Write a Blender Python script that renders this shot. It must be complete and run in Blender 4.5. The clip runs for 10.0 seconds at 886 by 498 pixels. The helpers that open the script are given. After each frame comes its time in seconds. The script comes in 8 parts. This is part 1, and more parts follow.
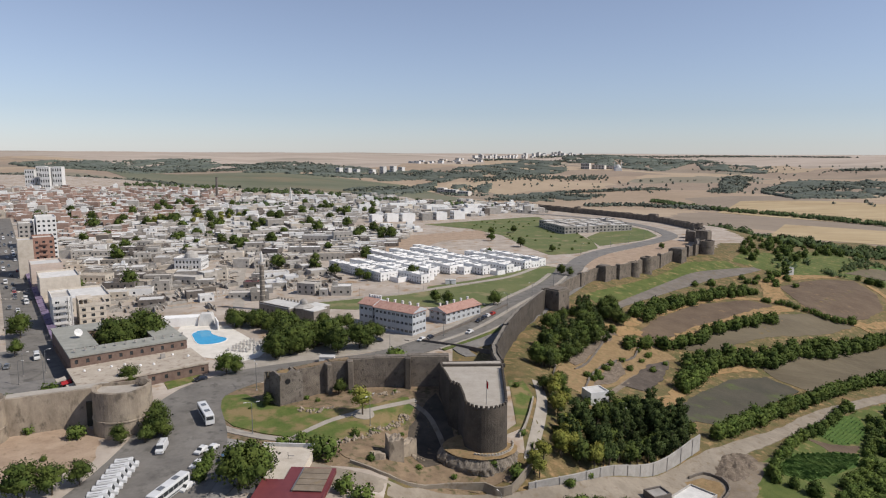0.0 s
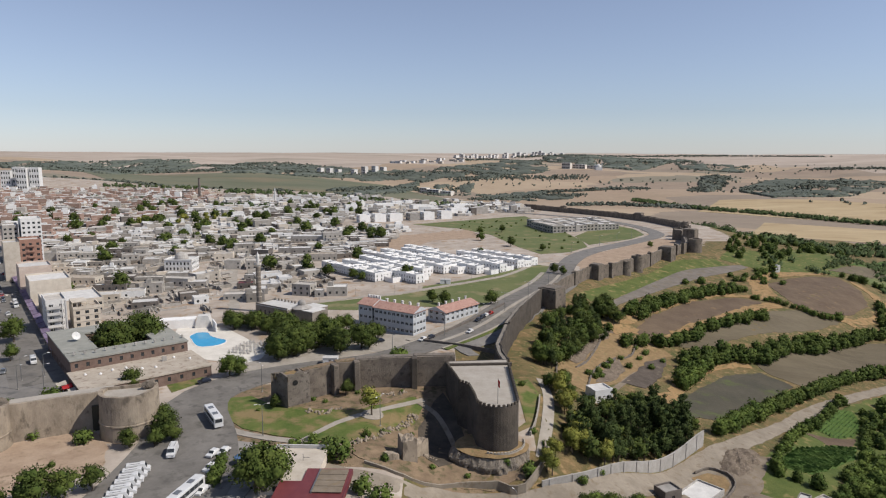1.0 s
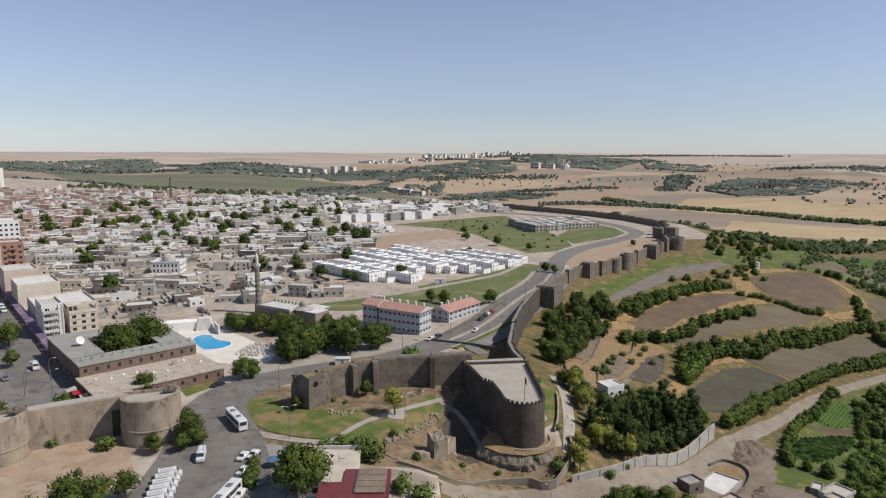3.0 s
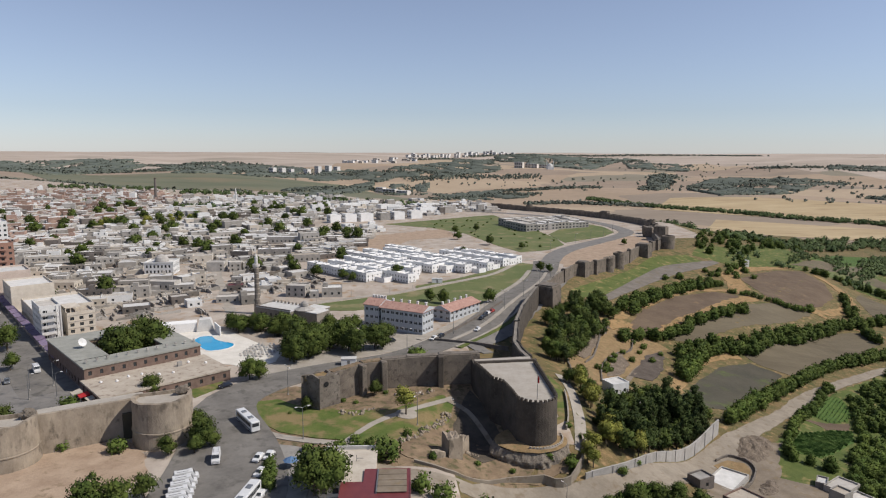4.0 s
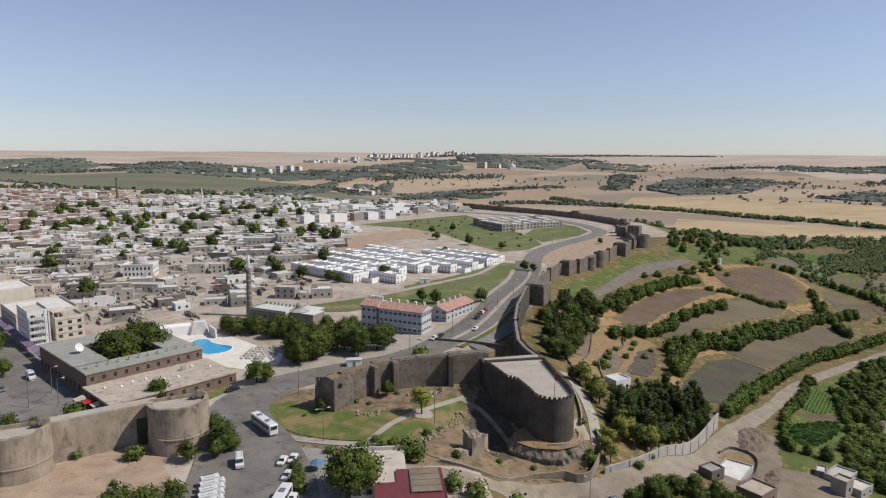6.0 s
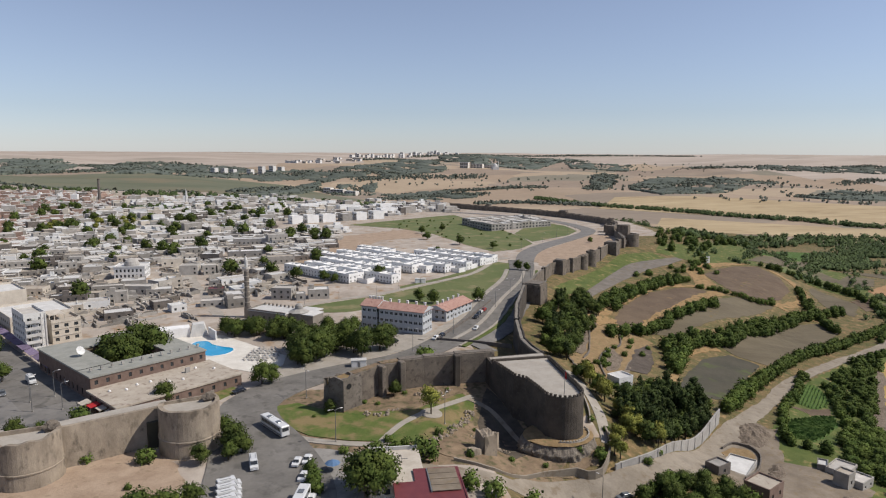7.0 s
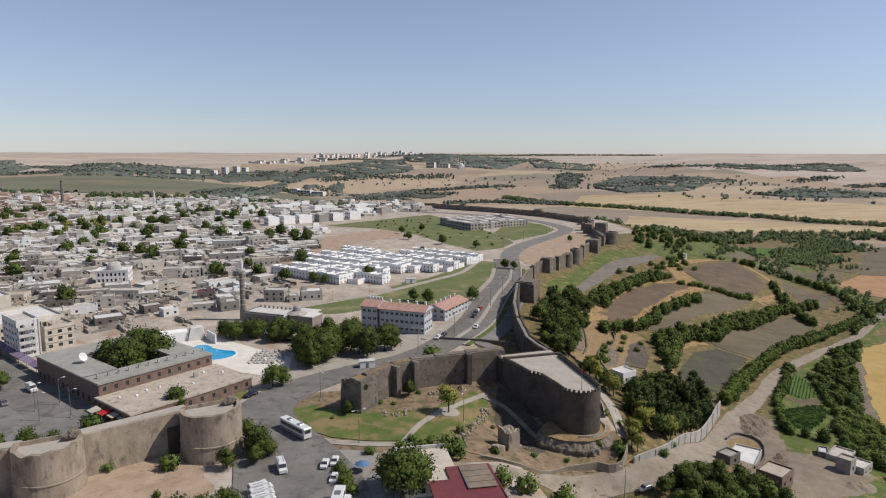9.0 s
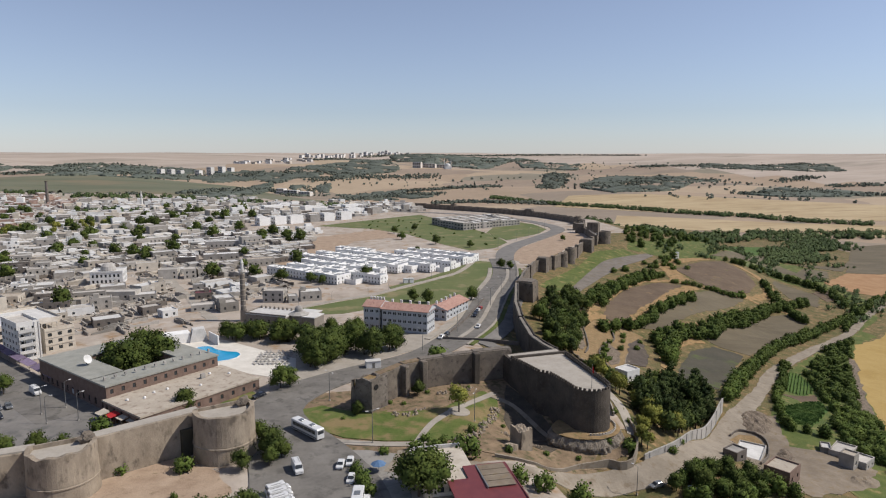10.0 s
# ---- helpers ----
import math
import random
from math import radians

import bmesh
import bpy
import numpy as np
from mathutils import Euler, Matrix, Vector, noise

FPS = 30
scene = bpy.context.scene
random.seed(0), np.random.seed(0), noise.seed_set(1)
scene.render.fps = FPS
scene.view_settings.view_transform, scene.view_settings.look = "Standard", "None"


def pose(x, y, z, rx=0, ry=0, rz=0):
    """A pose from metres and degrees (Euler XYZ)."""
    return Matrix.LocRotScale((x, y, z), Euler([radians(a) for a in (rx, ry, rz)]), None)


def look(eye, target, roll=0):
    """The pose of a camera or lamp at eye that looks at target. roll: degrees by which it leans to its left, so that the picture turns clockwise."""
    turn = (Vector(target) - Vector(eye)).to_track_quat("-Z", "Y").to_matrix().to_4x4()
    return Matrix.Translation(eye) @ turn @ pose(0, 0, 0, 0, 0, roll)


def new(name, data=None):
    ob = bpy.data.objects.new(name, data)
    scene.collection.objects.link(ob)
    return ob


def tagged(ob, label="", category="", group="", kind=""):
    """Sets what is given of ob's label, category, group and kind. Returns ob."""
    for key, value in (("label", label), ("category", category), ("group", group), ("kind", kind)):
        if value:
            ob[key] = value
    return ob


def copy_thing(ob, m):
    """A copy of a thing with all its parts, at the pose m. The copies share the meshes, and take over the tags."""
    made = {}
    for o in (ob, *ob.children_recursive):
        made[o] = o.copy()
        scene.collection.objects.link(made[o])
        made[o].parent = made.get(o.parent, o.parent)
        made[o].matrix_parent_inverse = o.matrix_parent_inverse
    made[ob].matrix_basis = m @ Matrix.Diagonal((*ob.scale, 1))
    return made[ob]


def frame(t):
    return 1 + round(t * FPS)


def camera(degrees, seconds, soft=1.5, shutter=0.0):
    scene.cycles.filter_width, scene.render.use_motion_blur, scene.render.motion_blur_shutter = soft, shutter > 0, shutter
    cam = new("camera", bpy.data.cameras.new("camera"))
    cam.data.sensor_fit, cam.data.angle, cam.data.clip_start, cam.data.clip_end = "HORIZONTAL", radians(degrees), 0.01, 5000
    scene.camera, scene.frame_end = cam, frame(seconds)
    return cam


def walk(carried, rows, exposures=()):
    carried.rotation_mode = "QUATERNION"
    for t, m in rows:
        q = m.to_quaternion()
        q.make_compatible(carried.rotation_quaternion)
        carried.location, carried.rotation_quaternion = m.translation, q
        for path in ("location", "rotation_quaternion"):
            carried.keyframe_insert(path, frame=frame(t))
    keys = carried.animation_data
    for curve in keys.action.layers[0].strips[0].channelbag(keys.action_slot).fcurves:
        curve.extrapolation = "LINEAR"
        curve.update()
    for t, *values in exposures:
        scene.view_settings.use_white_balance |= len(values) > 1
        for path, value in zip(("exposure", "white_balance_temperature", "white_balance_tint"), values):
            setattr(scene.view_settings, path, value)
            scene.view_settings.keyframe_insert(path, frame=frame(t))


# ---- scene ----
cam = camera(68.2, 10.0, 1.15)
PATH = [
    (0, (-13.843, -1.156, 75.164), (-13.884, 0.823, 74.873), 0.3),
    (0.5, (-17.915, -1.281, 75.141), (-17.926, 0.698, 74.85), 0.3),
    (1, (-22.033, -1.444, 75.09), (-22.014, 0.535, 74.799), 0.2),
    (1.5, (-25.983, -1.603, 75.078), (-25.937, 0.375, 74.786), 0.2),
    (2, (-30.058, -1.767, 75.078), (-29.985, 0.21, 74.786), 0.2),
    (2.5, (-34.14, -1.845, 75.058), (-34.043, 0.131, 74.767), 0.2),
    (4, (-46.483, -1.722, 75.081), (-46.309, 0.249, 74.789), 0.2),
    (4.5, (-50.598, -1.55, 75.104), (-50.394, 0.418, 74.812), 0.2),
    (5, (-54.651, -1.333, 75.143), (-54.416, 0.631, 74.851), 0.2),
    (5.5, (-58.57, -1.094, 75.152), (-58.305, 0.867, 74.86), 0.3),
    (7, (-70.425, -0.07, 75.136), (-70.074, 1.878, 74.845), 0.3),
    (7.5, (-74.238, 0.33, 75.12), (-73.864, 2.273, 74.828), 0.2),
    (8, (-78.098, 0.795, 75.138), (-77.693, 2.731, 74.847), 0.2),
    (8.5, (-81.868, 1.35, 75.134), (-81.436, 3.281, 74.842), 0.1),
    (9, (-85.601, 2.009, 75.122), (-85.142, 3.934, 74.831), 0.1),
    (9.5, (-89.238, 2.648, 75.129), (-88.759, 4.568, 74.838), 0.1),
    (10, (-92.797, 3.339, 75.146), (-92.294, 5.253, 74.855), 0.1),
]
walk(cam, [(t, look(eye, target, roll)) for t, eye, target, roll in PATH])

# ---- world, sun, exposure ----
SUN_WAY = Vector((0.966, -0.259, 0.0)).normalized()
SUN_UP = radians(48)
world = bpy.data.worlds.new("world")
world.use_nodes = True
scene.world = world
sky = world.node_tree.nodes.new("ShaderNodeTexSky")
sky.sky_type, sky.sun_disc = "NISHITA", False
sky.sun_elevation, sky.sun_rotation = SUN_UP, math.atan2(SUN_WAY.x, SUN_WAY.y)
sky.altitude, sky.air_density, sky.dust_density, sky.ozone_density = 650, 1.1, 0.25, 3.2
back = world.node_tree.nodes["Background"]
back.inputs[1].default_value = 0.095
veil = world.node_tree.nodes.new("ShaderNodeHueSaturation")
veil.inputs["Saturation"].default_value = 0.62
tint = world.node_tree.nodes.new("ShaderNodeMix")
tint.data_type, tint.blend_type = "RGBA", "MULTIPLY"
tint.inputs[0].default_value = 1.0
tint.inputs[7].default_value = (0.89, 0.945, 1.11, 1)
world.node_tree.links.new(sky.outputs[0], veil.inputs["Color"])
world.node_tree.links.new(veil.outputs[0], tint.inputs[6])
world.node_tree.links.new(tint.outputs[2], back.inputs[0])
sun = new("sun", bpy.data.lights.new("sun", "SUN"))
sun.data.energy, sun.data.angle, sun.data.color = 4.65, radians(0.53), (1.0, 0.935, 0.845)
aim = Vector((SUN_WAY.x * math.cos(SUN_UP), SUN_WAY.y * math.cos(SUN_UP), math.sin(SUN_UP)))
sun.matrix_world = look(aim * 300, (0, 0, 0))
scene.view_settings.exposure = 0.0

# ---- materials ----
ALBEDO = 0.745


def shade(name, low, high, size=1.0, rough=0.9, relief=0.0, fleck=None, fleck_size=0.2, own=0.0, metal=0.0, island=0.0, stretch=(1, 1, 1), cover=0.54):
    """Two colours mixed by coarse and fine noise of that many metres; own: brightness that differs from object to object."""
    low, high, fleck = (tuple(v * ALBEDO for v in c) if c else None for c in (low, high, fleck))
    m = bpy.data.materials.new(name)
    m.use_nodes = True
    nt = m.node_tree
    bsdf = nt.nodes["Principled BSDF"]
    bsdf.inputs["Roughness"].default_value = rough
    bsdf.inputs["Metallic"].default_value = metal
    if rough >= 0.85:
        bsdf.inputs["Specular IOR Level"].default_value = 0.2
    spot = nt.nodes.new("ShaderNodeNewGeometry")
    place = nt.nodes.new("ShaderNodeMapping")
    place.inputs["Scale"].default_value = stretch
    nt.links.new(spot.outputs["Position"], place.inputs["Vector"])

    def grain(metres, detail):
        n = nt.nodes.new("ShaderNodeTexNoise")
        n.inputs["Scale"].default_value, n.inputs["Detail"].default_value = 1.0 / metres, detail
        n.inputs["Roughness"].default_value = 0.6
        nt.links.new(place.outputs[0], n.inputs["Vector"])
        return n

    def mix(a, b, factor, low_edge, high_edge):
        ramp = nt.nodes.new("ShaderNodeMapRange")
        ramp.inputs[1].default_value, ramp.inputs[2].default_value = low_edge, high_edge
        nt.links.new(factor, ramp.inputs[0])
        node = nt.nodes.new("ShaderNodeMix")
        node.data_type = "RGBA"
        nt.links.new(ramp.outputs[0], node.inputs[0])
        for value, socket in ((a, node.inputs[6]), (b, node.inputs[7])):
            if isinstance(value, tuple):
                socket.default_value = (*value, 1)
            else:
                nt.links.new(value, socket)
        return node.outputs[2]

    coarse, fine = grain(size, 6), grain(size * 0.13, 3)
    colour = mix(low, high, coarse.outputs[0], 0.32, 0.68)
    if fleck:
        colour = mix(colour, fleck, grain(fleck_size, 4).outputs[0], cover, cover + 0.14)
    value = nt.nodes.new("ShaderNodeHueSaturation")
    nt.links.new(colour, value.inputs["Color"])
    ramp = nt.nodes.new("ShaderNodeMapRange")
    ramp.inputs[3].default_value, ramp.inputs[4].default_value = 0.84, 1.16
    nt.links.new(fine.outputs[0], ramp.inputs[0])
    last = ramp.outputs[0]
    for amount, source in ((own, "ShaderNodeObjectInfo"), (island, "ShaderNodeNewGeometry")):
        if amount:
            info, spread, times = nt.nodes.new(source), nt.nodes.new("ShaderNodeMapRange"), nt.nodes.new("ShaderNodeMath")
            spread.inputs[3].default_value, spread.inputs[4].default_value = 1 - amount, 1 + amount
            times.operation = "MULTIPLY"
            nt.links.new(info.outputs["Random" if amount == own and source.endswith("ObjectInfo") else "Random Per Island"], spread.inputs[0])
            nt.links.new(spread.outputs[0], times.inputs[0])
            nt.links.new(last, times.inputs[1])
            last = times.outputs[0]
    nt.links.new(last, value.inputs["Value"])
    nt.links.new(value.outputs[0], bsdf.inputs["Base Color"])
    if relief:
        b = nt.nodes.new("ShaderNodeBump")
        b.inputs["Strength"].default_value, b.inputs["Distance"].default_value = 0.7, relief
        nt.links.new(grain(max(0.12, size * 0.08), 5).outputs[0], b.inputs["Height"])
        nt.links.new(b.outputs[0], bsdf.inputs["Normal"])
    return m


def farmland(name):
    """Far fields: crooked strips of stubble, ploughed soil and dull scrub."""
    m = shade(name, (0.32, 0.25, 0.185), (0.48, 0.385, 0.295), 110, relief=0)
    nt = m.node_tree
    hsv = nt.nodes["Hue/Saturation/Value"]
    source = hsv.inputs["Color"].links[0].from_socket
    spot = nt.nodes.new("ShaderNodeNewGeometry")
    place = nt.nodes.new("ShaderNodeMapping")
    place.inputs["Scale"].default_value = (0.0018, 0.0042, 0)
    place.inputs["Rotation"].default_value = (0, 0, 0.12)
    warp = nt.nodes.new("ShaderNodeTexNoise")
    warp.inputs["Scale"].default_value = 0.004
    shift = nt.nodes.new("ShaderNodeVectorMath")
    shift.operation = "MULTIPLY_ADD"
    shift.inputs[1].default_value = (260, 260, 0)
    nt.links.new(spot.outputs["Position"], warp.inputs["Vector"])
    nt.links.new(warp.outputs["Color"], shift.inputs[0])
    nt.links.new(spot.outputs["Position"], shift.inputs[2])
    nt.links.new(shift.outputs[0], place.inputs["Vector"])
    cells = nt.nodes.new("ShaderNodeTexVoronoi")
    cells.inputs["Scale"].default_value = 1.0
    nt.links.new(place.outputs[0], cells.inputs["Vector"])
    split = nt.nodes.new("ShaderNodeSeparateColor")
    nt.links.new(cells.outputs["Color"], split.inputs[0])
    ramp = nt.nodes.new("ShaderNodeValToRGB")
    ramp.color_ramp.interpolation = "CONSTANT"
    stops = ((0.0, (0.41, 0.305, 0.21)), (0.3, (0.32, 0.245, 0.185)), (0.5, (0.50, 0.385, 0.26)), (0.66, (0.27, 0.22, 0.17)), (0.8, (0.21, 0.205, 0.15)))
    for n, (at, c) in enumerate(stops):
        e = ramp.color_ramp.elements[n] if n < 2 else ramp.color_ramp.elements.new(at)
        e.position, e.color = at, (*(v * ALBEDO for v in c), 1)
    nt.links.new(split.outputs[0], ramp.inputs[0])
    mix = nt.nodes.new("ShaderNodeMix")
    mix.data_type = "RGBA"
    mix.inputs[0].default_value = 0.65
    nt.links.new(source, mix.inputs[6])
    nt.links.new(ramp.outputs[0], mix.inputs[7])
    nt.links.new(mix.outputs[2], hsv.inputs["Color"])
    return m


DUST = shade("city_dust", (0.37, 0.31, 0.255), (0.57, 0.495, 0.425), 16, relief=0.15, fleck=(0.36, 0.24, 0.14), fleck_size=9)
SCRUB = shade("dry_scrub", (0.25, 0.17, 0.085), (0.095, 0.108, 0.038), 6, relief=0.4, fleck=(0.40, 0.265, 0.135), fleck_size=2.6, cover=0.55)
FARM = farmland("farmland")
ASPHALT = shade("asphalt", (0.165, 0.153, 0.139), (0.245, 0.228, 0.207), 8, 0.85, fleck=(0.135, 0.126, 0.114), fleck_size=3.5)
OLD_ASPHALT = shade("old_asphalt", (0.2, 0.189, 0.177), (0.27, 0.252, 0.233), 8, 0.9, fleck=(0.15, 0.145, 0.14), fleck_size=5)
LANE = shade("worn_lane", (0.29, 0.273, 0.25), (0.36, 0.34, 0.315), 5, 0.9, fleck=(0.25, 0.235, 0.215), fleck_size=3)
PAVING = shade("paving", (0.36, 0.32, 0.27), (0.46, 0.417, 0.363), 5, 0.9)
GRAVEL = shade("gravel", (0.17, 0.148, 0.125), (0.25, 0.22, 0.19), 6, relief=0.1, fleck=(0.20, 0.165, 0.12), fleck_size=5)
SPOIL = shade("brown_spoil", (0.15, 0.115, 0.085), (0.27, 0.215, 0.165), 1.8, relief=0.3, fleck=(0.33, 0.27, 0.2), fleck_size=0.9)
YARD = shade("yard_earth", (0.21, 0.168, 0.125), (0.31, 0.255, 0.195), 5, relief=0.12, fleck=(0.25, 0.19, 0.12), fleck_size=2)
TRACK = shade("track_dust", (0.27, 0.228, 0.178), (0.375, 0.322, 0.257), 6, relief=0.08, fleck=(0.25, 0.199, 0.144), fleck_size=2.5)
LAWN = shade("lawn", (0.075, 0.125, 0.025), (0.165, 0.185, 0.055), 5, relief=0.15, fleck=(0.27, 0.205, 0.10), fleck_size=8, cover=0.46)
PARK = shade("park_grass", (0.12, 0.155, 0.055), (0.18, 0.19, 0.08), 26, relief=0.1, fleck=(0.28, 0.24, 0.13), fleck_size=14)
SOIL = shade("ploughed_soil", (0.135, 0.110, 0.072), (0.19, 0.157, 0.105), 20, relief=0.2, stretch=(0.5, 1.6, 1))
DARK_SOIL = shade("dark_soil", (0.075, 0.07, 0.052), (0.11, 0.098, 0.072), 14, relief=0.2, fleck=(0.11, 0.13, 0.05), fleck_size=10)
DARK_EARTH = shade("dark_burnt_earth", (0.085, 0.068, 0.056), (0.145, 0.118, 0.096), 4, relief=0.2, fleck=(0.2, 0.165, 0.125), fleck_size=3, cover=0.6)
RED_SOIL = shade("red_soil", (0.128, 0.09, 0.062), (0.185, 0.135, 0.092), 14, relief=0.2, fleck=(0.25, 0.17, 0.10), fleck_size=6, cover=0.6)
ORANGE_SOIL = shade("orange_soil", (0.36, 0.20, 0.10), (0.45, 0.28, 0.15), 12, relief=0.15)
WHEAT = shade("wheat", (0.40, 0.27, 0.09), (0.48, 0.34, 0.13), 14, relief=0.15)
CROP = shade("green_crop", (0.06, 0.12, 0.025), (0.11, 0.17, 0.04), 5, relief=0.3, stretch=(0.4, 2, 1))
BARE = shade("bare_earth", (0.19, 0.135, 0.088), (0.34, 0.245, 0.158), 4, relief=0.2, fleck=(0.13, 0.115, 0.06), fleck_size=2.2, cover=0.5)
# Scree whose colour is lowered to hold part of the bastion's shadow.
SHADOWED_SCREE = shade("shadowed_scree", (0.075, 0.064, 0.052), (0.14, 0.115, 0.09), 4, relief=0.2, fleck=(0.20, 0.155, 0.10), fleck_size=2.5, cover=0.6)
HOUSE_WHITE = shade("fresh_white_paint", (0.90, 0.885, 0.865), (1.02, 1.005, 0.985), 4, own=0.04)
COURT_ROOF = shade("pale_screed_roof", (0.60, 0.59, 0.57), (0.76, 0.75, 0.73), 3, own=0.12)
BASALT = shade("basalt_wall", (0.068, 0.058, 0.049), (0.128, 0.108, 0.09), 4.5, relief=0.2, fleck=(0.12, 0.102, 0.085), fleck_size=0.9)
# Lighter basalt for curtain walls and the towers along them.
BASALT_MID = shade("mid_basalt", (0.155, 0.13, 0.108), (0.265, 0.222, 0.18), 4.0, relief=0.3, fleck=(0.115, 0.097, 0.08), fleck_size=1.6)
# Palest basalt, for the left towers, ruins and rock banks.
TOWER_STONE = shade("pale_basalt", (0.27, 0.22, 0.17), (0.45, 0.375, 0.29), 3.6, relief=0.1, fleck=(0.17, 0.14, 0.11), fleck_size=2.4, stretch=(1, 1, 0.6))
BASALT_LIGHT = shade("weathered_basalt", (0.17, 0.145, 0.12), (0.27, 0.235, 0.20), 3.5, relief=0.25, fleck=(0.12, 0.10, 0.085), fleck_size=1.0)
ROCK = shade("basalt_rock", (0.165, 0.14, 0.115), (0.35, 0.30, 0.245), 1.6, relief=0.5, fleck=(0.27, 0.225, 0.17), fleck_size=0.9, island=0.3)
WALK_STONE = shade("worn_walkway_stone", (0.22, 0.195, 0.165), (0.34, 0.305, 0.265), 3, relief=0.1, fleck=(0.17, 0.15, 0.12), fleck_size=1.5)
DRY_GRASS = shade("dry_straw_grass", (0.24, 0.16, 0.08), (0.37, 0.255, 0.135), 2.2, relief=0.15, fleck=(0.19, 0.175, 0.075), fleck_size=1.6, cover=0.56)
STRAW = shade("straw_bank", (0.33, 0.205, 0.095), (0.45, 0.30, 0.15), 5, relief=0.2, fleck=(0.20, 0.15, 0.065), fleck_size=2.5, cover=0.5)
MORTAR = shade("walkway_mortar", (0.4, 0.359, 0.307), (0.5, 0.456, 0.4), 4)
CONCRETE = shade("grey_concrete", (0.34, 0.32, 0.293), (0.48, 0.451, 0.419), 3, own=0.18)
BLOCK = shade("grey_block_wall", (0.34, 0.313, 0.279), (0.49, 0.454, 0.409), 2.5, own=0.25, island=0.25)
BEIGE = shade("beige_render", (0.54, 0.475, 0.395), (0.68, 0.61, 0.52), 3, own=0.15, island=0.2)
WHITE = shade("white_plaster", (0.76, 0.75, 0.735), (0.88, 0.87, 0.85), 3, own=0.06, island=0.06)
ROOF_GREY = shade("grey_roof", (0.51, 0.473, 0.428), (0.69, 0.644, 0.586), 2.5, own=0.22, island=0.25)
ROOF_PALE = shade("pale_roof", (0.62, 0.605, 0.58), (0.78, 0.76, 0.73), 3, own=0.12, island=0.15)
BRICK = shade("brown_brick", (0.19, 0.13, 0.105), (0.27, 0.19, 0.155), 1.5, own=0.1)
PINK_BRICK = shade("reddish_brick", (0.33, 0.185, 0.14), (0.42, 0.25, 0.19), 1.5)
PINK_RENDER = shade("pinkish_render", (0.58, 0.47, 0.40), (0.70, 0.58, 0.50), 3)
STONE = shade("dark_dressed_stone", (0.15, 0.13, 0.115), (0.23, 0.20, 0.18), 2)
ROOF_BEIGE = shade("gravel_roof", (0.44, 0.38, 0.31), (0.57, 0.50, 0.415), 5, fleck=(0.32, 0.25, 0.20), fleck_size=2)
TIN = shade("grey_green_sheet_roof", (0.29, 0.288, 0.25), (0.40, 0.392, 0.345), 4, 0.7)
RED_TILE = shade("red_roof_tile", (0.44, 0.255, 0.205), (0.55, 0.345, 0.285), 2.2, relief=0.1, fleck=(0.30, 0.17, 0.13), fleck_size=0.8)
PALE_BLUE = shade("pale_blue_render", (0.52, 0.54, 0.56), (0.60, 0.62, 0.64), 4)
MAROON = shade("maroon_sheet", (0.16, 0.035, 0.04), (0.21, 0.05, 0.05), 2, 0.5)
DECK = shade("cream_stone_deck", (0.70, 0.655, 0.58), (0.84, 0.795, 0.72), 4, 0.8)
POOL = shade("pool_water", (0.02, 0.36, 0.66), (0.03, 0.42, 0.74), 5, 0.08)
MEADOW = shade("rough_meadow", (0.08, 0.115, 0.028), (0.15, 0.17, 0.05), 7, relief=0.2, fleck=(0.32, 0.25, 0.11), fleck_size=5, cover=0.55)
BARK = shade("bark", (0.09, 0.07, 0.05), (0.15, 0.12, 0.09), 0.6)
LEAF_HEDGE = shade("hedge_leaves", (0.05, 0.086, 0.016), (0.135, 0.175, 0.036), 5, 0.9, own=0.2, island=0.22)
LEAF = shade("leaves", (0.07, 0.115, 0.022), (0.145, 0.19, 0.042), 3, 0.9, own=0.22, island=0.22)
LEAF_DEEP = shade("deep_green_leaves", (0.038, 0.064, 0.013), (0.11, 0.138, 0.029), 3, 0.9, own=0.25, island=0.25)
LEAF_DARK = shade("dark_leaves", (0.032, 0.054, 0.015), (0.084, 0.112, 0.031), 3, 0.9, own=0.22, island=0.28)
LEAF_WARM = shade("yellowing_leaves", (0.17, 0.195, 0.04), (0.28, 0.265, 0.055), 3, 0.9, own=0.2, island=0.2)
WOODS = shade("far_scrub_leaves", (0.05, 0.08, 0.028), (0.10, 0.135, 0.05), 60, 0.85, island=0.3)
PINK_SOIL = shade("pinkish_bare_soil", (0.36, 0.26, 0.185), (0.50, 0.38, 0.28), 5, relief=0.12, fleck=(0.27, 0.20, 0.13), fleck_size=3, cover=0.58)
REDDISH = shade("reddish_render", (0.32, 0.215, 0.17), (0.43, 0.305, 0.25), 3, own=0.2, island=0.25)
# Far farmland with the haze of distance put into its paler colour.
HAZED_PLAIN = shade("haze_paled_plain", (0.42, 0.345, 0.28), (0.56, 0.47, 0.395), 420, relief=0, fleck=(0.36, 0.31, 0.25), fleck_size=300, stretch=(0.4, 1.5, 1))
# Leaf colour of far woods, greyed and lightened to carry distance haze.
FAR_WOODS = shade("hazed_scrub_leaves", (0.095, 0.112, 0.092), (0.15, 0.165, 0.135), 90, 0.9, island=0.18)
METAL = shade("grey_metal", (0.25, 0.25, 0.25), (0.33, 0.33, 0.33), 1, 0.5, metal=0.6)
CAR_WHITE = shade("white_car_paint", (0.72, 0.72, 0.72), (0.78, 0.78, 0.78), 3, 0.25)
CAR_GREY = shade("silver_car_paint", (0.30, 0.31, 0.32), (0.34, 0.35, 0.36), 3, 0.25, metal=0.5)
CAR_DARK = shade("dark_car_paint", (0.02, 0.025, 0.04), (0.03, 0.035, 0.05), 3, 0.2)
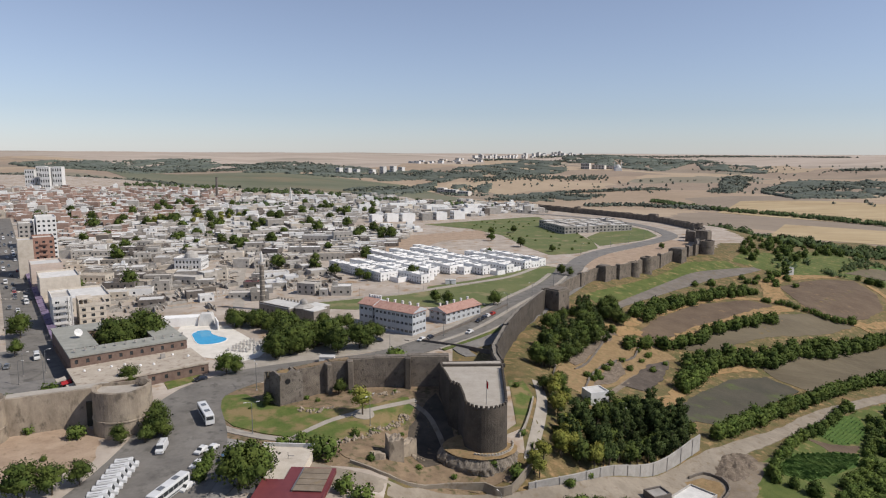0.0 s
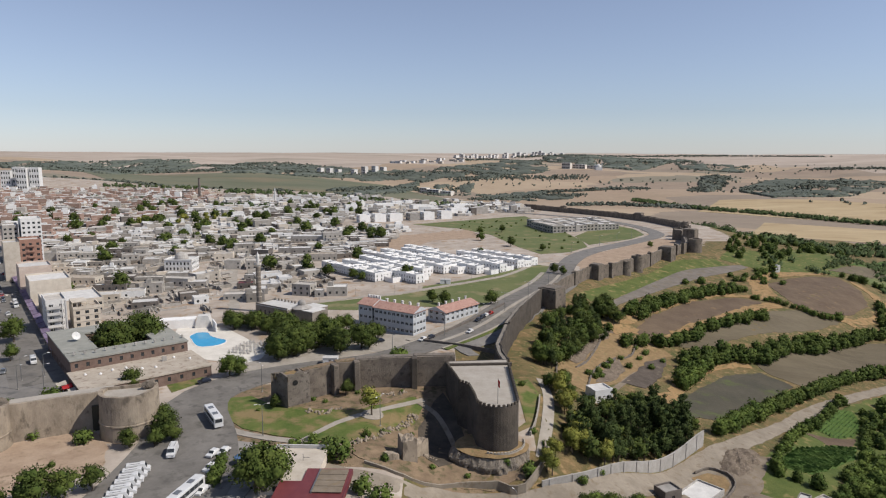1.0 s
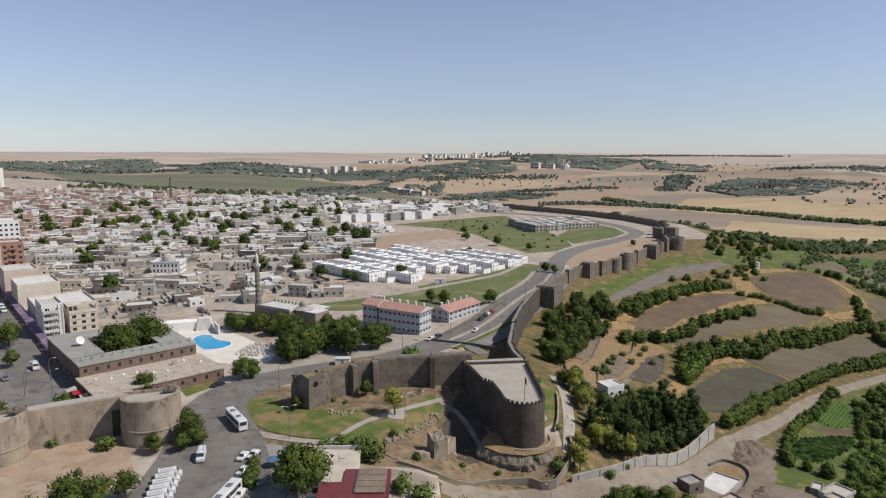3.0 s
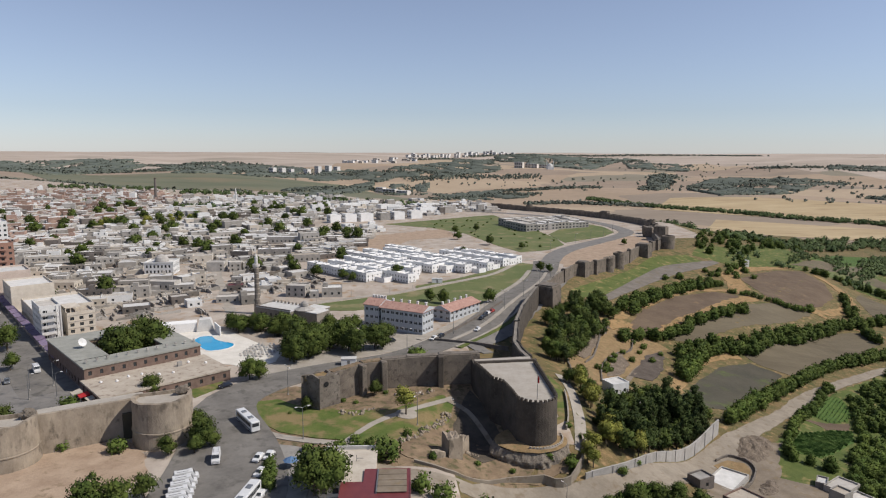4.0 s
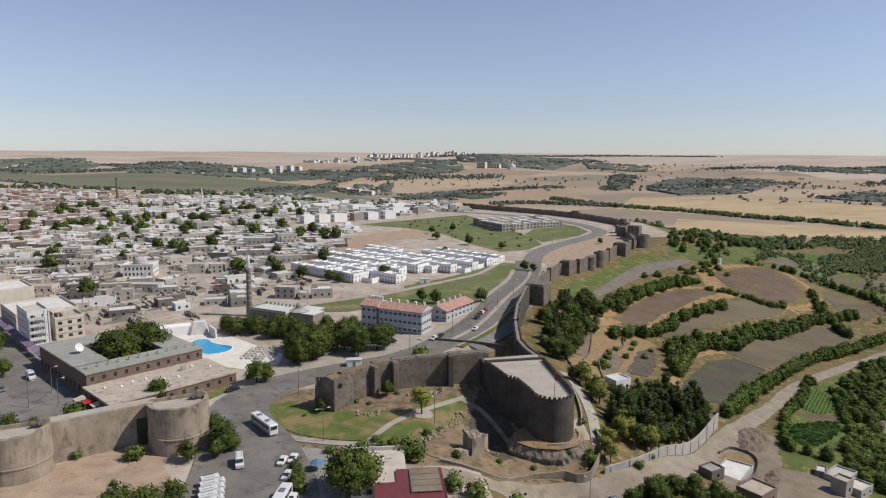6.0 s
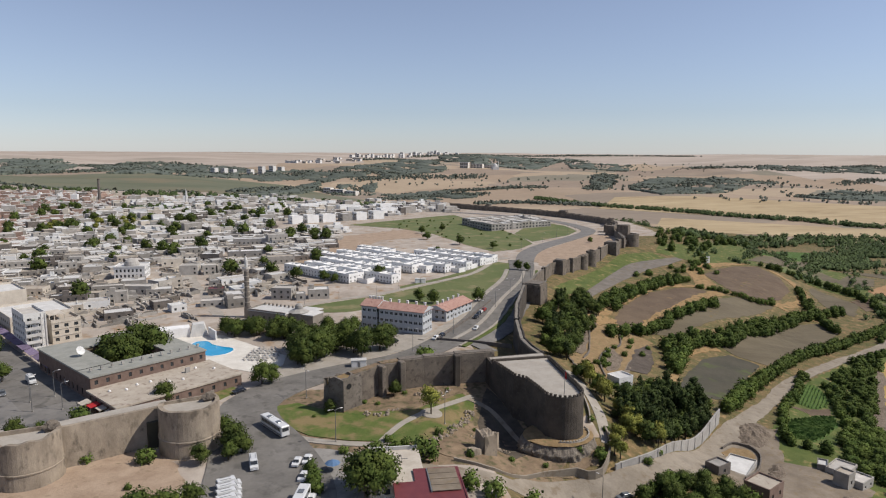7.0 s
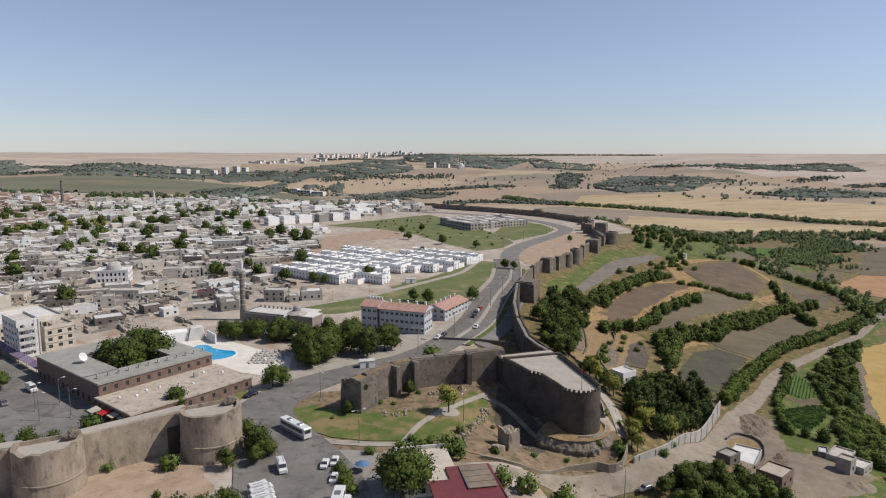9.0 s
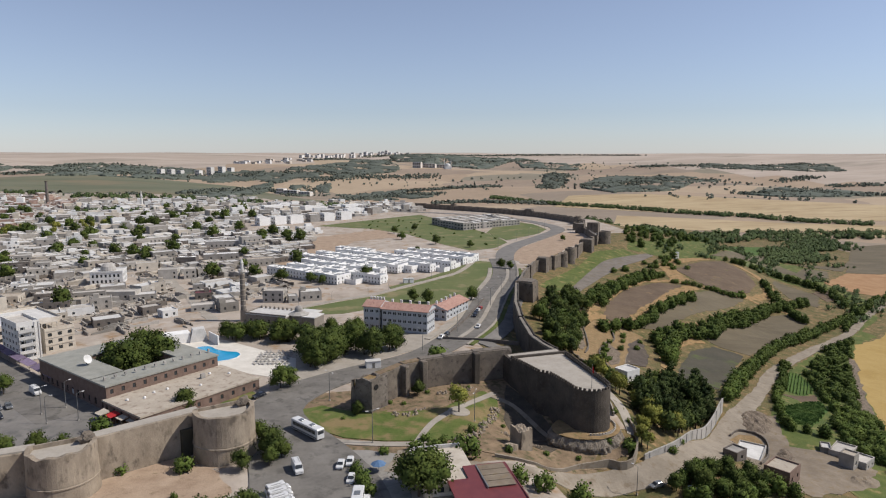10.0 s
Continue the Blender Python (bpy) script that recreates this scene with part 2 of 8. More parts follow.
CAR_RED = shade("red_car_paint", (0.35, 0.03, 0.025), (0.4, 0.04, 0.03), 3, 0.25)
RUBBER = shade("tyre_rubber", (0.02, 0.02, 0.02), (0.03, 0.03, 0.03), 0.5, 0.9)
RED = shade("red_cloth", (0.5, 0.03, 0.035), (0.55, 0.04, 0.045), 0.5, 0.9)
BLUE_CLOTH = shade("blue_cloth", (0.10, 0.19, 0.34), (0.15, 0.25, 0.42), 0.5, 0.9)
WOOD = shade("wood", (0.16, 0.10, 0.06), (0.24, 0.16, 0.10), 0.7)
GLASS = shade("dark_window_glass", (0.035, 0.04, 0.045), (0.055, 0.06, 0.065), 2, 0.12)

# ---- helpers of the scene ----
rng = random.Random(7)


def part(name, bm, material, parent=None, label="", at=None):
    """One mesh object from a bmesh (or a mesh), under a thing or a part."""
    if isinstance(bm, bmesh.types.BMesh):
        me = bpy.data.meshes.new(name)
        bmesh.ops.recalc_face_normals(bm, faces=bm.faces)
        bm.to_mesh(me)
        bm.free()
    else:
        me = bm
    if not me.materials:
        me.materials.append(material)
    ob = new(name, me)
    if parent:
        ob.parent = parent
    if at is not None:
        ob.matrix_basis = at
    if label:
        ob["label"] = label
    return ob


def thing(name, label, category, x=0, y=0, z=None, turn=0, group=""):
    ob = new(name)
    ob.empty_display_size = 0.5
    ob.matrix_basis = pose(x, y, gz(x, y) if z is None else z, 0, 0, turn)
    return tagged(ob, label, category, group)


def mesh_of(name, verts, faces, material):
    me = bpy.data.meshes.new(name)
    me.from_pydata(verts, [], faces)
    me.materials.append(material)
    return me


def box(bm, x0, x1, y0, y1, z0, z1, soft=0.0):
    vs = [bm.verts.new(p) for p in ((x0, y0, z0), (x1, y0, z0), (x1, y1, z0), (x0, y1, z0), (x0, y0, z1), (x1, y0, z1), (x1, y1, z1), (x0, y1, z1))]
    fs = [bm.faces.new([vs[i] for i in q]) for q in ((3, 2, 1, 0), (4, 5, 6, 7), (0, 1, 5, 4), (1, 2, 6, 5), (2, 3, 7, 6), (3, 0, 4, 7))]
    if soft:
        edges = {e for f in fs for e in f.edges}
        bmesh.ops.bevel(bm, geom=list(edges), offset=soft, segments=1, affect="EDGES")
    return vs


def boxed(*boxes, soft=0.0):
    bm = bmesh.new()
    for b in boxes:
        box(bm, *b, soft=soft)
    return bm


def prism(bm, pts, z0, z1, top=None):
    """An upright body over a plan; z1 may be a function of x and y."""
    low = [bm.verts.new((x, y, z0(x, y) if callable(z0) else z0)) for x, y in pts]
    up = [bm.verts.new((*(top[i] if top else p), z1(*p) if callable(z1) else z1)) for i, p in enumerate(pts)]
    n = len(pts)
    for i in range(n):
        bm.faces.new((low[i], low[(i + 1) % n], up[(i + 1) % n], up[i]))
    bm.faces.new(up)
    bm.faces.new(low[::-1])


def lathe(bm, rows, n=16, x=0, y=0, first=0.0, last=360.0):
    """A body turned about an upright axis; rows of radius, height."""
    closed = last - first >= 359.9
    count = n if closed else n + 1
    rings = []
    for r, z in rows:
        rings.append([bm.verts.new((x + r * math.cos(radians(first + (last - first) * i / n)), y + r * math.sin(radians(first + (last - first) * i / n)), z)) for i in range(count)])
    for a, b in zip(rings, rings[1:]):
        for i in range(n):
            j = (i + 1) % count
            bm.faces.new((a[i], a[j], b[j], b[i]))
    if closed:
        bm.faces.new(rings[0][::-1])
        bm.faces.new(rings[-1])
    return rings


def tube(bm, points, radii, n=6):
    rings = []
    for i, p in enumerate(points):
        p = Vector(p)
        way = (Vector(points[min(i + 1, len(points) - 1)]) - Vector(points[max(i - 1, 0)])).normalized()
        side = way.orthogonal().normalized()
        other = way.cross(side)
        rings.append([bm.verts.new(p + radii[i] * (side * math.cos(2 * math.pi * k / n) + other * math.sin(2 * math.pi * k / n))) for k in range(n)])
    for a, b in zip(rings, rings[1:]):
        for k in range(n):
            bm.faces.new((a[k], a[(k + 1) % n], b[(k + 1) % n], b[k]))
    bm.faces.new(rings[0][::-1])
    bm.faces.new(rings[-1])


def inside(x, y, pts):
    hit, j = False, len(pts) - 1
    for i in range(len(pts)):
        (ax, ay), (bx, by) = pts[i], pts[j]
        if (ay > y) != (by > y) and x < (bx - ax) * (y - ay) / (by - ay) + ax:
            hit = not hit
        j = i
    return hit


def curve(rows, step=4.0):
    """A smooth line through rows of numbers (x, y, ...)."""
    out = []
    for i in range(len(rows) - 1):
        p = [np.array(rows[min(max(k, 0), len(rows) - 1)], float) for k in (i - 1, i, i + 1, i + 2)]
        n = max(1, int(np.linalg.norm(p[2][:2] - p[1][:2]) / step))
        for k in range(n):
            u = k / n
            out.append(0.5 * (2 * p[1] + (p[2] - p[0]) * u + (2 * p[0] - 5 * p[1] + 4 * p[2] - p[3]) * u * u + (3 * p[1] - p[0] - 3 * p[2] + p[3]) * u ** 3))
    out.append(np.array(rows[-1], float))
    return out


def sides(rows, wide=1.0):
    """Left and right edges of a line of rows x, y, width."""
    left, right = [], []
    for i, r in enumerate(rows):
        way = rows[min(i + 1, len(rows) - 1)][:2] - rows[max(i - 1, 0)][:2]
        across = np.array((-way[1], way[0])) / max(1e-6, np.linalg.norm(way))
        left.append(tuple(r[:2] + across * r[2] / 2 * wide))
        right.append(tuple(r[:2] - across * r[2] / 2 * wide))
    return left, right



# ---- the lie of the land ----
EDGE = [(-60, -400), (-42, 60), (-30, 150), (-2, 160), (9, 176), (6, 250), (29, 310), (79, 396), (112, 436),
        (190, 500), (245, 580), (262, 680), (215, 800), (90, 930), (-100, 1120), (-330, 1330), (-700, 1480), (-1600, 1560), (-6000, 1600)]


def smooth(a, b, v):
    u = min(1.0, max(0.0, (v - a) / (b - a)))
    return u * u * (3 - 2 * u)


def edge_gap(x, y):
    """Metres beyond the rim of the plateau; minus inside it."""
    best, side = 1e18, 1.0
    for (ax, ay), (bx, by) in zip(EDGE, EDGE[1:]):
        ux, uy = bx - ax, by - ay
        k = min(1.0, max(0.0, ((x - ax) * ux + (y - ay) * uy) / (ux * ux + uy * uy)))
        px, py = x - ax - k * ux, y - ay - k * uy
        d = px * px + py * py
        if d < best - 1e-9:
            best, side = d, (1.0 if ux * py - uy * px < 0 else -1.0)
    return side * math.sqrt(best)


def bump(x, y, cx, cy, r, h):
    d = ((x - cx) ** 2 + (y - cy) ** 2) / (r * r)
    return h * math.exp(-d) if d < 12 else 0.0


def ground_z(x, y):
    g = edge_gap(x, y)
    z = -1.2 * (1 - smooth(165, 225, y))
    far = math.hypot(x, y)
    if g > 0:
        deep = 47 - 15 * smooth(285, 330, y) * (1 - smooth(560, 900, y)) * (1 - smooth(85, 135, g))
        z -= deep * (1 - math.exp(-g / 135.0))
    z += bump(x, y, -10, 146, 15, -8.0) + bump(x, y, -24, 152, 10, -1.5) + bump(x, y, -20, 173, 12.5, -7.0) + bump(x, y, 12, 146, 20, -4) + bump(x, y, 48, 178, 24, -7)
    for cx, cy in ((2, 216), (0, 228), (3, 241), (6.5, 253), (10.5, 266), (14.5, 280), (20, 294), (27, 310)):
        z += bump(x, y, cx - 1, cy, 6.5, -2.6)
    rise = far - 0.3 * x
    z += smooth(1650, 3200, rise) * 56 + smooth(2900, 4900, far) * 62
    if far > 1200:
        z += smooth(1200, 2200, far) * (13 * math.sin(x / 310 + 1.3) * math.sin(y / 420 + 0.4) + 8 * math.sin(x / 140 + y / 190)) * (1 - 0.75 * smooth(3600, 4900, far))
    return z


def lines(first, last, low, high, step, growth=1.075):
    """Grid lines, close together from first to last and wider apart outside."""
    out = list(np.arange(first, last + 0.1, step))
    for end, way in ((high, 1), (low, -1)):
        at, s = (out[-1] if way > 0 else out[0]), step
        while (end - at) * way > 0:
            s *= growth
            at += way * s
            out.append(at)
        out.sort()
    return np.array(out)


GX, GY = lines(-230, 300, -4600, 4600, 5.0), lines(125, 520, -700, 4880, 5.0)
GZ = np.array([[ground_z(x, y) for x in GX] for y in GY])


def gz(x, y):
    """The height of the ground's mesh."""
    i = min(max(int(np.searchsorted(GX, x)) - 1, 0), len(GX) - 2)
    j = min(max(int(np.searchsorted(GY, y)) - 1, 0), len(GY) - 2)
    u, v = (x - GX[i]) / (GX[i + 1] - GX[i]), (y - GY[j]) / (GY[j + 1] - GY[j])
    return float((GZ[j, i] * (1 - u) + GZ[j, i + 1] * u) * (1 - v) + (GZ[j + 1, i] * (1 - u) + GZ[j + 1, i + 1] * u) * v)


def build_ground():
    nx, ny = len(GX), len(GY)
    verts = [(GX[i], GY[j], GZ[j, i]) for j in range(ny) for i in range(nx)]
    faces, kinds = [], []
    for j in range(ny - 1):
        for i in range(nx - 1):
            a = j * nx + i
            faces.append((a, a + 1, a + nx + 1, a + nx))
            x, y = (GX[i] + GX[i + 1]) / 2, (GY[j] + GY[j + 1]) / 2
            g = edge_gap(x, y)
            # Kind 3, farthest out, carries the haze in its colour.
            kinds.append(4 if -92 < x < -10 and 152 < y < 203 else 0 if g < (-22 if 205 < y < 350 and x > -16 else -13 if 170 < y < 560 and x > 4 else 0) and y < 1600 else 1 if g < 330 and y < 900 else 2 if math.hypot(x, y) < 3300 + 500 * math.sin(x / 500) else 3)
    me = mesh_of("ground", verts, faces, DUST)
    me.materials.append(SCRUB)
    me.materials.append(FARM)
    me.materials.append(HAZED_PLAIN)
    me.materials.append(BARE)
    me.polygons.foreach_set("material_index", kinds)
    me.polygons.foreach_set("use_smooth", [True] * len(faces))
    tagged(new("ground", me), "dry dusty ground falling from the town plateau to river fields", "ground", kind="structure")


from mathutils.geometry import delaunay_2d_cdt


def drape(name, pts, material, lift=0.06, step=6.0, label="", category="field", kind="structure", skirt=0.4, ragged=0.0):
    """A sheet with edges of its own, laid over the ground inside an outline; ragged: how far its rim wanders."""
    ragged = ragged or (0.9 if name in ("field", "bare_ground", "meadow", "spoil_bank", "yard", "slope_lawn", "track") else 0.0)
    rim = []
    for (ax, ay), (bx, by) in zip(pts, list(pts[1:]) + [pts[0]]):
        n = max(1, int(math.hypot(bx - ax, by - ay) / (min(step, 2.5) if ragged else step)))
        rim += [(ax + (bx - ax) * k / n, ay + (by - ay) * k / n) for k in range(n)]
    if ragged:
        rim = [(x + ragged * 1.6 * noise.noise(Vector((x * 0.2, y * 0.2, 3))) + ragged * 0.5 * noise.noise(Vector((x, y, 1))), y + ragged * 1.6 * noise.noise(Vector((x * 0.2, y * 0.2, 8))) + ragged * 0.5 * noise.noise(Vector((x, y, 6)))) for x, y in rim]
    n = len(rim)
    xs, ys = [p[0] for p in rim], [p[1] for p in rim]
    inner = []
    y = min(ys) + step / 2
    while y < max(ys):
        x = min(xs) + step / 2
        while x < max(xs):
            if inside(x, y, rim):
                inner.append((x, y))
            x += step
        y += step
    vs, _, fs, origin, _, _ = delaunay_2d_cdt([Vector(p) for p in rim + inner], [(i, (i + 1) % n) for i in range(n)], [], 1, 0.001)
    verts = [(v.x, v.y, gz(v.x, v.y) + lift) for v in vs]
    faces = [tuple(f) for f in fs]
    count = {}
    for f in faces:
        for a, b in zip(f, f[1:] + f[:1]):
            count[(a, b)] = count.get((a, b), 0) + 1
    low = {}
    for a, b in [e for e in count if (e[1], e[0]) not in count]:
        for k in (a, b):
            if k not in low:
                low[k] = len(verts)
                verts.append((verts[k][0], verts[k][1], verts[k][2] - skirt))
        faces.append((b, a, low[a], low[b]))
    return tagged(new(name, mesh_of(name, verts, faces, material)), label, category, kind=kind)


def strip_wall(bm, rows, thick, low, high):
    """A wall of even thickness along a line, its foot and its top following functions of the place along it."""
    rings = []
    for i, p in enumerate(rows):
        way = rows[min(i + 1, len(rows) - 1)] - rows[max(i - 1, 0)]
        n = np.array((-way[1], way[0])) / np.linalg.norm(way) * thick
        q = p + n
        u = i / (len(rows) - 1)
        rings.append([bm.verts.new(v) for v in ((*p, low(p, u)), (*p, high(p, u)), (*q, high(p, u)), (*q, low(p, u)))])
    for a, b in zip(rings, rings[1:]):
        for k in range(3):
            bm.faces.new((a[k], b[k], b[k + 1], a[k + 1]))
    bm.faces.new(rings[0])
    bm.faces.new(rings[-1][::-1])


def ribbon(name, rows, material, lift=0.06, label="", category="road", step=5.0, kind="structure", skirt=0.4, ragged=0.0):
    left, right = sides(curve(rows, step))
    return drape(name, left + right[::-1], material, lift, step, label, category, kind, skirt, ragged)


build_ground()

# roads and paved ground
ribbon("road", [(-86, 112, 34), (-85, 130, 32), (-85, 146, 30), (-88.5, 165, 25), (-94, 183, 20), (-94, 196, 17), (-86, 208, 15), (-70, 219, 12.5), (-43, 232, 12),
                (-26, 248, 14), (-6, 275, 16), (17, 322, 16.5), (41, 368, 16), (54, 402, 16), (65, 440, 18)], ASPHALT, 0.3, "grey asphalt main road winding along the old wall", "road")
ribbon("road", [(67, 438, 13), (80, 470, 14), (102, 504, 14), (146, 552, 14), (178, 592, 14), (187, 625, 14), (183, 680, 13), (160, 740, 12), (110, 800, 11), (40, 850, 10)], OLD_ASPHALT, 0.26,
       "grey asphalt road bending behind the old wall", "road")
drape("road", [(-82, 168.5), (-78, 165), (-70.9, 163), (-63.6, 159), (-62.5, 152), (-64, 142), (-66, 128), (-76, 128), (-76.5, 142), (-78, 156)], LANE, 0.18, 4, "grey asphalt parking lane beside the cafe", "road")
ribbon("road", [(-152, 205, 16), (-172, 232, 16), (-200, 270, 15), (-247, 335, 15), (-295, 400, 15), (-352, 480, 15), (-410, 561, 15), (-520, 715, 14)], ASPHALT, 0.06,
       "busy asphalt street between apartment buildings", "road")
ribbon("path", [(58, 452, 7), (47, 444, 4.5), (36, 422, 3.6), (16, 391, 3.4), (-15, 366, 3.4), (-42, 344, 3.4), (-62, 335, 3.4), (-79, 325, 3.4), (-104, 312, 3.2)], PAVING, 0.26, "pale paved path beside the lawns", "path", 4)
ribbon("road", [(-66, 156, 12), (-50, 147, 9), (-40, 144.5, 8), (-29, 144, 7), (-17, 148.6, 6.5), (-6, 150.2, 6.5), (5, 150.6, 8), (16, 154, 9), (29, 161, 9.5), (45, 174, 10), (61, 188.5, 9), (80, 204, 6.5), (101, 222, 5.6), (136, 253, 5.6), (184, 283, 5.4),
                (247, 317, 5), (290, 346, 5), (333, 372, 5), (420, 420, 5)], TRACK, 0.22, "pale dusty road descending into the gardens", "road", 3.5, ragged=0.55)
ROAD_LINE = curve([(-26, 248, 1), (-6, 275, 1), (17, 322, 1), (41, 368, 1), (54, 402, 1)], 8)


def beside(offset, wide):
    """A line beside the main road, that many metres to its left."""
    out = []
    for i, p in enumerate(ROAD_LINE):
        way = ROAD_LINE[min(i + 1, len(ROAD_LINE) - 1)] - ROAD_LINE[max(i - 1, 0)]
        across = np.array((-way[1], way[0])) / np.linalg.norm(way[:2])
        out.append((p[0] + across[0] * offset, p[1] + across[1] * offset, wide))
    return out


ribbon("pavement", beside(9.6, 2.6), PAVING, 0.46, "pale pavement along the main road", "pavement", 4)
ribbon("median_kerb", beside(-1.6, 1.9)[1:], PAVING, 0.5, "pale paved median between the lanes", "median", 4, skirt=0.5)
ribbon("verge", beside(-9.6, 1.8), MEADOW, 0.5, "narrow green verge beside the main road", "verge", 4)
ribbon("road", [(-8, 236, 5), *beside(-13.6, 6.2)[1:-2]], OLD_ASPHALT, 0.34, "sunken asphalt ramp at the foot of the old wall", "road", 4)
ribbon("pavement", beside(-8.0, 0.9), PAVING, 0.56, "pale kerb strip along the main road", "pavement", 4)
drape("pavement", [(-64, 256), (-50, 263), (-28, 261), (-23, 273), (-17, 280), (-9, 273), (-25, 252.5), (-40, 241), (-52, 243)], PAVING, 0.14, 5, "pale paved yard before the tiled buildings", "pavement")
drape("yard", [(36, 152), (54, 178), (70, 192), (86, 196), (76, 182), (70, 172), (82, 165), (86, 154), (68, 142), (46, 138)], YARD, 0.16, 3, "dusty bare yard beside the lower road", "yard")
ribbon("track", [(-120, 308, 5), (-131, 345, 5), (-142, 378, 5), (-155, 420, 6), (-170, 455, 6)], PAVING, 0.1, "pale dirt track through the ruins", "road", 5)
drape("pavement", [(-178, 238), (-196, 226), (-192, 190), (-150, 184), (-134, 192), (-129, 197), (-141, 207), (-168, 244)], OLD_ASPHALT, 0.05, 6, "grey asphalt parking ground before the old inn", "car park")
drape("pavement", [(-92, 214), (-70, 226), (-44, 240), (-28, 262), (-38, 268), (-56, 252), (-80, 236), (-95, 222)], PAVING, 0.12, 6, "pale paved strip along the road", "pavement")

# ---- the old city wall ----
def block_top(bm, p0, p1, thick, low, high, rough=0.0, n=10, batter=0.35):
    """A stretch of wall from p0 to p1; thick metres to its left; rough: how worn its top is."""
    a, b = Vector((*p0, 0)), Vector((*p1, 0))
    way = (b - a).normalized()
    side = Vector((-way.y, way.x, 0))
    rows = []
    for i in range(n + 1):
        c = a.lerp(b, i / n)
        d = rough * noise.noise(Vector((c.x * 0.23, c.y * 0.23, 3)))
        e = rough * noise.noise(Vector((c.x * 0.31, c.y * 0.31, 9)))
        q = c + side * thick
        rows.append([bm.verts.new(v) for v in ((*(c - side * batter).xy, low), (*c.xy, high + d), (*q.xy, high + e), (*(q + side * batter).xy, low))])
    for r, s in zip(rows, rows[1:]):
        for k in range(3):
            bm.faces.new((r[k], s[k], s[k + 1], r[k + 1]))
    bm.faces.new(rows[0])
    bm.faces.new(rows[-1][::-1])


def merlons(parent, line, size, gap, high, z, material, name="merlon"):
    """Teeth along a line."""
    bm = boxed((-size / 2, size / 2, -0.28, 0.28, -0.15, high), soft=0.05)
    me = bpy.data.meshes.new(name)
    bm.to_mesh(me)
    bm.free()
    left = 0.0
    for (ax, ay), (bx, by) in zip(line, line[1:]):
        d = math.hypot(bx - ax, by - ay)
        at = left
        while at < d:
            k = at / d
            part(name, me, material, parent, at=pose(ax + (bx - ax) * k, ay + (by - ay) * k, z, 0, 0, math.degrees(math.atan2(by - ay, bx - ax))))
            at += size + gap
        left = at - d


def round_tower(x, y, r, low, high, label, facing=-90, worn=0.5, n=28, group="towers of the old wall", turn=0, lit=BASALT):
    """A drum, open to the town behind, with a worn rim round a sunken top."""
    base = low
    t = thing("round_tower", label, "tower", x, y, base, 0, group)
    h = high - low
    bm = bmesh.new()
    ring = [(facing - 115 + 230 * i / n) for i in range(n + 1)]
    flat = []
    for k, (rr, z) in enumerate(((r * 1.05, 0), (r * 1.02, h * 0.3), (r, h * 0.7), (r, h), (r - 1.1, h), (r - 1.1, h - 1.0))):
        row = []
        for i, a in enumerate(ring):
            w = worn * noise.noise(Vector((math.cos(radians(a)) * 2 + x, math.sin(radians(a)) * 2, 5))) if k in (3, 4) else 0
            row.append(bm.verts.new((rr * math.cos(radians(a)), rr * math.sin(radians(a)), z + w)))
        flat.append(row)
    for a, b in zip(flat, flat[1:]):
        for i in range(n):
            bm.faces.new((a[i], a[i + 1], b[i + 1], b[i]))
    # rear face
    for i in range(len(flat) - 1):
        bm.faces.new((flat[i][0], flat[i + 1][0], flat[i + 1][-1], flat[i][-1])) if i < 3 else None
    bm.faces.new((flat[3][0], flat[4][0], flat[5][0], flat[5][-1], flat[4][-1], flat[3][-1]))
    part("drum", bm, lit, t)
    bm = bmesh.new()
    top = [bm.verts.new(((r - 1.12) * math.cos(radians(a)), (r - 1.12) * math.sin(radians(a)), h - 0.95)) for a in ring]
    bm.faces.new(top)
    part("roof_floor", bm, MORTAR if lit is TOWER_STONE else BASALT_LIGHT, t)
    if lit is TOWER_STONE:
        bm = bmesh.new()
        bmesh.ops.create_icosphere(bm, subdivisions=3, radius=1)
        for v in bm.verts:
            v.co = Vector((v.co.x * 1.9, v.co.y * 0.9, v.co.z * 1.5)) * (1 + 0.45 * noise.noise(v.co * 1.6 + Vector((x, y, 0))))
        bm.transform(pose(r * 0.62, r * 0.35, h + 0.2, 0, 0, 35))
        part("broken_parapet", bm, BASALT_MID, t, "broken lump of dark masonry")
        bm = bmesh.new()
        lathe(bm, ((r * 1.02, h * 0.34), (r * 1.042, h * 0.35), (r * 1.042, h * 0.375), (r * 1.02, h * 0.385)), n, 0, 0, ring[0], ring[-1])
        part("string_course", bm, lit, t)
        return t
    bm = bmesh.new()
    lathe(bm, ((r * 1.015, h * 0.62), (r * 1.03, h * 0.63), (r * 1.03, h * 0.66), (r * 1.012, h * 0.67)), n, 0, 0, ring[0], ring[-1])
    part("string_course", bm, lit, t)
    return t


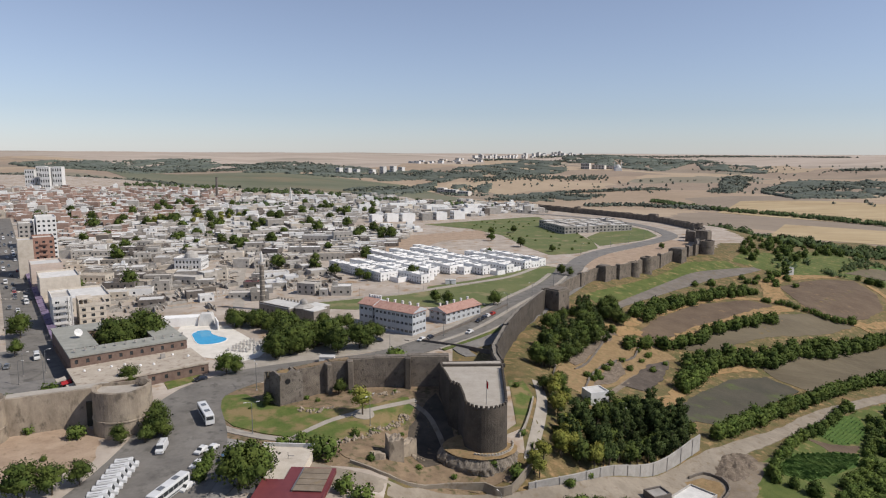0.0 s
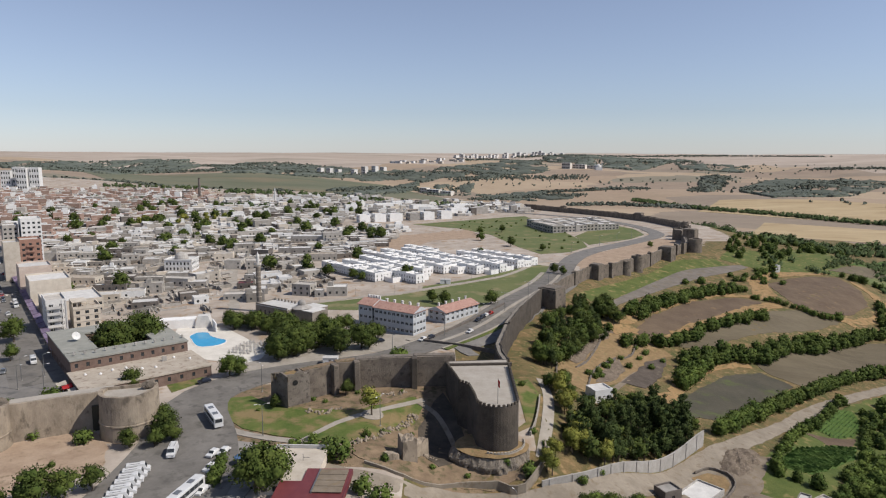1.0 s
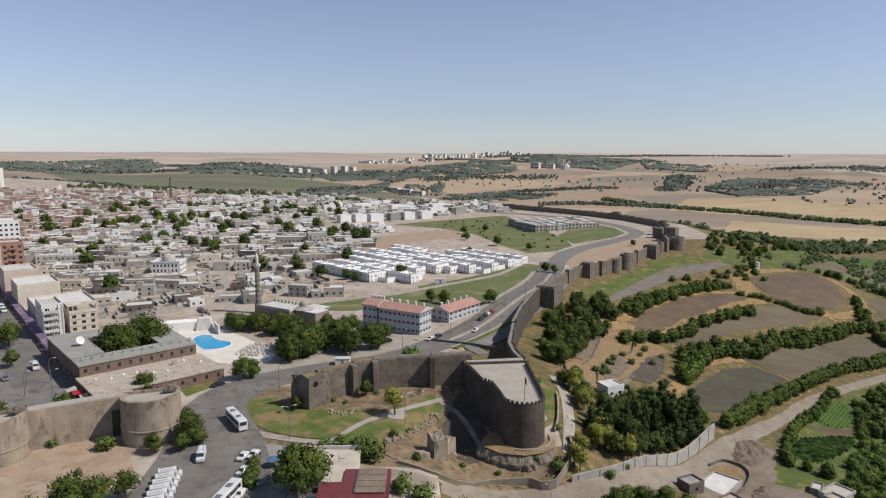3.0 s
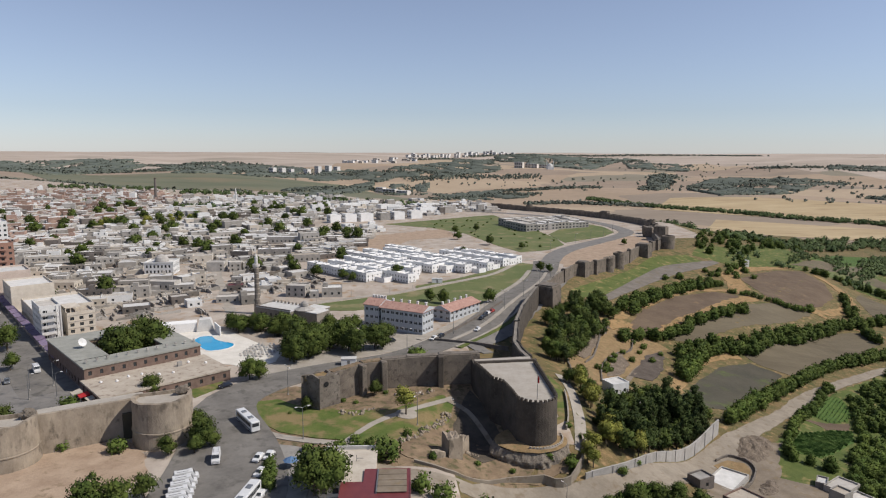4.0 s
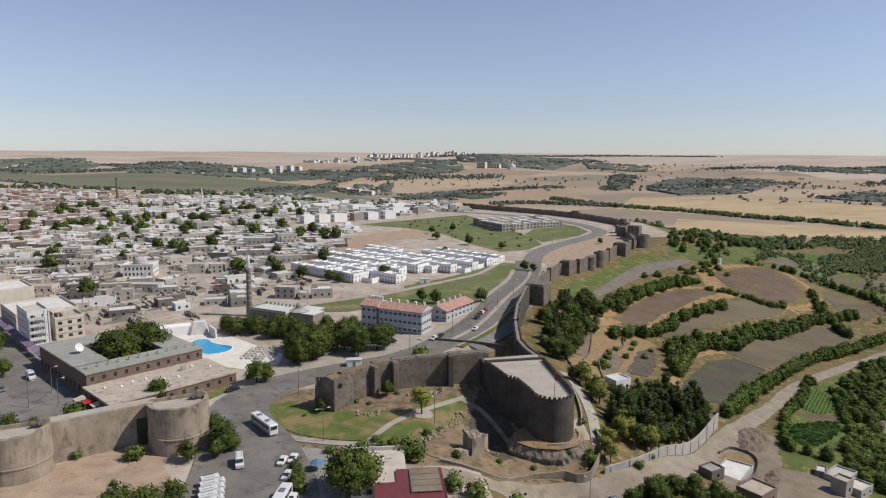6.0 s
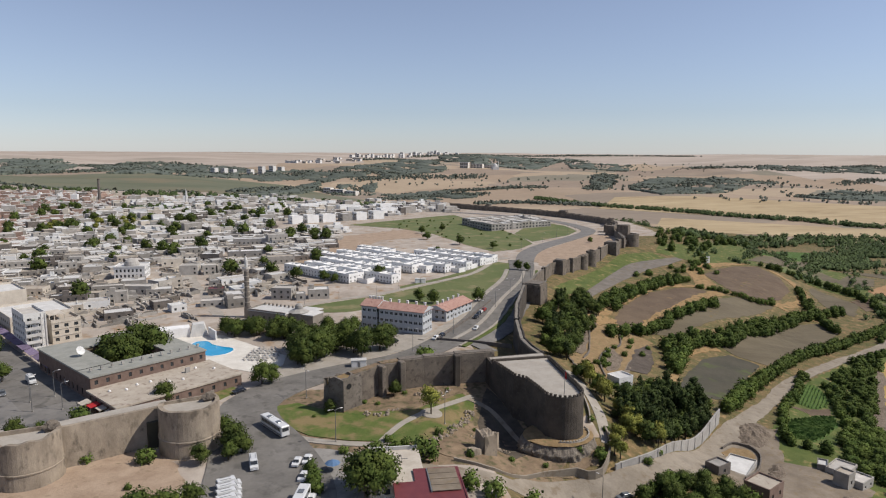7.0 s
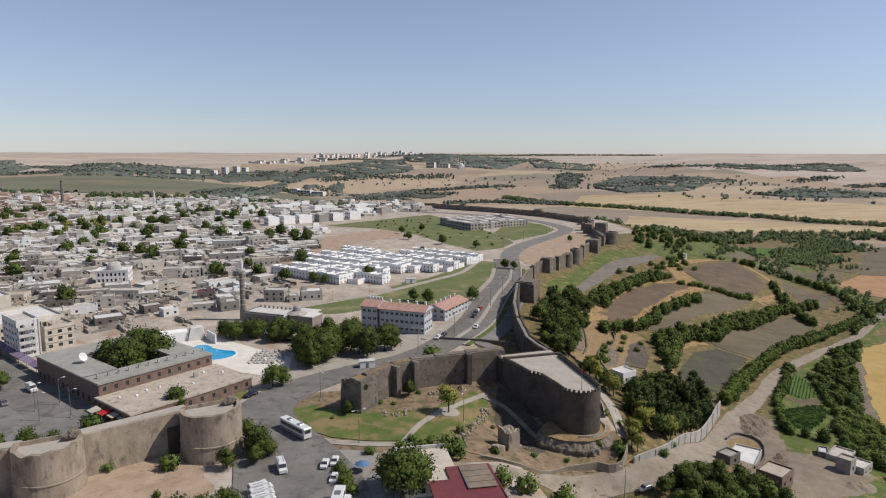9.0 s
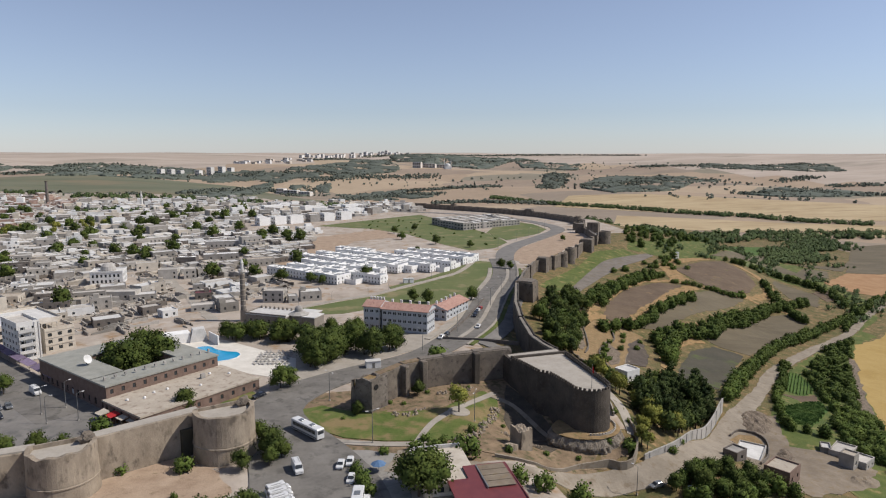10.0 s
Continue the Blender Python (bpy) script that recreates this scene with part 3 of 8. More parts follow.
def fortress():
    dark = "towers of the old wall"
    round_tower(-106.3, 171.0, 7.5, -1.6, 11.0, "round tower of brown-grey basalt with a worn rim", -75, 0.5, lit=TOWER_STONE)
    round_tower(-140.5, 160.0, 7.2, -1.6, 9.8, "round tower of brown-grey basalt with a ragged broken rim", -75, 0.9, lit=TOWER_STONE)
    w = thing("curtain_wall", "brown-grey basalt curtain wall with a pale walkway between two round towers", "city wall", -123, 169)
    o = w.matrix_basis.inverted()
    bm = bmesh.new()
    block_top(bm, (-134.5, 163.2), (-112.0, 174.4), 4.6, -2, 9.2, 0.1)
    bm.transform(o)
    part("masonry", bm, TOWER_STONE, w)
    bm = bmesh.new()
    block_top(bm, (-134.6, 164.0), (-112.4, 175.1), 3.4, 9.1, 9.34, 0.05, batter=0)
    bm.transform(o)
    part("walkway", bm, MORTAR, w, "pale mortar walkway")
    # No opening is cut: a dark box paints the shade of the doorway.
    bm = boxed((0.2, 3.4, -1.2, 0.9, 0, 7.0))
    bm.transform(o @ pose(-117.3, 171.6, -1.2, 0, 0, 26))
    part("doorway", bm, DARK_SOIL, w, "dark box standing for the shade inside an arched doorway")
    w = thing("curtain_wall", "brown-grey basalt curtain wall beyond a round tower", "city wall", -160, 156)
    o = w.matrix_basis.inverted()
    bm = bmesh.new()
    block_top(bm, (-200, 150), (-146.5, 160.5), 4.6, -2, 8.6, 0.3)
    bm.transform(o)
    part("masonry", bm, TOWER_STONE, w)
    bm = bmesh.new()
    block_top(bm, (-200, 151), (-146.7, 161.3), 3.4, 8.6, 9.0, 0.05, batter=0)
    bm.transform(o)
    part("walkway", bm, MORTAR, w, "pale mortar walkway")

    # broken gate tower and the wall to the bastion
    t = thing("gate_tower", "broken square tower of dark basalt with a hole in its face", "tower", -66, 193, group=dark)
    o = t.matrix_basis.inverted()
    bm = bmesh.new()
    plan = [(-70.7, 189.6), (-67.2, 186.4), (-62.1, 190.0), (-65.6, 193.2)]
    fine = [(a[0] + (b[0] - a[0]) * k / 4, a[1] + (b[1] - a[1]) * k / 4) for a, b in zip(plan, plan[1:] + plan[:1]) for k in range(6)]
    rings = []
    for level in range(8):
        ring = []
        for x, y in fine:
            out = 1 + 0.03 * (1 - level / 7) + 0.035 * noise.noise(Vector((x * 0.35, y * 0.35, level * 0.6)))
            top = 9.1 + 1.5 * noise.noise(Vector((x * 0.45, y * 0.45, 1))) + 0.5 * noise.noise(Vector((x * 1.3, y * 1.3, 2)))
            ring.append(bm.verts.new((-66.4 + (x + 66.4) * out, 189.8 + (y - 189.8) * out, -2 + (top + 2) * level / 7)))
        rings.append(ring)
    for shrink, drop in ((0.8, 0.0), (0.78, 1.4)):
        rings.append([bm.verts.new((-66.4 + (v.co.x + 66.4) * shrink, 189.8 + (v.co.y - 189.8) * shrink, v.co.z - drop)) for v in rings[7]])
    for low, up in zip(rings, rings[1:]):
        for k in range(len(fine)):
            bm.faces.new((low[k], low[(k + 1) % len(fine)], up[(k + 1) % len(fine)], up[k]))
    bm.transform(o)
    part("masonry", bm, BASALT_LIGHT, t)
    bm = bmesh.new()
    prism(bm, [(-66.4 + (x + 66.4) * 0.82, 189.8 + (y - 189.8) * 0.82) for x, y in fine], 7.2, lambda x, y: 8.75 + 0.9 * noise.noise(Vector((x * 0.6, y * 0.6, 1))))
    bm.transform(o)
    part("rubble_top", bm, DRY_GRASS, t, "dry earth and grass on top")
    # Near-black plug on the face paints the shade inside the hole.
    bm = bmesh.new()
    lathe(bm, ((0.7, -0.8), (0.8, 0.3), (0.85, 0.42)), 9)
    bm.transform(o @ pose(-64.8, 188.4, 6.4, 90, 0, 34))
    part("hole", bm, RUBBER, t, "black plug standing for the shade inside a hole in the wall")

    w = thing("curtain_wall", "dark basalt curtain wall curving behind the lawn", "city wall", -40, 202)
    o = w.matrix_basis.inverted()
    line = [(-63.0, 191.6), (-54, 198.8), (-48, 201.2), (-40, 202.6), (-29.4, 203.4), (-16, 204.2)]
    for i, (p, q) in enumerate(zip(line, line[1:])):
        bm = bmesh.new()
        block_top(bm, p, q, 3.6, -2, 8.6 + 0.25 * i, 0.12 if i > 1 else 0.5, 6, 0.2)
        bm.transform(o)
        part("masonry", bm, BASALT_MID, w)
        bm = bmesh.new()
        block_top(bm, (p[0], p[1] + 0.7), (q[0], q[1] + 0.7), 2.6, 8.5 + 0.25 * i, 8.85 + 0.25 * i, 0.05, 6, 0)
        bm.transform(o)
        part("walkway", bm, BASALT_LIGHT if i > 1 else BARE, w)
    for x, y, turn, high in ((-54.3, 197.6, 35, 9.2), (-47.6, 200.2, 15, 9.4), (-29.2, 202.4, 3, 9.9)):
        bm = boxed((-0.9, 0.9, -1.6, 1.2, -1.5, high), soft=0.15)
        bm.transform(o @ pose(x, y, 0, 0, 0, turn))
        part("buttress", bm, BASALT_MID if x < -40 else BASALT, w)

    # the long bastion with its round end
    b = thing("bastion", "long dark basalt bastion with a round end and pale roof", "tower", -7, 180, -4.2, group=dark)
    o = b.matrix_basis.inverted()
    arc = [(-5.6 + 5.8 * math.cos(radians(a)), 167.9 + 5.9 * math.sin(radians(a))) for a in range(176, 365, 9)]
    plan = [(-18.8, 204), (-18.8, 197), (-17.0, 189.5), (-15.6, 182.4), (-12.9, 179.6), (-12.2, 175.2), (-11.6, 171)] + arc + [(0.4, 173), (0.8, 190), (1.0, 198), (1.4, 206)]
    wide = [(-7 + (x + 7) * 1.035, 183 + (y - 183) * 1.02) for x, y in plan]
    bm = bmesh.new()
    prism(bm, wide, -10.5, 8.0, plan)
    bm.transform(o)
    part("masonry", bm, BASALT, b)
    bm = bmesh.new()
    prism(bm, [(-7 + (x + 7) * 0.93, 183 + (y - 183) * 0.955) for x, y in plan], 7.9, 8.12)
    bm.transform(o)
    part("roof_floor", bm, MORTAR, b, "pale mortar roof floor")
    bm = bmesh.new()
    ring = plan[1:-1]
    inner = [(-7 + (x + 7) * 0.93, 183 + (y - 183) * 0.955) for x, y in ring]
    for (p, q, r, s) in zip(ring, ring[1:], inner[1:], inner):
        prism(bm, [p, q, r, s], 7.8, 8.9)
    prism(bm, [(-18.2, 198.4), (2.0, 199.6), (2.0, 200.5), (-18.2, 199.4)], 7.8, 8.8)
    bm.transform(o)
    part("parapet", bm, BASALT, b)
    moved = [(-7 + (x + 7) * 0.975 + 7, 183 + (y - 183) * 0.985 - 180) for x, y in ring]
    merlons(b, moved, 0.75, 0.6, 0.75, 8.9 + 4.2, BASALT)
    # flag on the roof
    f = thing("flagpole", "slim pole with a hanging red flag on the bastion roof", "flag", -5.5, 167, 8.12)
    bm = bmesh.new()
    tube(bm, [(0, 0, 0), (0, 0, 3.4), (0, 0, 7.0)], [0.09, 0.07, 0.05], 6)
    part("pole", bm, METAL, f)
    bm = bmesh.new()
    lathe(bm, ((0.1, 0), (0.1, 0.16)), 8)
    part("finial", bm, METAL, f, at=pose(0, 0, 6.95))
    bm = bmesh.new()
    cols = [[bm.verts.new((u * 0.6, 0.14 * math.sin(u * 5 + v), 6.8 - v * 1.9 - u * 0.6)) for u in (0, 0.2, 0.4, 0.6, 0.8)] for v in (0, 0.33, 0.66, 1)]
    for p, q in zip(cols, cols[1:]):
        for i in range(4):
            bm.faces.new((p[i], p[i + 1], q[i + 1], q[i]))
    bmesh.ops.solidify(bm, geom=bm.faces[:], thickness=0.03)
    part("cloth", bm, RED, f, "red cloth")

    # rock under the bastion
    r = thing("rock_outcrop", "rough dark basalt cliff with dry grass under the bastion", "rock", -7, 160, -12)
    bm = bmesh.new()
    rings, turns = [], 190
    for level in range(20):
        u = level / 19
        ring = []
        for k in range(turns):
            a = radians(120 + 300 * k / (turns - 1))
            c, q = math.cos(a), math.sin(a)
            px, py, pz = c * 10.6, q * 10.6, -10.0 * u
            rib = 1.3 * noise.noise(Vector((px * 0.3, py * 0.3, pz * 0.3))) + 0.9 * noise.noise(Vector((px * 0.8, py * 0.8, pz * 0.45 + 5))) + 0.6 * noise.noise(Vector((px * 1.9, py * 1.9, pz * 0.9 + 9)))
            d = 10.6 + 1.4 * (1 - u) ** 2 - 1.3 * max(0.0, u - 0.8) / 0.2 + rib * (1 - 0.5 * u)
            top = -3.75 + 0.3 * noise.noise(Vector((c * 4, q * 4, 7)))
            ring.append(bm.verts.new((-6.4 + (d + 1.2 * max(0.0, -c)) * c, 167.0 + d * 0.86 * q, -14 + (top + 14) * u ** 0.9)))
        rings.append(ring)
    for low, up in zip(rings, rings[1:]):
        for k in range(turns - 1):
            bm.faces.new((low[k], low[k + 1], up[k + 1], up[k]))
    bm.transform(r.matrix_basis.inverted())
    part("cliff_face", bm, ROCK, r)
    bm = bmesh.new()
    grid = []
    for d in range(9):
        row = []
        for k in range(60):
            a = radians(90 + 360 * k / 59)
            c, q, w = math.cos(a), math.sin(a), 2.5 + 7.0 * d / 8
            row.append(bm.verts.new((-6.4 + (w + 1.2 * max(0.0, -c) * d / 8) * c, 167.0 + w * 0.88 * q, -3.0 - 0.45 * (d / 8) ** 3 + 0.3 * noise.noise(Vector((c * w * 0.4, q * w * 0.4, 2))))))
        grid.append(row)
    for p, q in zip(grid, grid[1:]):
        for k in range(59):
            bm.faces.new((p[k], q[k], q[k + 1], p[k + 1]))
    bm.transform(r.matrix_basis.inverted())
    part("ledge", bm, DRY_GRASS, r, "dry straw-coloured grass ledge")
    k = thing("stone_balustrade", "low pale stone kerb round the foot of the bastion", "kerb", -5.6, 167.9, -3.3)
    bm = bmesh.new()
    me = boxed((-0.32, 0.32, -0.2, 0.2, 0, 0.7), soft=0.05)
    data = bpy.data.meshes.new("kerb_stone")
    me.to_mesh(data)
    me.free()
    for a in range(248, 368, 7):
        part("kerb_stone", data, MORTAR, k, at=pose(7.6 * math.cos(radians(a)), 7.6 * math.sin(radians(a)), 0, 0, 0, a + 90))
    lathe(bm, ((7.4, 0), (7.4, 0.3), (7.8, 0.3), (7.8, 0)), 30, 0, 0, 246, 369)
    part("kerb_base", bm, MORTAR, k)
    # wall below the rock
    lw = thing("retaining_wall", "pale rendered retaining wall curving under the rock", "wall", -6, 152)
    rows = curve([(-40, 152), (-30, 149), (-21, 151.5), (-15.4, 153.6), (-6.2, 154.2), (-3.5, 153.0), (0.7, 153.2), (4.2, 157.0)], 2)
    bm = bmesh.new()
    strip_wall(bm, rows, 0.5, lambda p, u: gz(*p) - 1.5, lambda p, u: gz(*p) + 0.8 + 1.9 * smooth(-26, 0, p[0]))
    bm.transform(lw.matrix_basis.inverted())
    part("masonry", bm, TRACK, lw)

    lw = thing("retaining_wall", "pale rendered wall curving beside the rock", "wall", 6, 161)
    bm = bmesh.new()
    strip_wall(bm, curve([(4.3, 157.1), (6.2, 160.5), (7.6, 164.5), (8.2, 169)], 1.5), 0.5, lambda p, u: gz(*p) - 1.5, lambda p, u: gz(*p) + 2.6 - 1.4 * u)
    bm.transform(lw.matrix_basis.inverted())
    part("masonry", bm, TRACK, lw)
    lw = thing("stair_wall", "low pale wall beside the stairs below the bastion", "wall", 6, 176)
    bm = bmesh.new()
    strip_wall(bm, curve([(4.2, 170.5), (6.4, 176.4), (9.0, 187), (11.0, 197.2)], 2), 0.4, lambda p, u: gz(*p) - 1, lambda p, u: gz(*p) + 1.2)
    bm.transform(lw.matrix_basis.inverted())
    part("masonry", bm, PAVING, lw)

    # the wall running away from the bastion
    line = [(2, 206), (1, 214), (1, 224), (7, 251), (14.5, 276), (24, 300), (31, 318), (52, 358), (68, 384), (80, 392), (96, 407), (109, 422), (125, 440), (148, 472), (170, 494),
            (178, 512), (188, 545), (198, 575), (222, 620), (226, 660), (214, 720), (190, 770), (160, 812), (120, 862), (80, 918)]
    for i, (p, q) in enumerate(zip(line, line[1:])):
        w = thing("curtain_wall", "dark basalt curtain wall with a worn walkway beside the road", "city wall", *p, group="stretches of the old wall")
        o = w.matrix_basis.inverted()
        d = math.hypot(q[0] - p[0], q[1] - p[1])
        low = min(gz(*p), gz(*q)) - 2.5
        top = 7.4 if i < 6 else 6.6 if i < 15 else 5.6
        if 3 <= i <= 5:  # beside the underpass
            top = 8
        bm = bmesh.new()
        block_top(bm, p, q, 2.4, low, top, 0.5, max(3, int(d / 4)), 0.25)
        bm.transform(o)
        part("masonry", bm, BASALT if i < 6 else BASALT_MID, w)
        bm = bmesh.new()
        block_top(bm, p, q, 0.55, top - 0.8, top + 0.7, 0.5 if i < 6 else 1.2, max(3, int(d / 3)), 0)
        bm.transform(o)
        part("parapet", bm, BASALT if i < 6 else BASALT_MID, w)
        if i < 16:
            bm = bmesh.new()
            way = Vector((q[0] - p[0], q[1] - p[1])).normalized()
            s = Vector((-way.y, way.x)) * 0.7
            block_top(bm, (p[0] + s.x, p[1] + s.y), (q[0] + s.x, q[1] + s.y), 1.3, top - 0.3, top + 0.35, 0.15, max(3, int(d / 4)), 0)
            bm.transform(o)
            part("walkway", bm, WALK_STONE, w, "pale worn walkway")
    # towers along it
    for x, y, r, high, drum in ((35.5, 319, 5.4, 8.8, 0), (57, 367, 1.5, 8.0, 0), (74.5, 388.5, 3.6, 8.6, 0), (86, 397.5, 1.6, 8.0, 0), (98.5, 411, 4.2, 7.2, 2), (109.5, 423, 4.4, 8.8, 1), (124, 440, 1.5, 8.2, 0),
                                (143.5, 463, 5.2, 8.8, 0), (157, 481, 1.5, 8.2, 0), (164.5, 488, 1.5, 8.4, 0), (176.5, 498, 6.2, 10.2, 1), (192, 545, 5.4, 12.0, 0), (191, 569, 4.4, 8.6, 0), (198, 592, 5.4, 7.4, 2), (222, 640, 5, 8, 2), (208, 740, 5, 8, 0), (140, 838, 5, 8, 2)):
        low = gz(x + 4, y - 4) - 2
        way = math.degrees(math.atan2(-0.62, 0.78))
        if drum:
            round_tower(x, y, r, low, high, "dark round basalt tower with a worn rim" if drum == 1 else "broken round basalt tower with a ragged rim", way, 0.5 if drum == 1 else 1.6, 18, lit=BASALT_MID)
        else:
            t = thing("square_tower", "dark square basalt tower standing out of the wall", "tower", x, y, low, way + 90, dark)
            bm = bmesh.new()
            prism(bm, [(-r, -r), (r, -r), (r, r * 0.9), (-r, r * 0.9)], 0, lambda u, v: high - low + 1.1 * noise.noise(Vector((u + x, v + y, 0))), [(-r * 0.94, -r * 0.92), (r * 0.94, -r * 0.92), (r * 0.94, r * 0.9), (-r * 0.94, r * 0.9)])
            part("masonry", bm, BASALT_MID, t)
            if r > 2:
                part("roof_floor", boxed((-r * 0.8, r * 0.8, -r * 0.78, r * 0.7, high - low - 1.0, high - low + 0.42)), BASALT_LIGHT, t)

    # ruins and stone banks below the lawn
    for x, y, w, d, h, turn, label in ((-29.6, 160.2, 3.8, 4.6, 6.4, 20, "square stub of a ruined basalt tower"), (-33.6, 157, 3.4, 2.2, 2.4, 40, "low ruined basalt arch"), (-26.8, 165, 6.0, 2.4, 4.4, 60, "broken basalt wall end")):
        t = thing("ruin", label, "ruin", x, y, None, turn, "ruins below the lawn")
        bm = bmesh.new()
        n = 7
        grid = [[bm.verts.new((-w / 2 + w * i / n, -d / 2 + d * j / n, h * (0.86 + 0.16 * noise.noise(Vector((x + i * 0.45, y + j * 0.45, 0)))) * (1 - 0.45 * i / n * (h < 4)))) for i in range(n + 1)] for j in range(n + 1)]
        for j in range(n):
            for i in range(n):
                bm.faces.new((grid[j][i], grid[j][i + 1], grid[j + 1][i + 1], grid[j + 1][i]))
        rim = grid[0] + [r[-1] for r in grid[1:]] + grid[-1][-2::-1] + [r[0] for r in grid[-2:0:-1]]
        foot = [bm.verts.new((v.co.x * 1.06, v.co.y * 1.06, -1.5)) for v in rim]
        for i in range(len(rim)):
            j = (i + 1) % len(rim)
            bm.faces.new((rim[i], rim[j], foot[j], foot[i]))
        part("masonry", bm, TOWER_STONE, t)
    for line, label in (([(-47, 162.5, 0), (-41, 165, 0), (-38, 169, 0), (-36, 173, 0)], "bank of broken basalt rocks edging the lawn"), ([(-60, 184, 0), (-55, 182.5, 0), (-51, 186, 0)], "heap of pale rocks on the lawn"), ([(-35, 174.5, 0), (-31.5, 178.5, 0), (-28.5, 185, 0)], "stacked basalt bank under the lawn edge"),
                        ([(-31, 171, 0), (-27, 166, 0), (-23, 164, 0)], "tumbled basalt boulders in the hollow"),
                        ([(-44, 196, 0), (-38, 195.5, 0), (-32, 198, 0)], "low heap of rocks under the old wall")):
        t = thing("rock_bank", label, "rock", line[0][0], line[0][1], None)
        o = t.matrix_basis.inverted()
        rows = curve(line, 0.7)
        for p in rows:
            for _ in range(2):
                x, y, s = p[0] + rng.uniform(-1.1, 1.1), p[1] + rng.uniform(-1.1, 1.1), rng.uniform(0.25, 0.62)
                bm = bmesh.new()
                bmesh.ops.create_icosphere(bm, subdivisions=1, radius=s)
                for v in bm.verts:
                    v.co *= 1 + 0.35 * noise.noise(v.co * 1.7 + Vector((x, y, 0)))
                    v.co.z *= 1.5
                bm.transform(o @ pose(x, y, gz(x, y) + s * 0.35, rng.uniform(-30, 30), 0, rng.uniform(0, 360)))
                part("rock", bm, TOWER_STONE, t)


fortress()

# ---- buildings ----
def opened(bm, w, d, z0, z1, holes, deep=0.22, fill=False):
    """Four walls round w x d, with openings cut in: rows of side (0 front, 1 right, 2 back, 3 left), from, to, low, high. Returns poses and sizes of the openings."""
    found = []
    frames = ((Vector((-w / 2, -d / 2, 0)), Vector((1, 0, 0)), w, 0), (Vector((w / 2, -d / 2, 0)), Vector((0, 1, 0)), d, 90),
              (Vector((w / 2, d / 2, 0)), Vector((-1, 0, 0)), w, 180), (Vector((-w / 2, d / 2, 0)), Vector((0, -1, 0)), d, 270))
    for s, (start, along, length, turn) in enumerate(frames):
        mine = [h[1:] for h in holes if h[0] == s]
        us = sorted({0.0, length, *(v for h in mine for v in h[:2])})
        zs = sorted({z0, z1, *(v for h in mine for v in h[2:])})
        inward = Vector((-along.y, along.x, 0))
        at = lambda u, z, k=0.0: bm.verts.new(start + along * u + inward * k + Vector((0, 0, z)))
        for u0, u1 in zip(us, us[1:]):
            for v0, v1 in zip(zs, zs[1:]):
                if any(h[0] <= u0 + 1e-6 and u1 <= h[1] + 1e-6 and h[2] <= v0 + 1e-6 and v1 <= h[3] + 1e-6 for h in mine):
                    continue
                bm.faces.new((at(u0, v0), at(u1, v0), at(u1, v1), at(u0, v1)))
        for u0, u1, v0, v1 in mine:
            for a, b in (((u0, v0), (u1, v0)), ((u1, v0), (u1, v1)), ((u1, v1), (u0, v1)), ((u0, v1), (u0, v0))):
                bm.faces.new((at(*a), at(*b), at(*b, deep), at(*a, deep)))
            if fill:
                bm.faces.new((at(u0, v0, deep), at(u1, v0, deep), at(u1, v1, deep), at(u0, v1, deep))).material_index = 1
                continue
            c = start + along * (u0 + u1) / 2 + inward * deep
            found.append((pose(c.x, c.y, (v0 + v1) / 2, 0, 0, turn), u1 - u0, v1 - v0))
    return found


def shared_mesh(name, bm, material):
    me = bpy.data.meshes.new(name)
    bmesh.ops.recalc_face_normals(bm, faces=bm.faces)
    bm.to_mesh(me)
    bm.free()
    me.materials.append(material)
    return me


PANE = shared_mesh("pane", boxed((-0.5, 0.5, -0.03, 0.03, -0.5, 0.5)), GLASS)
FRAME_BM = boxed((-0.5, -0.43, -0.08, 0.02, -0.5, 0.5), (0.43, 0.5, -0.08, 0.02, -0.5, 0.5), (-0.43, 0.43, -0.08, 0.02, 0.43, 0.5), (-0.43, 0.43, -0.08, 0.02, -0.5, -0.43), (-0.03, 0.03, -0.07, 0.02, -0.43, 0.43))
FRAME = shared_mesh("window_frame", FRAME_BM, WHITE)
DOOR = shared_mesh("door", boxed((-0.5, 0.5, -0.05, 0.05, -0.5, 0.5)), WOOD)


def glaze(parent, holes, framed=False):
    for m, w, h in holes:
        if framed:
            win = part("window", PANE, GLASS, parent, at=m @ Matrix.Diagonal((w, 1, h, 1)))
            part("window_frame", FRAME, WHITE, win)
        else:
            part("window", PANE, GLASS, parent, at=m @ Matrix.Diagonal((w, 1, h, 1)))


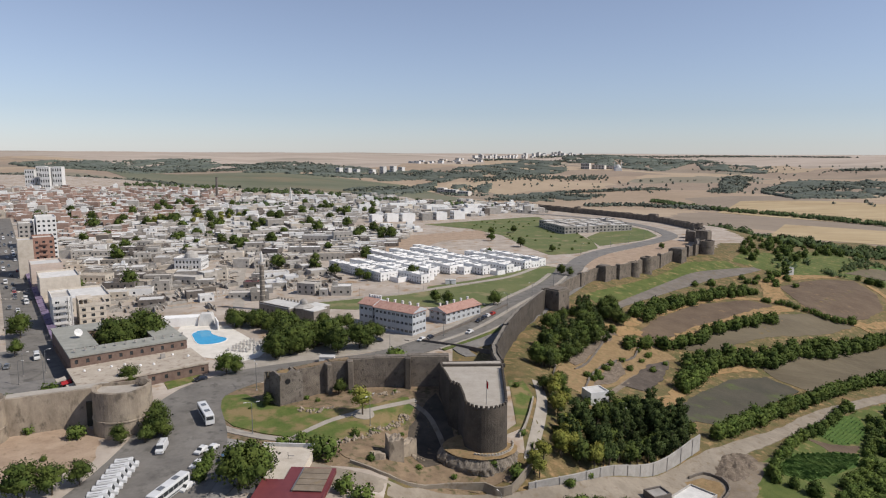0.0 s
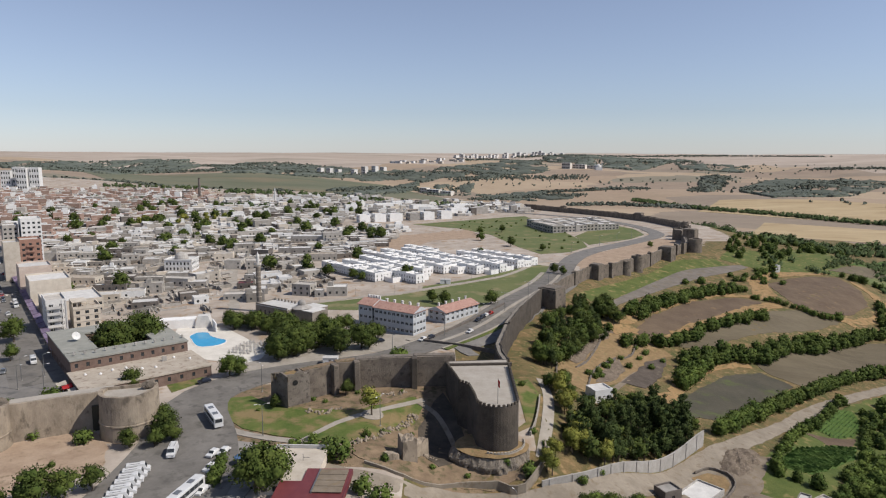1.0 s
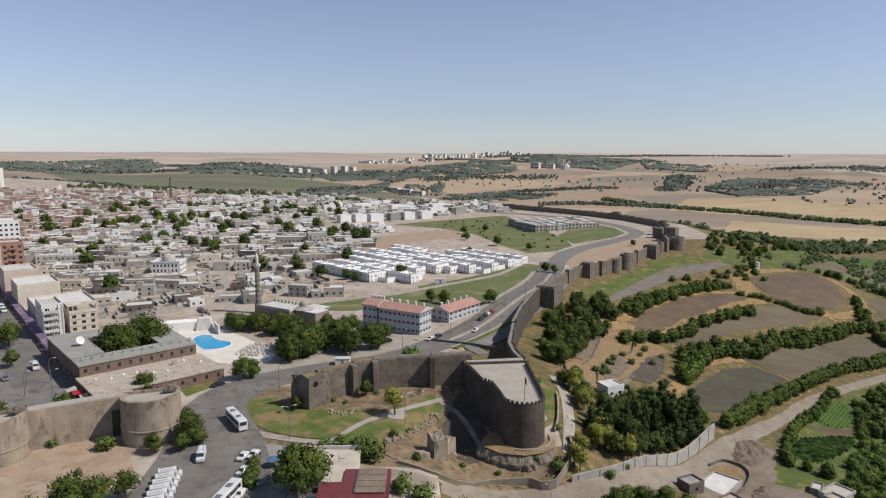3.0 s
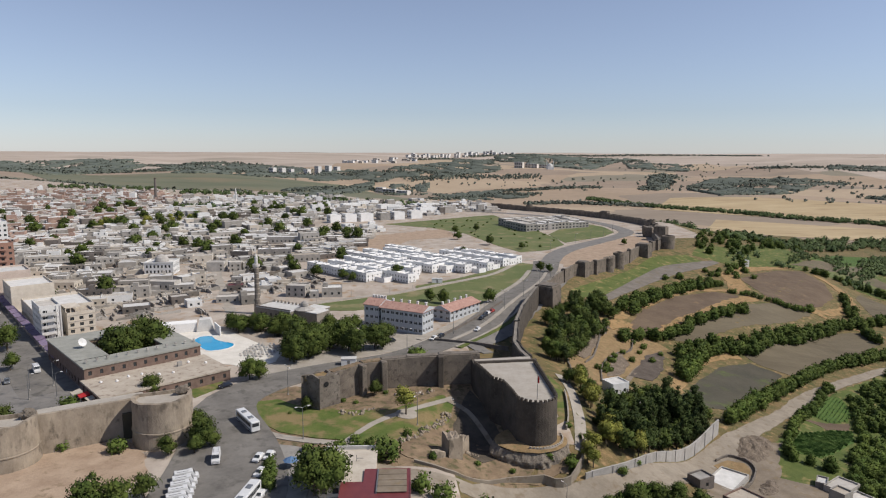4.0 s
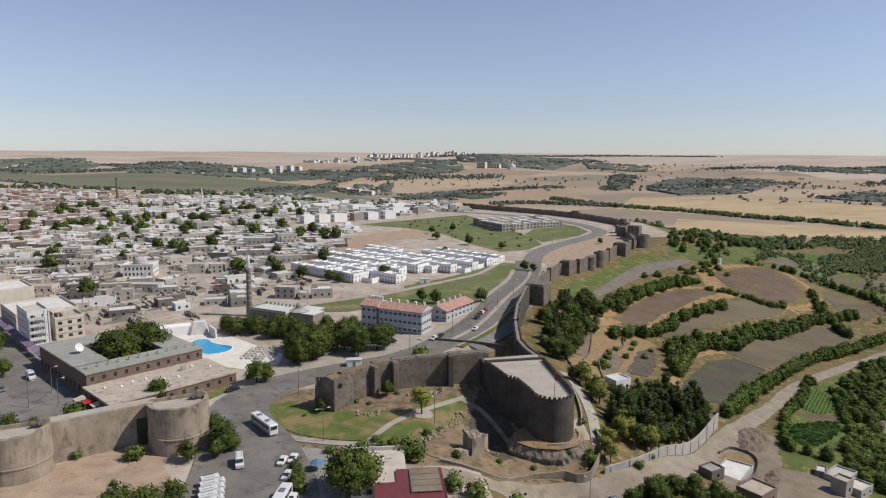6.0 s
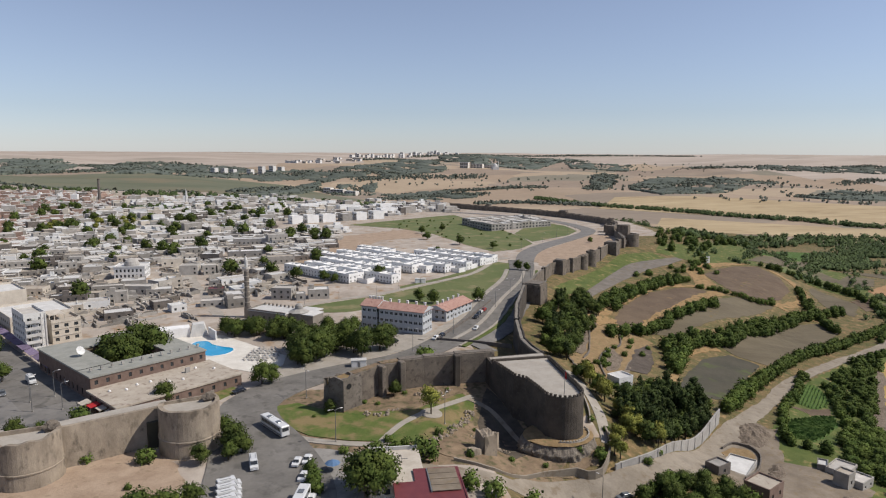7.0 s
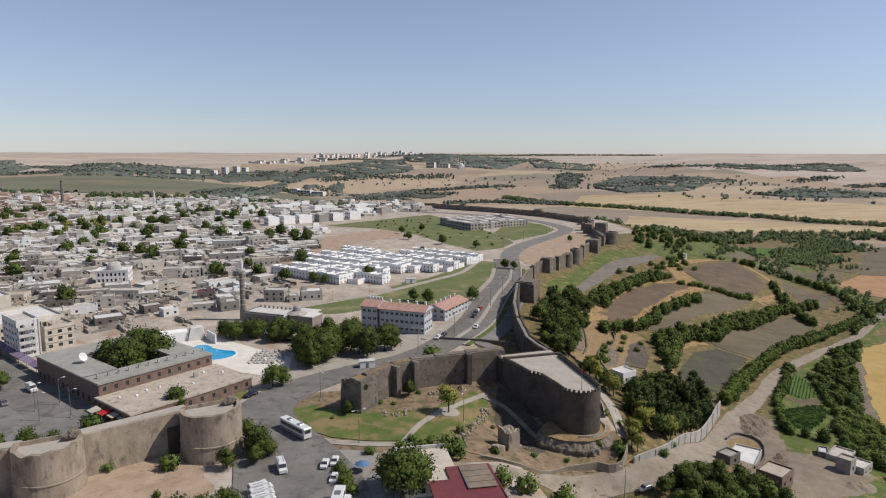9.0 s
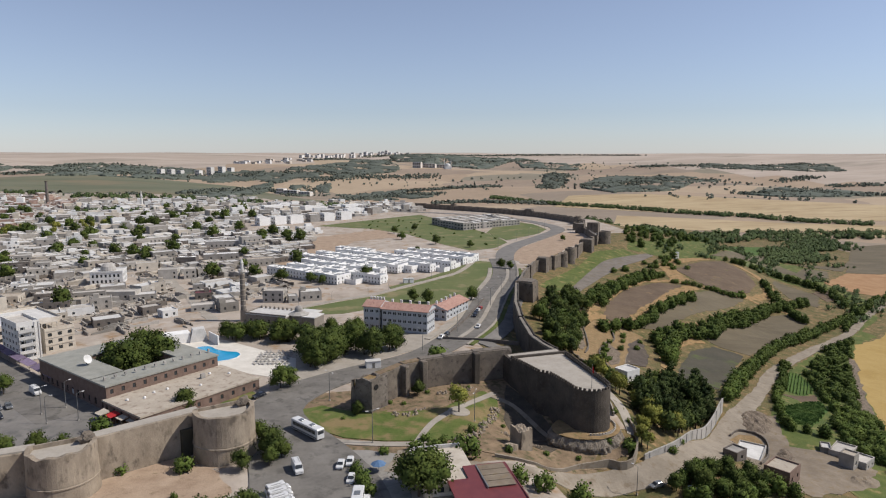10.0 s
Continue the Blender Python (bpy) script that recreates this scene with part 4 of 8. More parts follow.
def flat_house(x, y, w, d, h, turn, wall, roof, label, group="", sides_open=(0, 1), storeys=1, name="house", z=None, framed=False, category="house", bay=3.2, win=(1.1, 1.3), parapet=0.45, plinth=None, extras=True, fill=False):
    t = thing(name, label, category, x, y, (gz(x, y) if z is None else z) - 0.3, turn, group)
    holes = []
    storey = (h - 0.6) / storeys
    for s in sides_open:
        length = (w, d)[s % 2]
        n = max(1, int(length / bay))
        for k in range(n):
            if extras and rng.random() < 0.18:
                continue
            c = length * (k + 0.5) / n
            for f in range(storeys):
                base = 0.3 + f * storey + storey * 0.33
                holes.append((s, c - win[0] / 2, c + win[0] / 2, base, base + min(win[1], storey * 0.5)))
    bm = bmesh.new()
    found = opened(bm, w, d, 0, h + 0.3 + parapet, holes, 0.22, fill)
    k = 0.28
    o = [(-w / 2, -d / 2), (w / 2, -d / 2), (w / 2, d / 2), (-w / 2, d / 2)]
    i = [(-w / 2 + k, -d / 2 + k), (w / 2 - k, -d / 2 + k), (w / 2 - k, d / 2 - k), (-w / 2 + k, d / 2 - k)]
    z1 = h + 0.3 + parapet
    for n in range(4):
        a, b, c, e = o[n], o[(n + 1) % 4], i[(n + 1) % 4], i[n]
        bm.faces.new([bm.verts.new((*p, z1)) for p in (a, b, c, e)])
        bm.faces.new([bm.verts.new(p) for p in ((*e, z1), (*c, z1), (*c, z1 - parapet - 0.1), (*e, z1 - parapet - 0.1))])
    bmesh.ops.remove_doubles(bm, verts=bm.verts, dist=0.001)
    part("wall", bm, wall, t).data.materials.append(GLASS)
    part("roof", boxed((-w / 2 + k + 0.003, w / 2 - k - 0.003, -d / 2 + k + 0.003, d / 2 - k - 0.003, h + 0.05, h + 0.3)), roof, t)
    glaze(t, found, framed)
    if plinth:
        part("plinth", boxed((-w / 2 - 0.06, w / 2 + 0.06, -d / 2 - 0.06, d / 2 + 0.06, 0.0, storey * 0.42)), plinth, t, "dark basalt base")
    if extras and rng.random() < 0.3:
        u, v, s = rng.uniform(-w / 3, w / 3), rng.uniform(-d / 4, d / 4), rng.uniform(0.8, 1.6)
        if rng.random() < 0.5:
            part("stair_head", boxed((u - s, u + s, v - s, v + s, h + 0.3, h + 2.5)), wall, t)
        else:
            bm = bmesh.new()
            lathe(bm, ((0.6, h + 0.3), (0.6, h + 1.5), (0.45, h + 1.65)), 8, u, v)
            part("water_tank", bm, ROOF_PALE, t)
    return t


def gable_roof(bm, w, d, z, rise, over=0.6):
    """A low gabled roof over w x d."""
    a, b = w / 2 + over, d / 2 + over
    r = a - 0.6
    low = [bm.verts.new(p) for p in ((-a, -b, z), (a, -b, z), (a, b, z), (-a, b, z))]
    up = [bm.verts.new((-r - 0.6, 0, z + rise)), bm.verts.new((r + 0.6, 0, z + rise))]
    eave = [bm.verts.new((v.co.x, v.co.y, z - 0.25)) for v in low]
    bm.faces.new((low[0], low[1], up[1], up[0]))
    bm.faces.new((low[2], low[3], up[0], up[1]))
    bm.faces.new((low[1], low[2], up[1])).material_index = 1
    bm.faces.new((low[3], low[0], up[0])).material_index = 1
    for i in range(4):
        bm.faces.new((eave[i], eave[(i + 1) % 4], low[(i + 1) % 4], low[i]))
    bm.faces.new(eave[::-1])


def tiled_block(x, y, w, d, h, turn, storeys, label, bay):
    t = thing("tiled_building", label, "public building", x, y, -0.2, turn, "buildings with red tiled roofs")
    holes = []
    step = h / storeys
    for s in (0, 1, 3):
        length = (w, d)[s % 2]
        n = int(length / bay)
        for k in range(n):
            c = length * (k + 0.5) / n
            for f in range(storeys):
                holes.append((s, c - 0.8, c + 0.8, 0.2 + f * step + 0.9, 0.2 + f * step + 2.2))
    bm = bmesh.new()
    found = opened(bm, w, d, 0, h + 0.2, holes)
    part("wall", bm, PALE_BLUE, t)
    bm = bmesh.new()
    gable_roof(bm, w, d, h + 0.4, 2.0)
    part("roof", bm, RED_TILE, t, "red tiled gabled roof").data.materials.append(PALE_BLUE)
    glaze(t, found, True)
    for k in range(5):
        u = -w / 2 + w * (k + 0.6) / 5
        part("chimney", boxed((u - 0.4, u + 0.4, 0.9, 1.6, h + 1.0, h + 3.2), (u - 0.5, u + 0.5, 0.8, 1.7, h + 3.2, h + 3.4)), WHITE, t)
    return t


def red_roofs():
    tiled_block(-37.7, 270.9, 20.4, 9.4, 9.4, -33, 3, "three-storey pale building with a red tiled gabled roof", 2.1)
    tiled_block(-50.2, 279.4, 7.4, 10, 9.9, -33, 3, "narrow pale wing with a red tiled roof", 2.4)
    tiled_block(-14.1, 293.7, 24, 10.2, 4.8, 49, 2, "low pale building with a red tiled gabled roof", 3.2)


red_roofs()


def old_inn():
    turn = 38.8
    t = thing("old_inn", "brown brick and basalt courtyard inn with grey sheet roofs", "hotel", -141.4, 205.2, -0.6, turn)
    # plan in its own frame: x along the terrace front, y back from it
    def wing(name, x0, x1, y0, y1, h, wall, roof, bays):
        bm = bmesh.new()
        w, d = x1 - x0, y1 - y0
        holes = []
        n = int(w / bays)
        for k in range(n):
            c = w * (k + 0.5) / n
            holes.append((0, c - 0.5, c + 0.5, h - 2.4, h - 1.0))
        n = int(d / bays)
        for k in range(n):
            c = d * (k + 0.5) / n
            holes.append((3, c - 0.6, c + 0.6, 1.2, 3.2))
        found = opened(bm, w, d, 0, h, holes)
        wall_part = part(name, bm, wall, t, at=pose((x0 + x1) / 2, (y0 + y1) / 2, 0))
        glaze(wall_part, found)
        bm = bmesh.new()
        prism(bm, [(x0 - 0.3, y0 - 0.3), (x1 + 0.3, y0 - 0.3), (x1 + 0.3, y1 + 0.3), (x0 - 0.3, y1 + 0.3)], h, h + 0.5)
        part("roof", bm, roof, t)
    wing("front_wing", 0, 37.5, 0, 9, 7.8, BRICK, TIN, 3.3)
    wing("side_wing", 0, 10, 9.05, 44, 7.8, BRICK, TIN, 3.3)
    wing("rear_wing", 10.05, 37.5, 34, 44, 7.7, BRICK, TIN, 3.3)
    wing("right_wing", 28.5, 37.5, 9.05, 33.9, 7.7, BRICK, TIN, 3.3)
    wing("terrace_wing", -1, 38.5, -20.5, -0.05, 3.9, BRICK, ROOF_BEIGE, 3.6)
    for k in range(9):
        u, v = 3 + 4 * k, -3.2 - 9 * rng.random()
        bm = bmesh.new()
        lathe(bm, ((0.5, 4.4), (0.42, 4.75), (0.2, 4.95)), 8, u, v)
        part("roof_vent", bm, WHITE, t, "small white roof vent")
    for k in range(12):
        u = 2 + 3.2 * k
        part("chimney", boxed((u - 0.3, u + 0.3, 4.2, 4.8, 8.7, 9.5)), CONCRETE, t)
    bm = bmesh.new()
    lathe(bm, ((0.1, 0), (1.0, 0.25), (1.5, 0.7), (1.45, 0.72), (0.1, 0.1)), 16)
    dish = part("satellite_dish", bm, WHITE, t, "white satellite dish", at=pose(6, 24, 10.0, 60, 0, 20))
    part("stand", boxed((5.9, 6.1, 23.9, 24.1, 8.6, 10.0)), METAL, t)
    part("tank", boxed((26.5, 28, -7.2, -6.6, 4.4, 6.0)), CONCRETE, t)
    # stalls along the street
    for k in range(5):
        s = thing("market_stall", "small stall with a red awning beside the old inn" if k == 1 else "small stall with a tan awning beside the old inn", "stall", -141.5 + 3.2 * k, 199.5 - 2.4 * k, None, -52, "stalls by the inn")
        bm = bmesh.new()
        prism(bm, [(-1.6, -1.4), (1.6, -1.4), (1.6, 1.4), (-1.6, 1.4)], 2.3, lambda x, y: 2.5 + 0.25 * y)
        part("awning", bm, RED if k == 1 else BEIGE, s)
        part("counter", boxed((-1.3, 1.3, -0.4, 0.9, 0, 0.95)), WOOD, s)
        for u in (-1.5, 1.5):
            for v in (-1.3, 1.3):
                part("post", boxed((u - 0.05, u + 0.05, v - 0.05, v + 0.05, 0, 2.45)), METAL, s)


old_inn()


def pool_garden():
    drape("pool_deck", [(-134, 276), (-124.4, 274.5), (-113, 274), (-95.4, 252.6), (-86, 242), (-86.5, 231), (-93, 222), (-101, 228), (-112, 232), (-128, 250)], DECK, 0.10, 5, "white stone deck round a swimming pool", "deck")
    t = thing("swimming_pool", "kidney-shaped swimming pool with bright blue water", "pool", -114.5, 255)
    bend = [(-8.0, 10.2), (-5.6, 11.2), (-3.0, 10.2), (-0.6, 5.8), (3.6, 2.2), (7.2, 0.2), (8.3, -3.4), (6.6, -7.2), (3.4, -9.0), (0.2, -9.2), (-3.0, -5.6), (-6.2, 0.2), (-8.8, 5.4)]
    pts = []
    for i in range(len(bend)):
        p, q, r, e = (Vector(bend[(i + k) % len(bend)]) for k in (-1, 0, 1, 2))
        for k in range(4):
            f = k / 4
            pts.append(tuple(0.5 * (2 * q + (r - p) * f + (2 * p - 5 * q + 4 * r - e) * f * f + (3 * q - p - 3 * r + e) * f ** 3)))
    pts.reverse()
    bm = bmesh.new()
    prism(bm, pts, -0.3, 0.17)
    part("water", bm, POOL, t, "bright blue water")
    bm = bmesh.new()
    for p, q in zip(pts, pts[1:] + pts[:1]):
        prism(bm, [p, q, (q[0] * 1.05, q[1] * 1.05), (p[0] * 1.05, p[1] * 1.05)], -0.2, 0.24)
    part("coping", bm, WHITE, t)
    for k in range(48):
        x, y = -100.5 + 1.5 * (k % 8) + 0.55 * (k // 8) + rng.uniform(-0.2, 0.2), 239 + 2.7 * (k // 8) - 0.35 * (k % 8) + rng.uniform(-0.2, 0.2)
        if rng.random() < 0.16:
            continue
        s = thing("sun_lounger", "grey sun lounger on the white deck", "lounger", x, y, gz(x, y) + 0.1, 20 + rng.uniform(-6, 6), "loungers by the pool")
        part("bed", boxed((-0.35, 0.35, -1.0, 0.4, 0.25, 0.36)), CONCRETE, s)
        bm = boxed((-0.35, 0.35, 0, 0.75, 0, 0.1))
        part("backrest", bm, CONCRETE, s, at=pose(0, 0.4, 0.3, 35))
        for u in (-0.3, 0.3):
            part("leg", boxed((u - 0.03, u + 0.03, -0.9, -0.84, 0, 0.26)), METAL, s)
    w = thing("white_wall", "tall curved white wall behind the pool", "wall", -128, 276)
    bm = bmesh.new()
    block_top(bm, (-12, -6), (2, -2.0), 0.5, 0, 3.8, 0, 8, 0)
    part("panel", bm, HOUSE_WHITE, w)
    bm = bmesh.new()
    prism(bm, [(2, -3.4), (9, -1.4), (8, 4), (1, 2)], 0, 5.2, [(3.2, -2.6), (7.4, -1.6), (6.8, 2.6), (2.4, 1.4)])
    part("tower_block", bm, ROOF_PALE, w, "pale sloping block")
    bm = bmesh.new()
    block_top(bm, (9, -1.4), (13, -9), 0.5, 0, 3.8, 0, 4, 0)
    part("panel", bm, HOUSE_WHITE, w)
    bm = bmesh.new()
    prism(bm, [(-12, -5.4), (2, -1.4), (0.6, 3.4), (-13.4, -0.6)], 3.6, 3.9)
    part("canopy", bm, HOUSE_WHITE, w, "low pale roof behind the wall")


pool_garden()


def mosque():
    t = thing("stone_mosque", "low grey stone mosque with small domes", "mosque", -93.6, 294.1, None, -34)
    bm = bmesh.new()
    found = opened(bm, 20, 12, 0, 5.4, [(0, 2 + 3 * k, 3.2 + 3 * k, 1.6, 3.6) for k in range(6)] + [(1, 3, 4.2, 1.6, 3.6), (1, 7, 8.2, 1.6, 3.6)])
    part("wall", bm, WALK_STONE, t)
    glaze(t, found)
    part("roof", boxed((-10.2, 10.2, -6.2, 6.2, 5.4, 5.8)), ROOF_PALE, t)
    part("parapet", boxed((-10.2, 10.2, -6.2, -5.8, 5.8, 6.3), (-10.2, -9.8, -5.8, 6.2, 5.8, 6.3)), WALK_STONE, t)
    for k in range(9):
        bm = bmesh.new()
        lathe(bm, ((0.5, 5.8), (0.45, 6.6), (0.3, 6.9)), 8, -9 + 2.2 * k, 4.6)
        part("chimney", bm, WALK_STONE, t)
    bm = bmesh.new()
    eight = [(12.6 + 4.4 * math.cos(radians(a)), 0.5 + 4.4 * math.sin(radians(a))) for a in range(0, 360, 45)]
    prism(bm, eight, 0, 5.8)
    part("drum", bm, WALK_STONE, t)
    bm = bmesh.new()
    prism(bm, [(12.6 + (x - 12.6) * 1.08, 0.5 + (y - 0.5) * 1.08) for x, y in eight], 5.8, 7.1, [(12.6 + (x - 12.6) * 0.42, 0.5 + (y - 0.5) * 0.42) for x, y in eight])
    part("drum_roof", bm, CONCRETE, t, "grey lead roof")
    bm = bmesh.new()
    lathe(bm, ((1.8, 7.1), (1.8, 7.7), (1.6, 8.5), (1.0, 9.2), (0.1, 9.6)), 16, 12.6, 0.5)
    part("dome", bm, CONCRETE, t, "small grey lead dome")
    for u, v, w, d, h in ((18.5, 1.5, 7, 8, 5.2), (13, 8.5, 9, 7, 4.8)):
        part("side_room", boxed((u - w / 2, u + w / 2, v - d / 2, v + d / 2, 0, h)), WALK_STONE, t)
        part("roof", boxed((u - w / 2 - 0.15, u + w / 2 + 0.15, v - d / 2 - 0.15, v + d / 2 + 0.15, h, h + 0.35)), ROOF_PALE, t)
    m = thing("minaret", "tall slim banded stone minaret with a balcony and pointed cap", "minaret", -106.5, 304)
    bm = bmesh.new()
    prism(bm, [(-1.5, -1.5), (1.5, -1.5), (1.5, 1.5), (-1.5, 1.5)], -0.3, 5, [(-1.35, -1.35), (1.35, -1.35), (1.35, 1.35), (-1.35, 1.35)])
    part("base", bm, STONE, m)
    for k in range(7):
        bm = bmesh.new()
        lathe(bm, ((1.22 - 0.02 * k, 5 + 2.4 * k), (1.2 - 0.02 * k, 7.0 + 2.4 * k)), 14)
        part("shaft", bm, BASALT_LIGHT, m)
        bm = bmesh.new()
        lathe(bm, ((1.24 - 0.02 * k, 7.0 + 2.4 * k), (1.22 - 0.02 * k, 7.4 + 2.4 * k)), 14)
        part("band", bm, ROOF_BEIGE, m, "pale stone band")
    bm = bmesh.new()
    lathe(bm, ((1.1, 21.8), (1.7, 22.6), (1.7, 23.6), (1.5, 23.6), (1.45, 22.9), (0.7, 22.9)), 16)
    part("balcony", bm, ROOF_GREY, m)
    bm = bmesh.new()
    lathe(bm, ((0.75, 22.9), (0.7, 26.2), (0.85, 26.4), (0.5, 27.4), (0.05, 28.8)), 12)
    part("cap", bm, ROOF_PALE, m, "pale pointed cap")
    # white mosque in the old town
    t = thing("white_mosque", "white two-storey mosque with arched windows and a grey dome", "mosque", -185.5, 414, None, 2)
    bm = bmesh.new()
    found = opened(bm, 17, 14, 0, 7.0, [(s, 1.0 + 2.2 * k, 2.1 + 2.2 * k, z, z + 1.7) for s, n in ((0, 7), (1, 6), (3, 6)) for k in range(n) for z in (1.2, 4.4)])
    part("wall", bm, WHITE, t)
    glaze(t, found)
    part("roof", boxed((-8.7, 8.7, -7.2, 7.2, 7.0, 7.3)), ROOF_PALE, t)
    part("parapet", boxed((-8.7, 8.7, -7.2, -6.9, 7.3, 8.0), (-8.7, 8.7, 6.9, 7.2, 7.3, 8.0), (-8.7, -8.4, -6.9, 6.9, 7.3, 8.0), (8.4, 8.7, -6.9, 6.9, 7.3, 8.0)), WHITE, t)
    bm = bmesh.new()
    lathe(bm, ((4.2, 7.3), (4.2, 8.4), (3.7, 10.0), (2.4, 11.3), (0.1, 12.0)), 18)
    part("dome", bm, CONCRETE, t, "grey dome")


mosque()


def street_blocks():
    g = "apartment buildings along the street"
    def block(x, y, w, d, h, turn, wall, roof, storeys, label, open_sides=(0, 1, 3)):
        return flat_house(x, y, w, d, h, turn, wall, roof, label, g, open_sides, storeys, "apartment_building", category="apartment building", bay=3.0, win=(1.5, 1.4), parapet=0.9, extras=False, framed=False, fill=y > 350)
    a = block(-184.5, 271.5, 7.5, 16, 13.5, 36, ROOF_PALE, ROOF_GREY, 5, "five-storey pale apartment building with glazed balconies")
    for f in range(5):
        z = 0.5 + 2.6 * f
        bal = part("balcony", boxed((-3.6, 1.6, -9.3, -8.0, z, z + 0.25), (-3.6, 1.6, -9.3, -9.15, z + 0.25, z + 1.2), (-3.6, -3.45, -9.15, -8.0, z + 0.25, z + 1.2), (1.45, 1.6, -9.15, -8.0, z + 0.25, z + 1.2)), ROOF_PALE, a)
        for u in (-3.5, -1.9, -0.2, 1.5):
            part("mullion", boxed((u - 0.06, u + 0.06, -9.28, -9.16, z + 1.2, z + 2.6)), ROOF_PALE, bal)
    for u in (2.2, 3.5):
        part("pilaster", boxed((u - 0.25, u + 0.25, -8.35, -8.0, 0, 14.2)), ROOF_PALE, a)
    tan = block(-176.0, 279.5, 10.5, 12, 8.6, 36, BEIGE, ROOF_BEIGE, 3, "three-storey tan apartment building with an open roof loggia", (0, 1))
    part("loggia", boxed((-5.2, 0.4, 5.0, 5.9, 8.6, 11.4), (-5.2, 0.6, -3.2, 5.0, 11.1, 11.4), *((u, u + 0.3, -3.2, -2.9, 8.6, 11.1) for u in (-5.2, -3.4, -1.6, 0.2))), BEIGE, tan)
    for z in (3.05, 5.9, 8.5):
        part("ledge", boxed((-5.25, 5.25, -6.2, -6.02, z, z + 0.18)), BEIGE, tan)
    block(-197, 306, 24, 28, 6.6, 36, BEIGE, ROOF_PALE, 2, "long two-storey cream building with a pale flat roof")
    block(-222, 331, 18, 24, 11, 36, BEIGE, ROOF_PALE, 3, "cream three-storey apartment building with a blank side wall", (1, 3))
    brick = block(-266.2, 389.2, 11, 16, 23, 36, PINK_BRICK, ROOF_GREY, 7, "seven-storey reddish brick apartment building")
    for f in range(1, 7):
        part("balcony", boxed((-1.9, 1.9, -9.1, -8.02, 3.3 * f, 3.3 * f + 0.9)), PINK_BRICK, brick)
    block(-273.9, 383.6, 8, 16, 22, 36, BEIGE, ROOF_PALE, 7, "cream apartment building with a blank side wall", (1,))
    block(-241, 351, 15, 20, 14, 36, PINK_RENDER, ROOF_PALE, 4, "blank pinkish apartment building", (1,))
    block(-304, 452, 12, 22, 29, 36, WHITE, ROOF_PALE, 9, "nine-storey white apartment building with small blue windows")
    block(-315, 447, 9, 18, 25, 36, CONCRETE, ROOF_PALE, 8, "eight-storey grey-white apartment building")
    block(-345, 508, 20, 22, 20, 36, WHITE, ROOF_PALE, 6, "six-storey white apartment building")
    for k in range(9):
        u = 20 + 27 * k
        x, y = -190 - 0.594 * u - 13, 238 + 0.804 * u - 9.5
        block(x, y, 12, 22, rng.choice((6.5, 9, 12)), 36, rng.choice((BEIGE, WHITE, CONCRETE)), rng.choice((ROOF_GREY, ROOF_PALE, RED_TILE)), 3, "low street building with shops", (1,))


street_blocks()

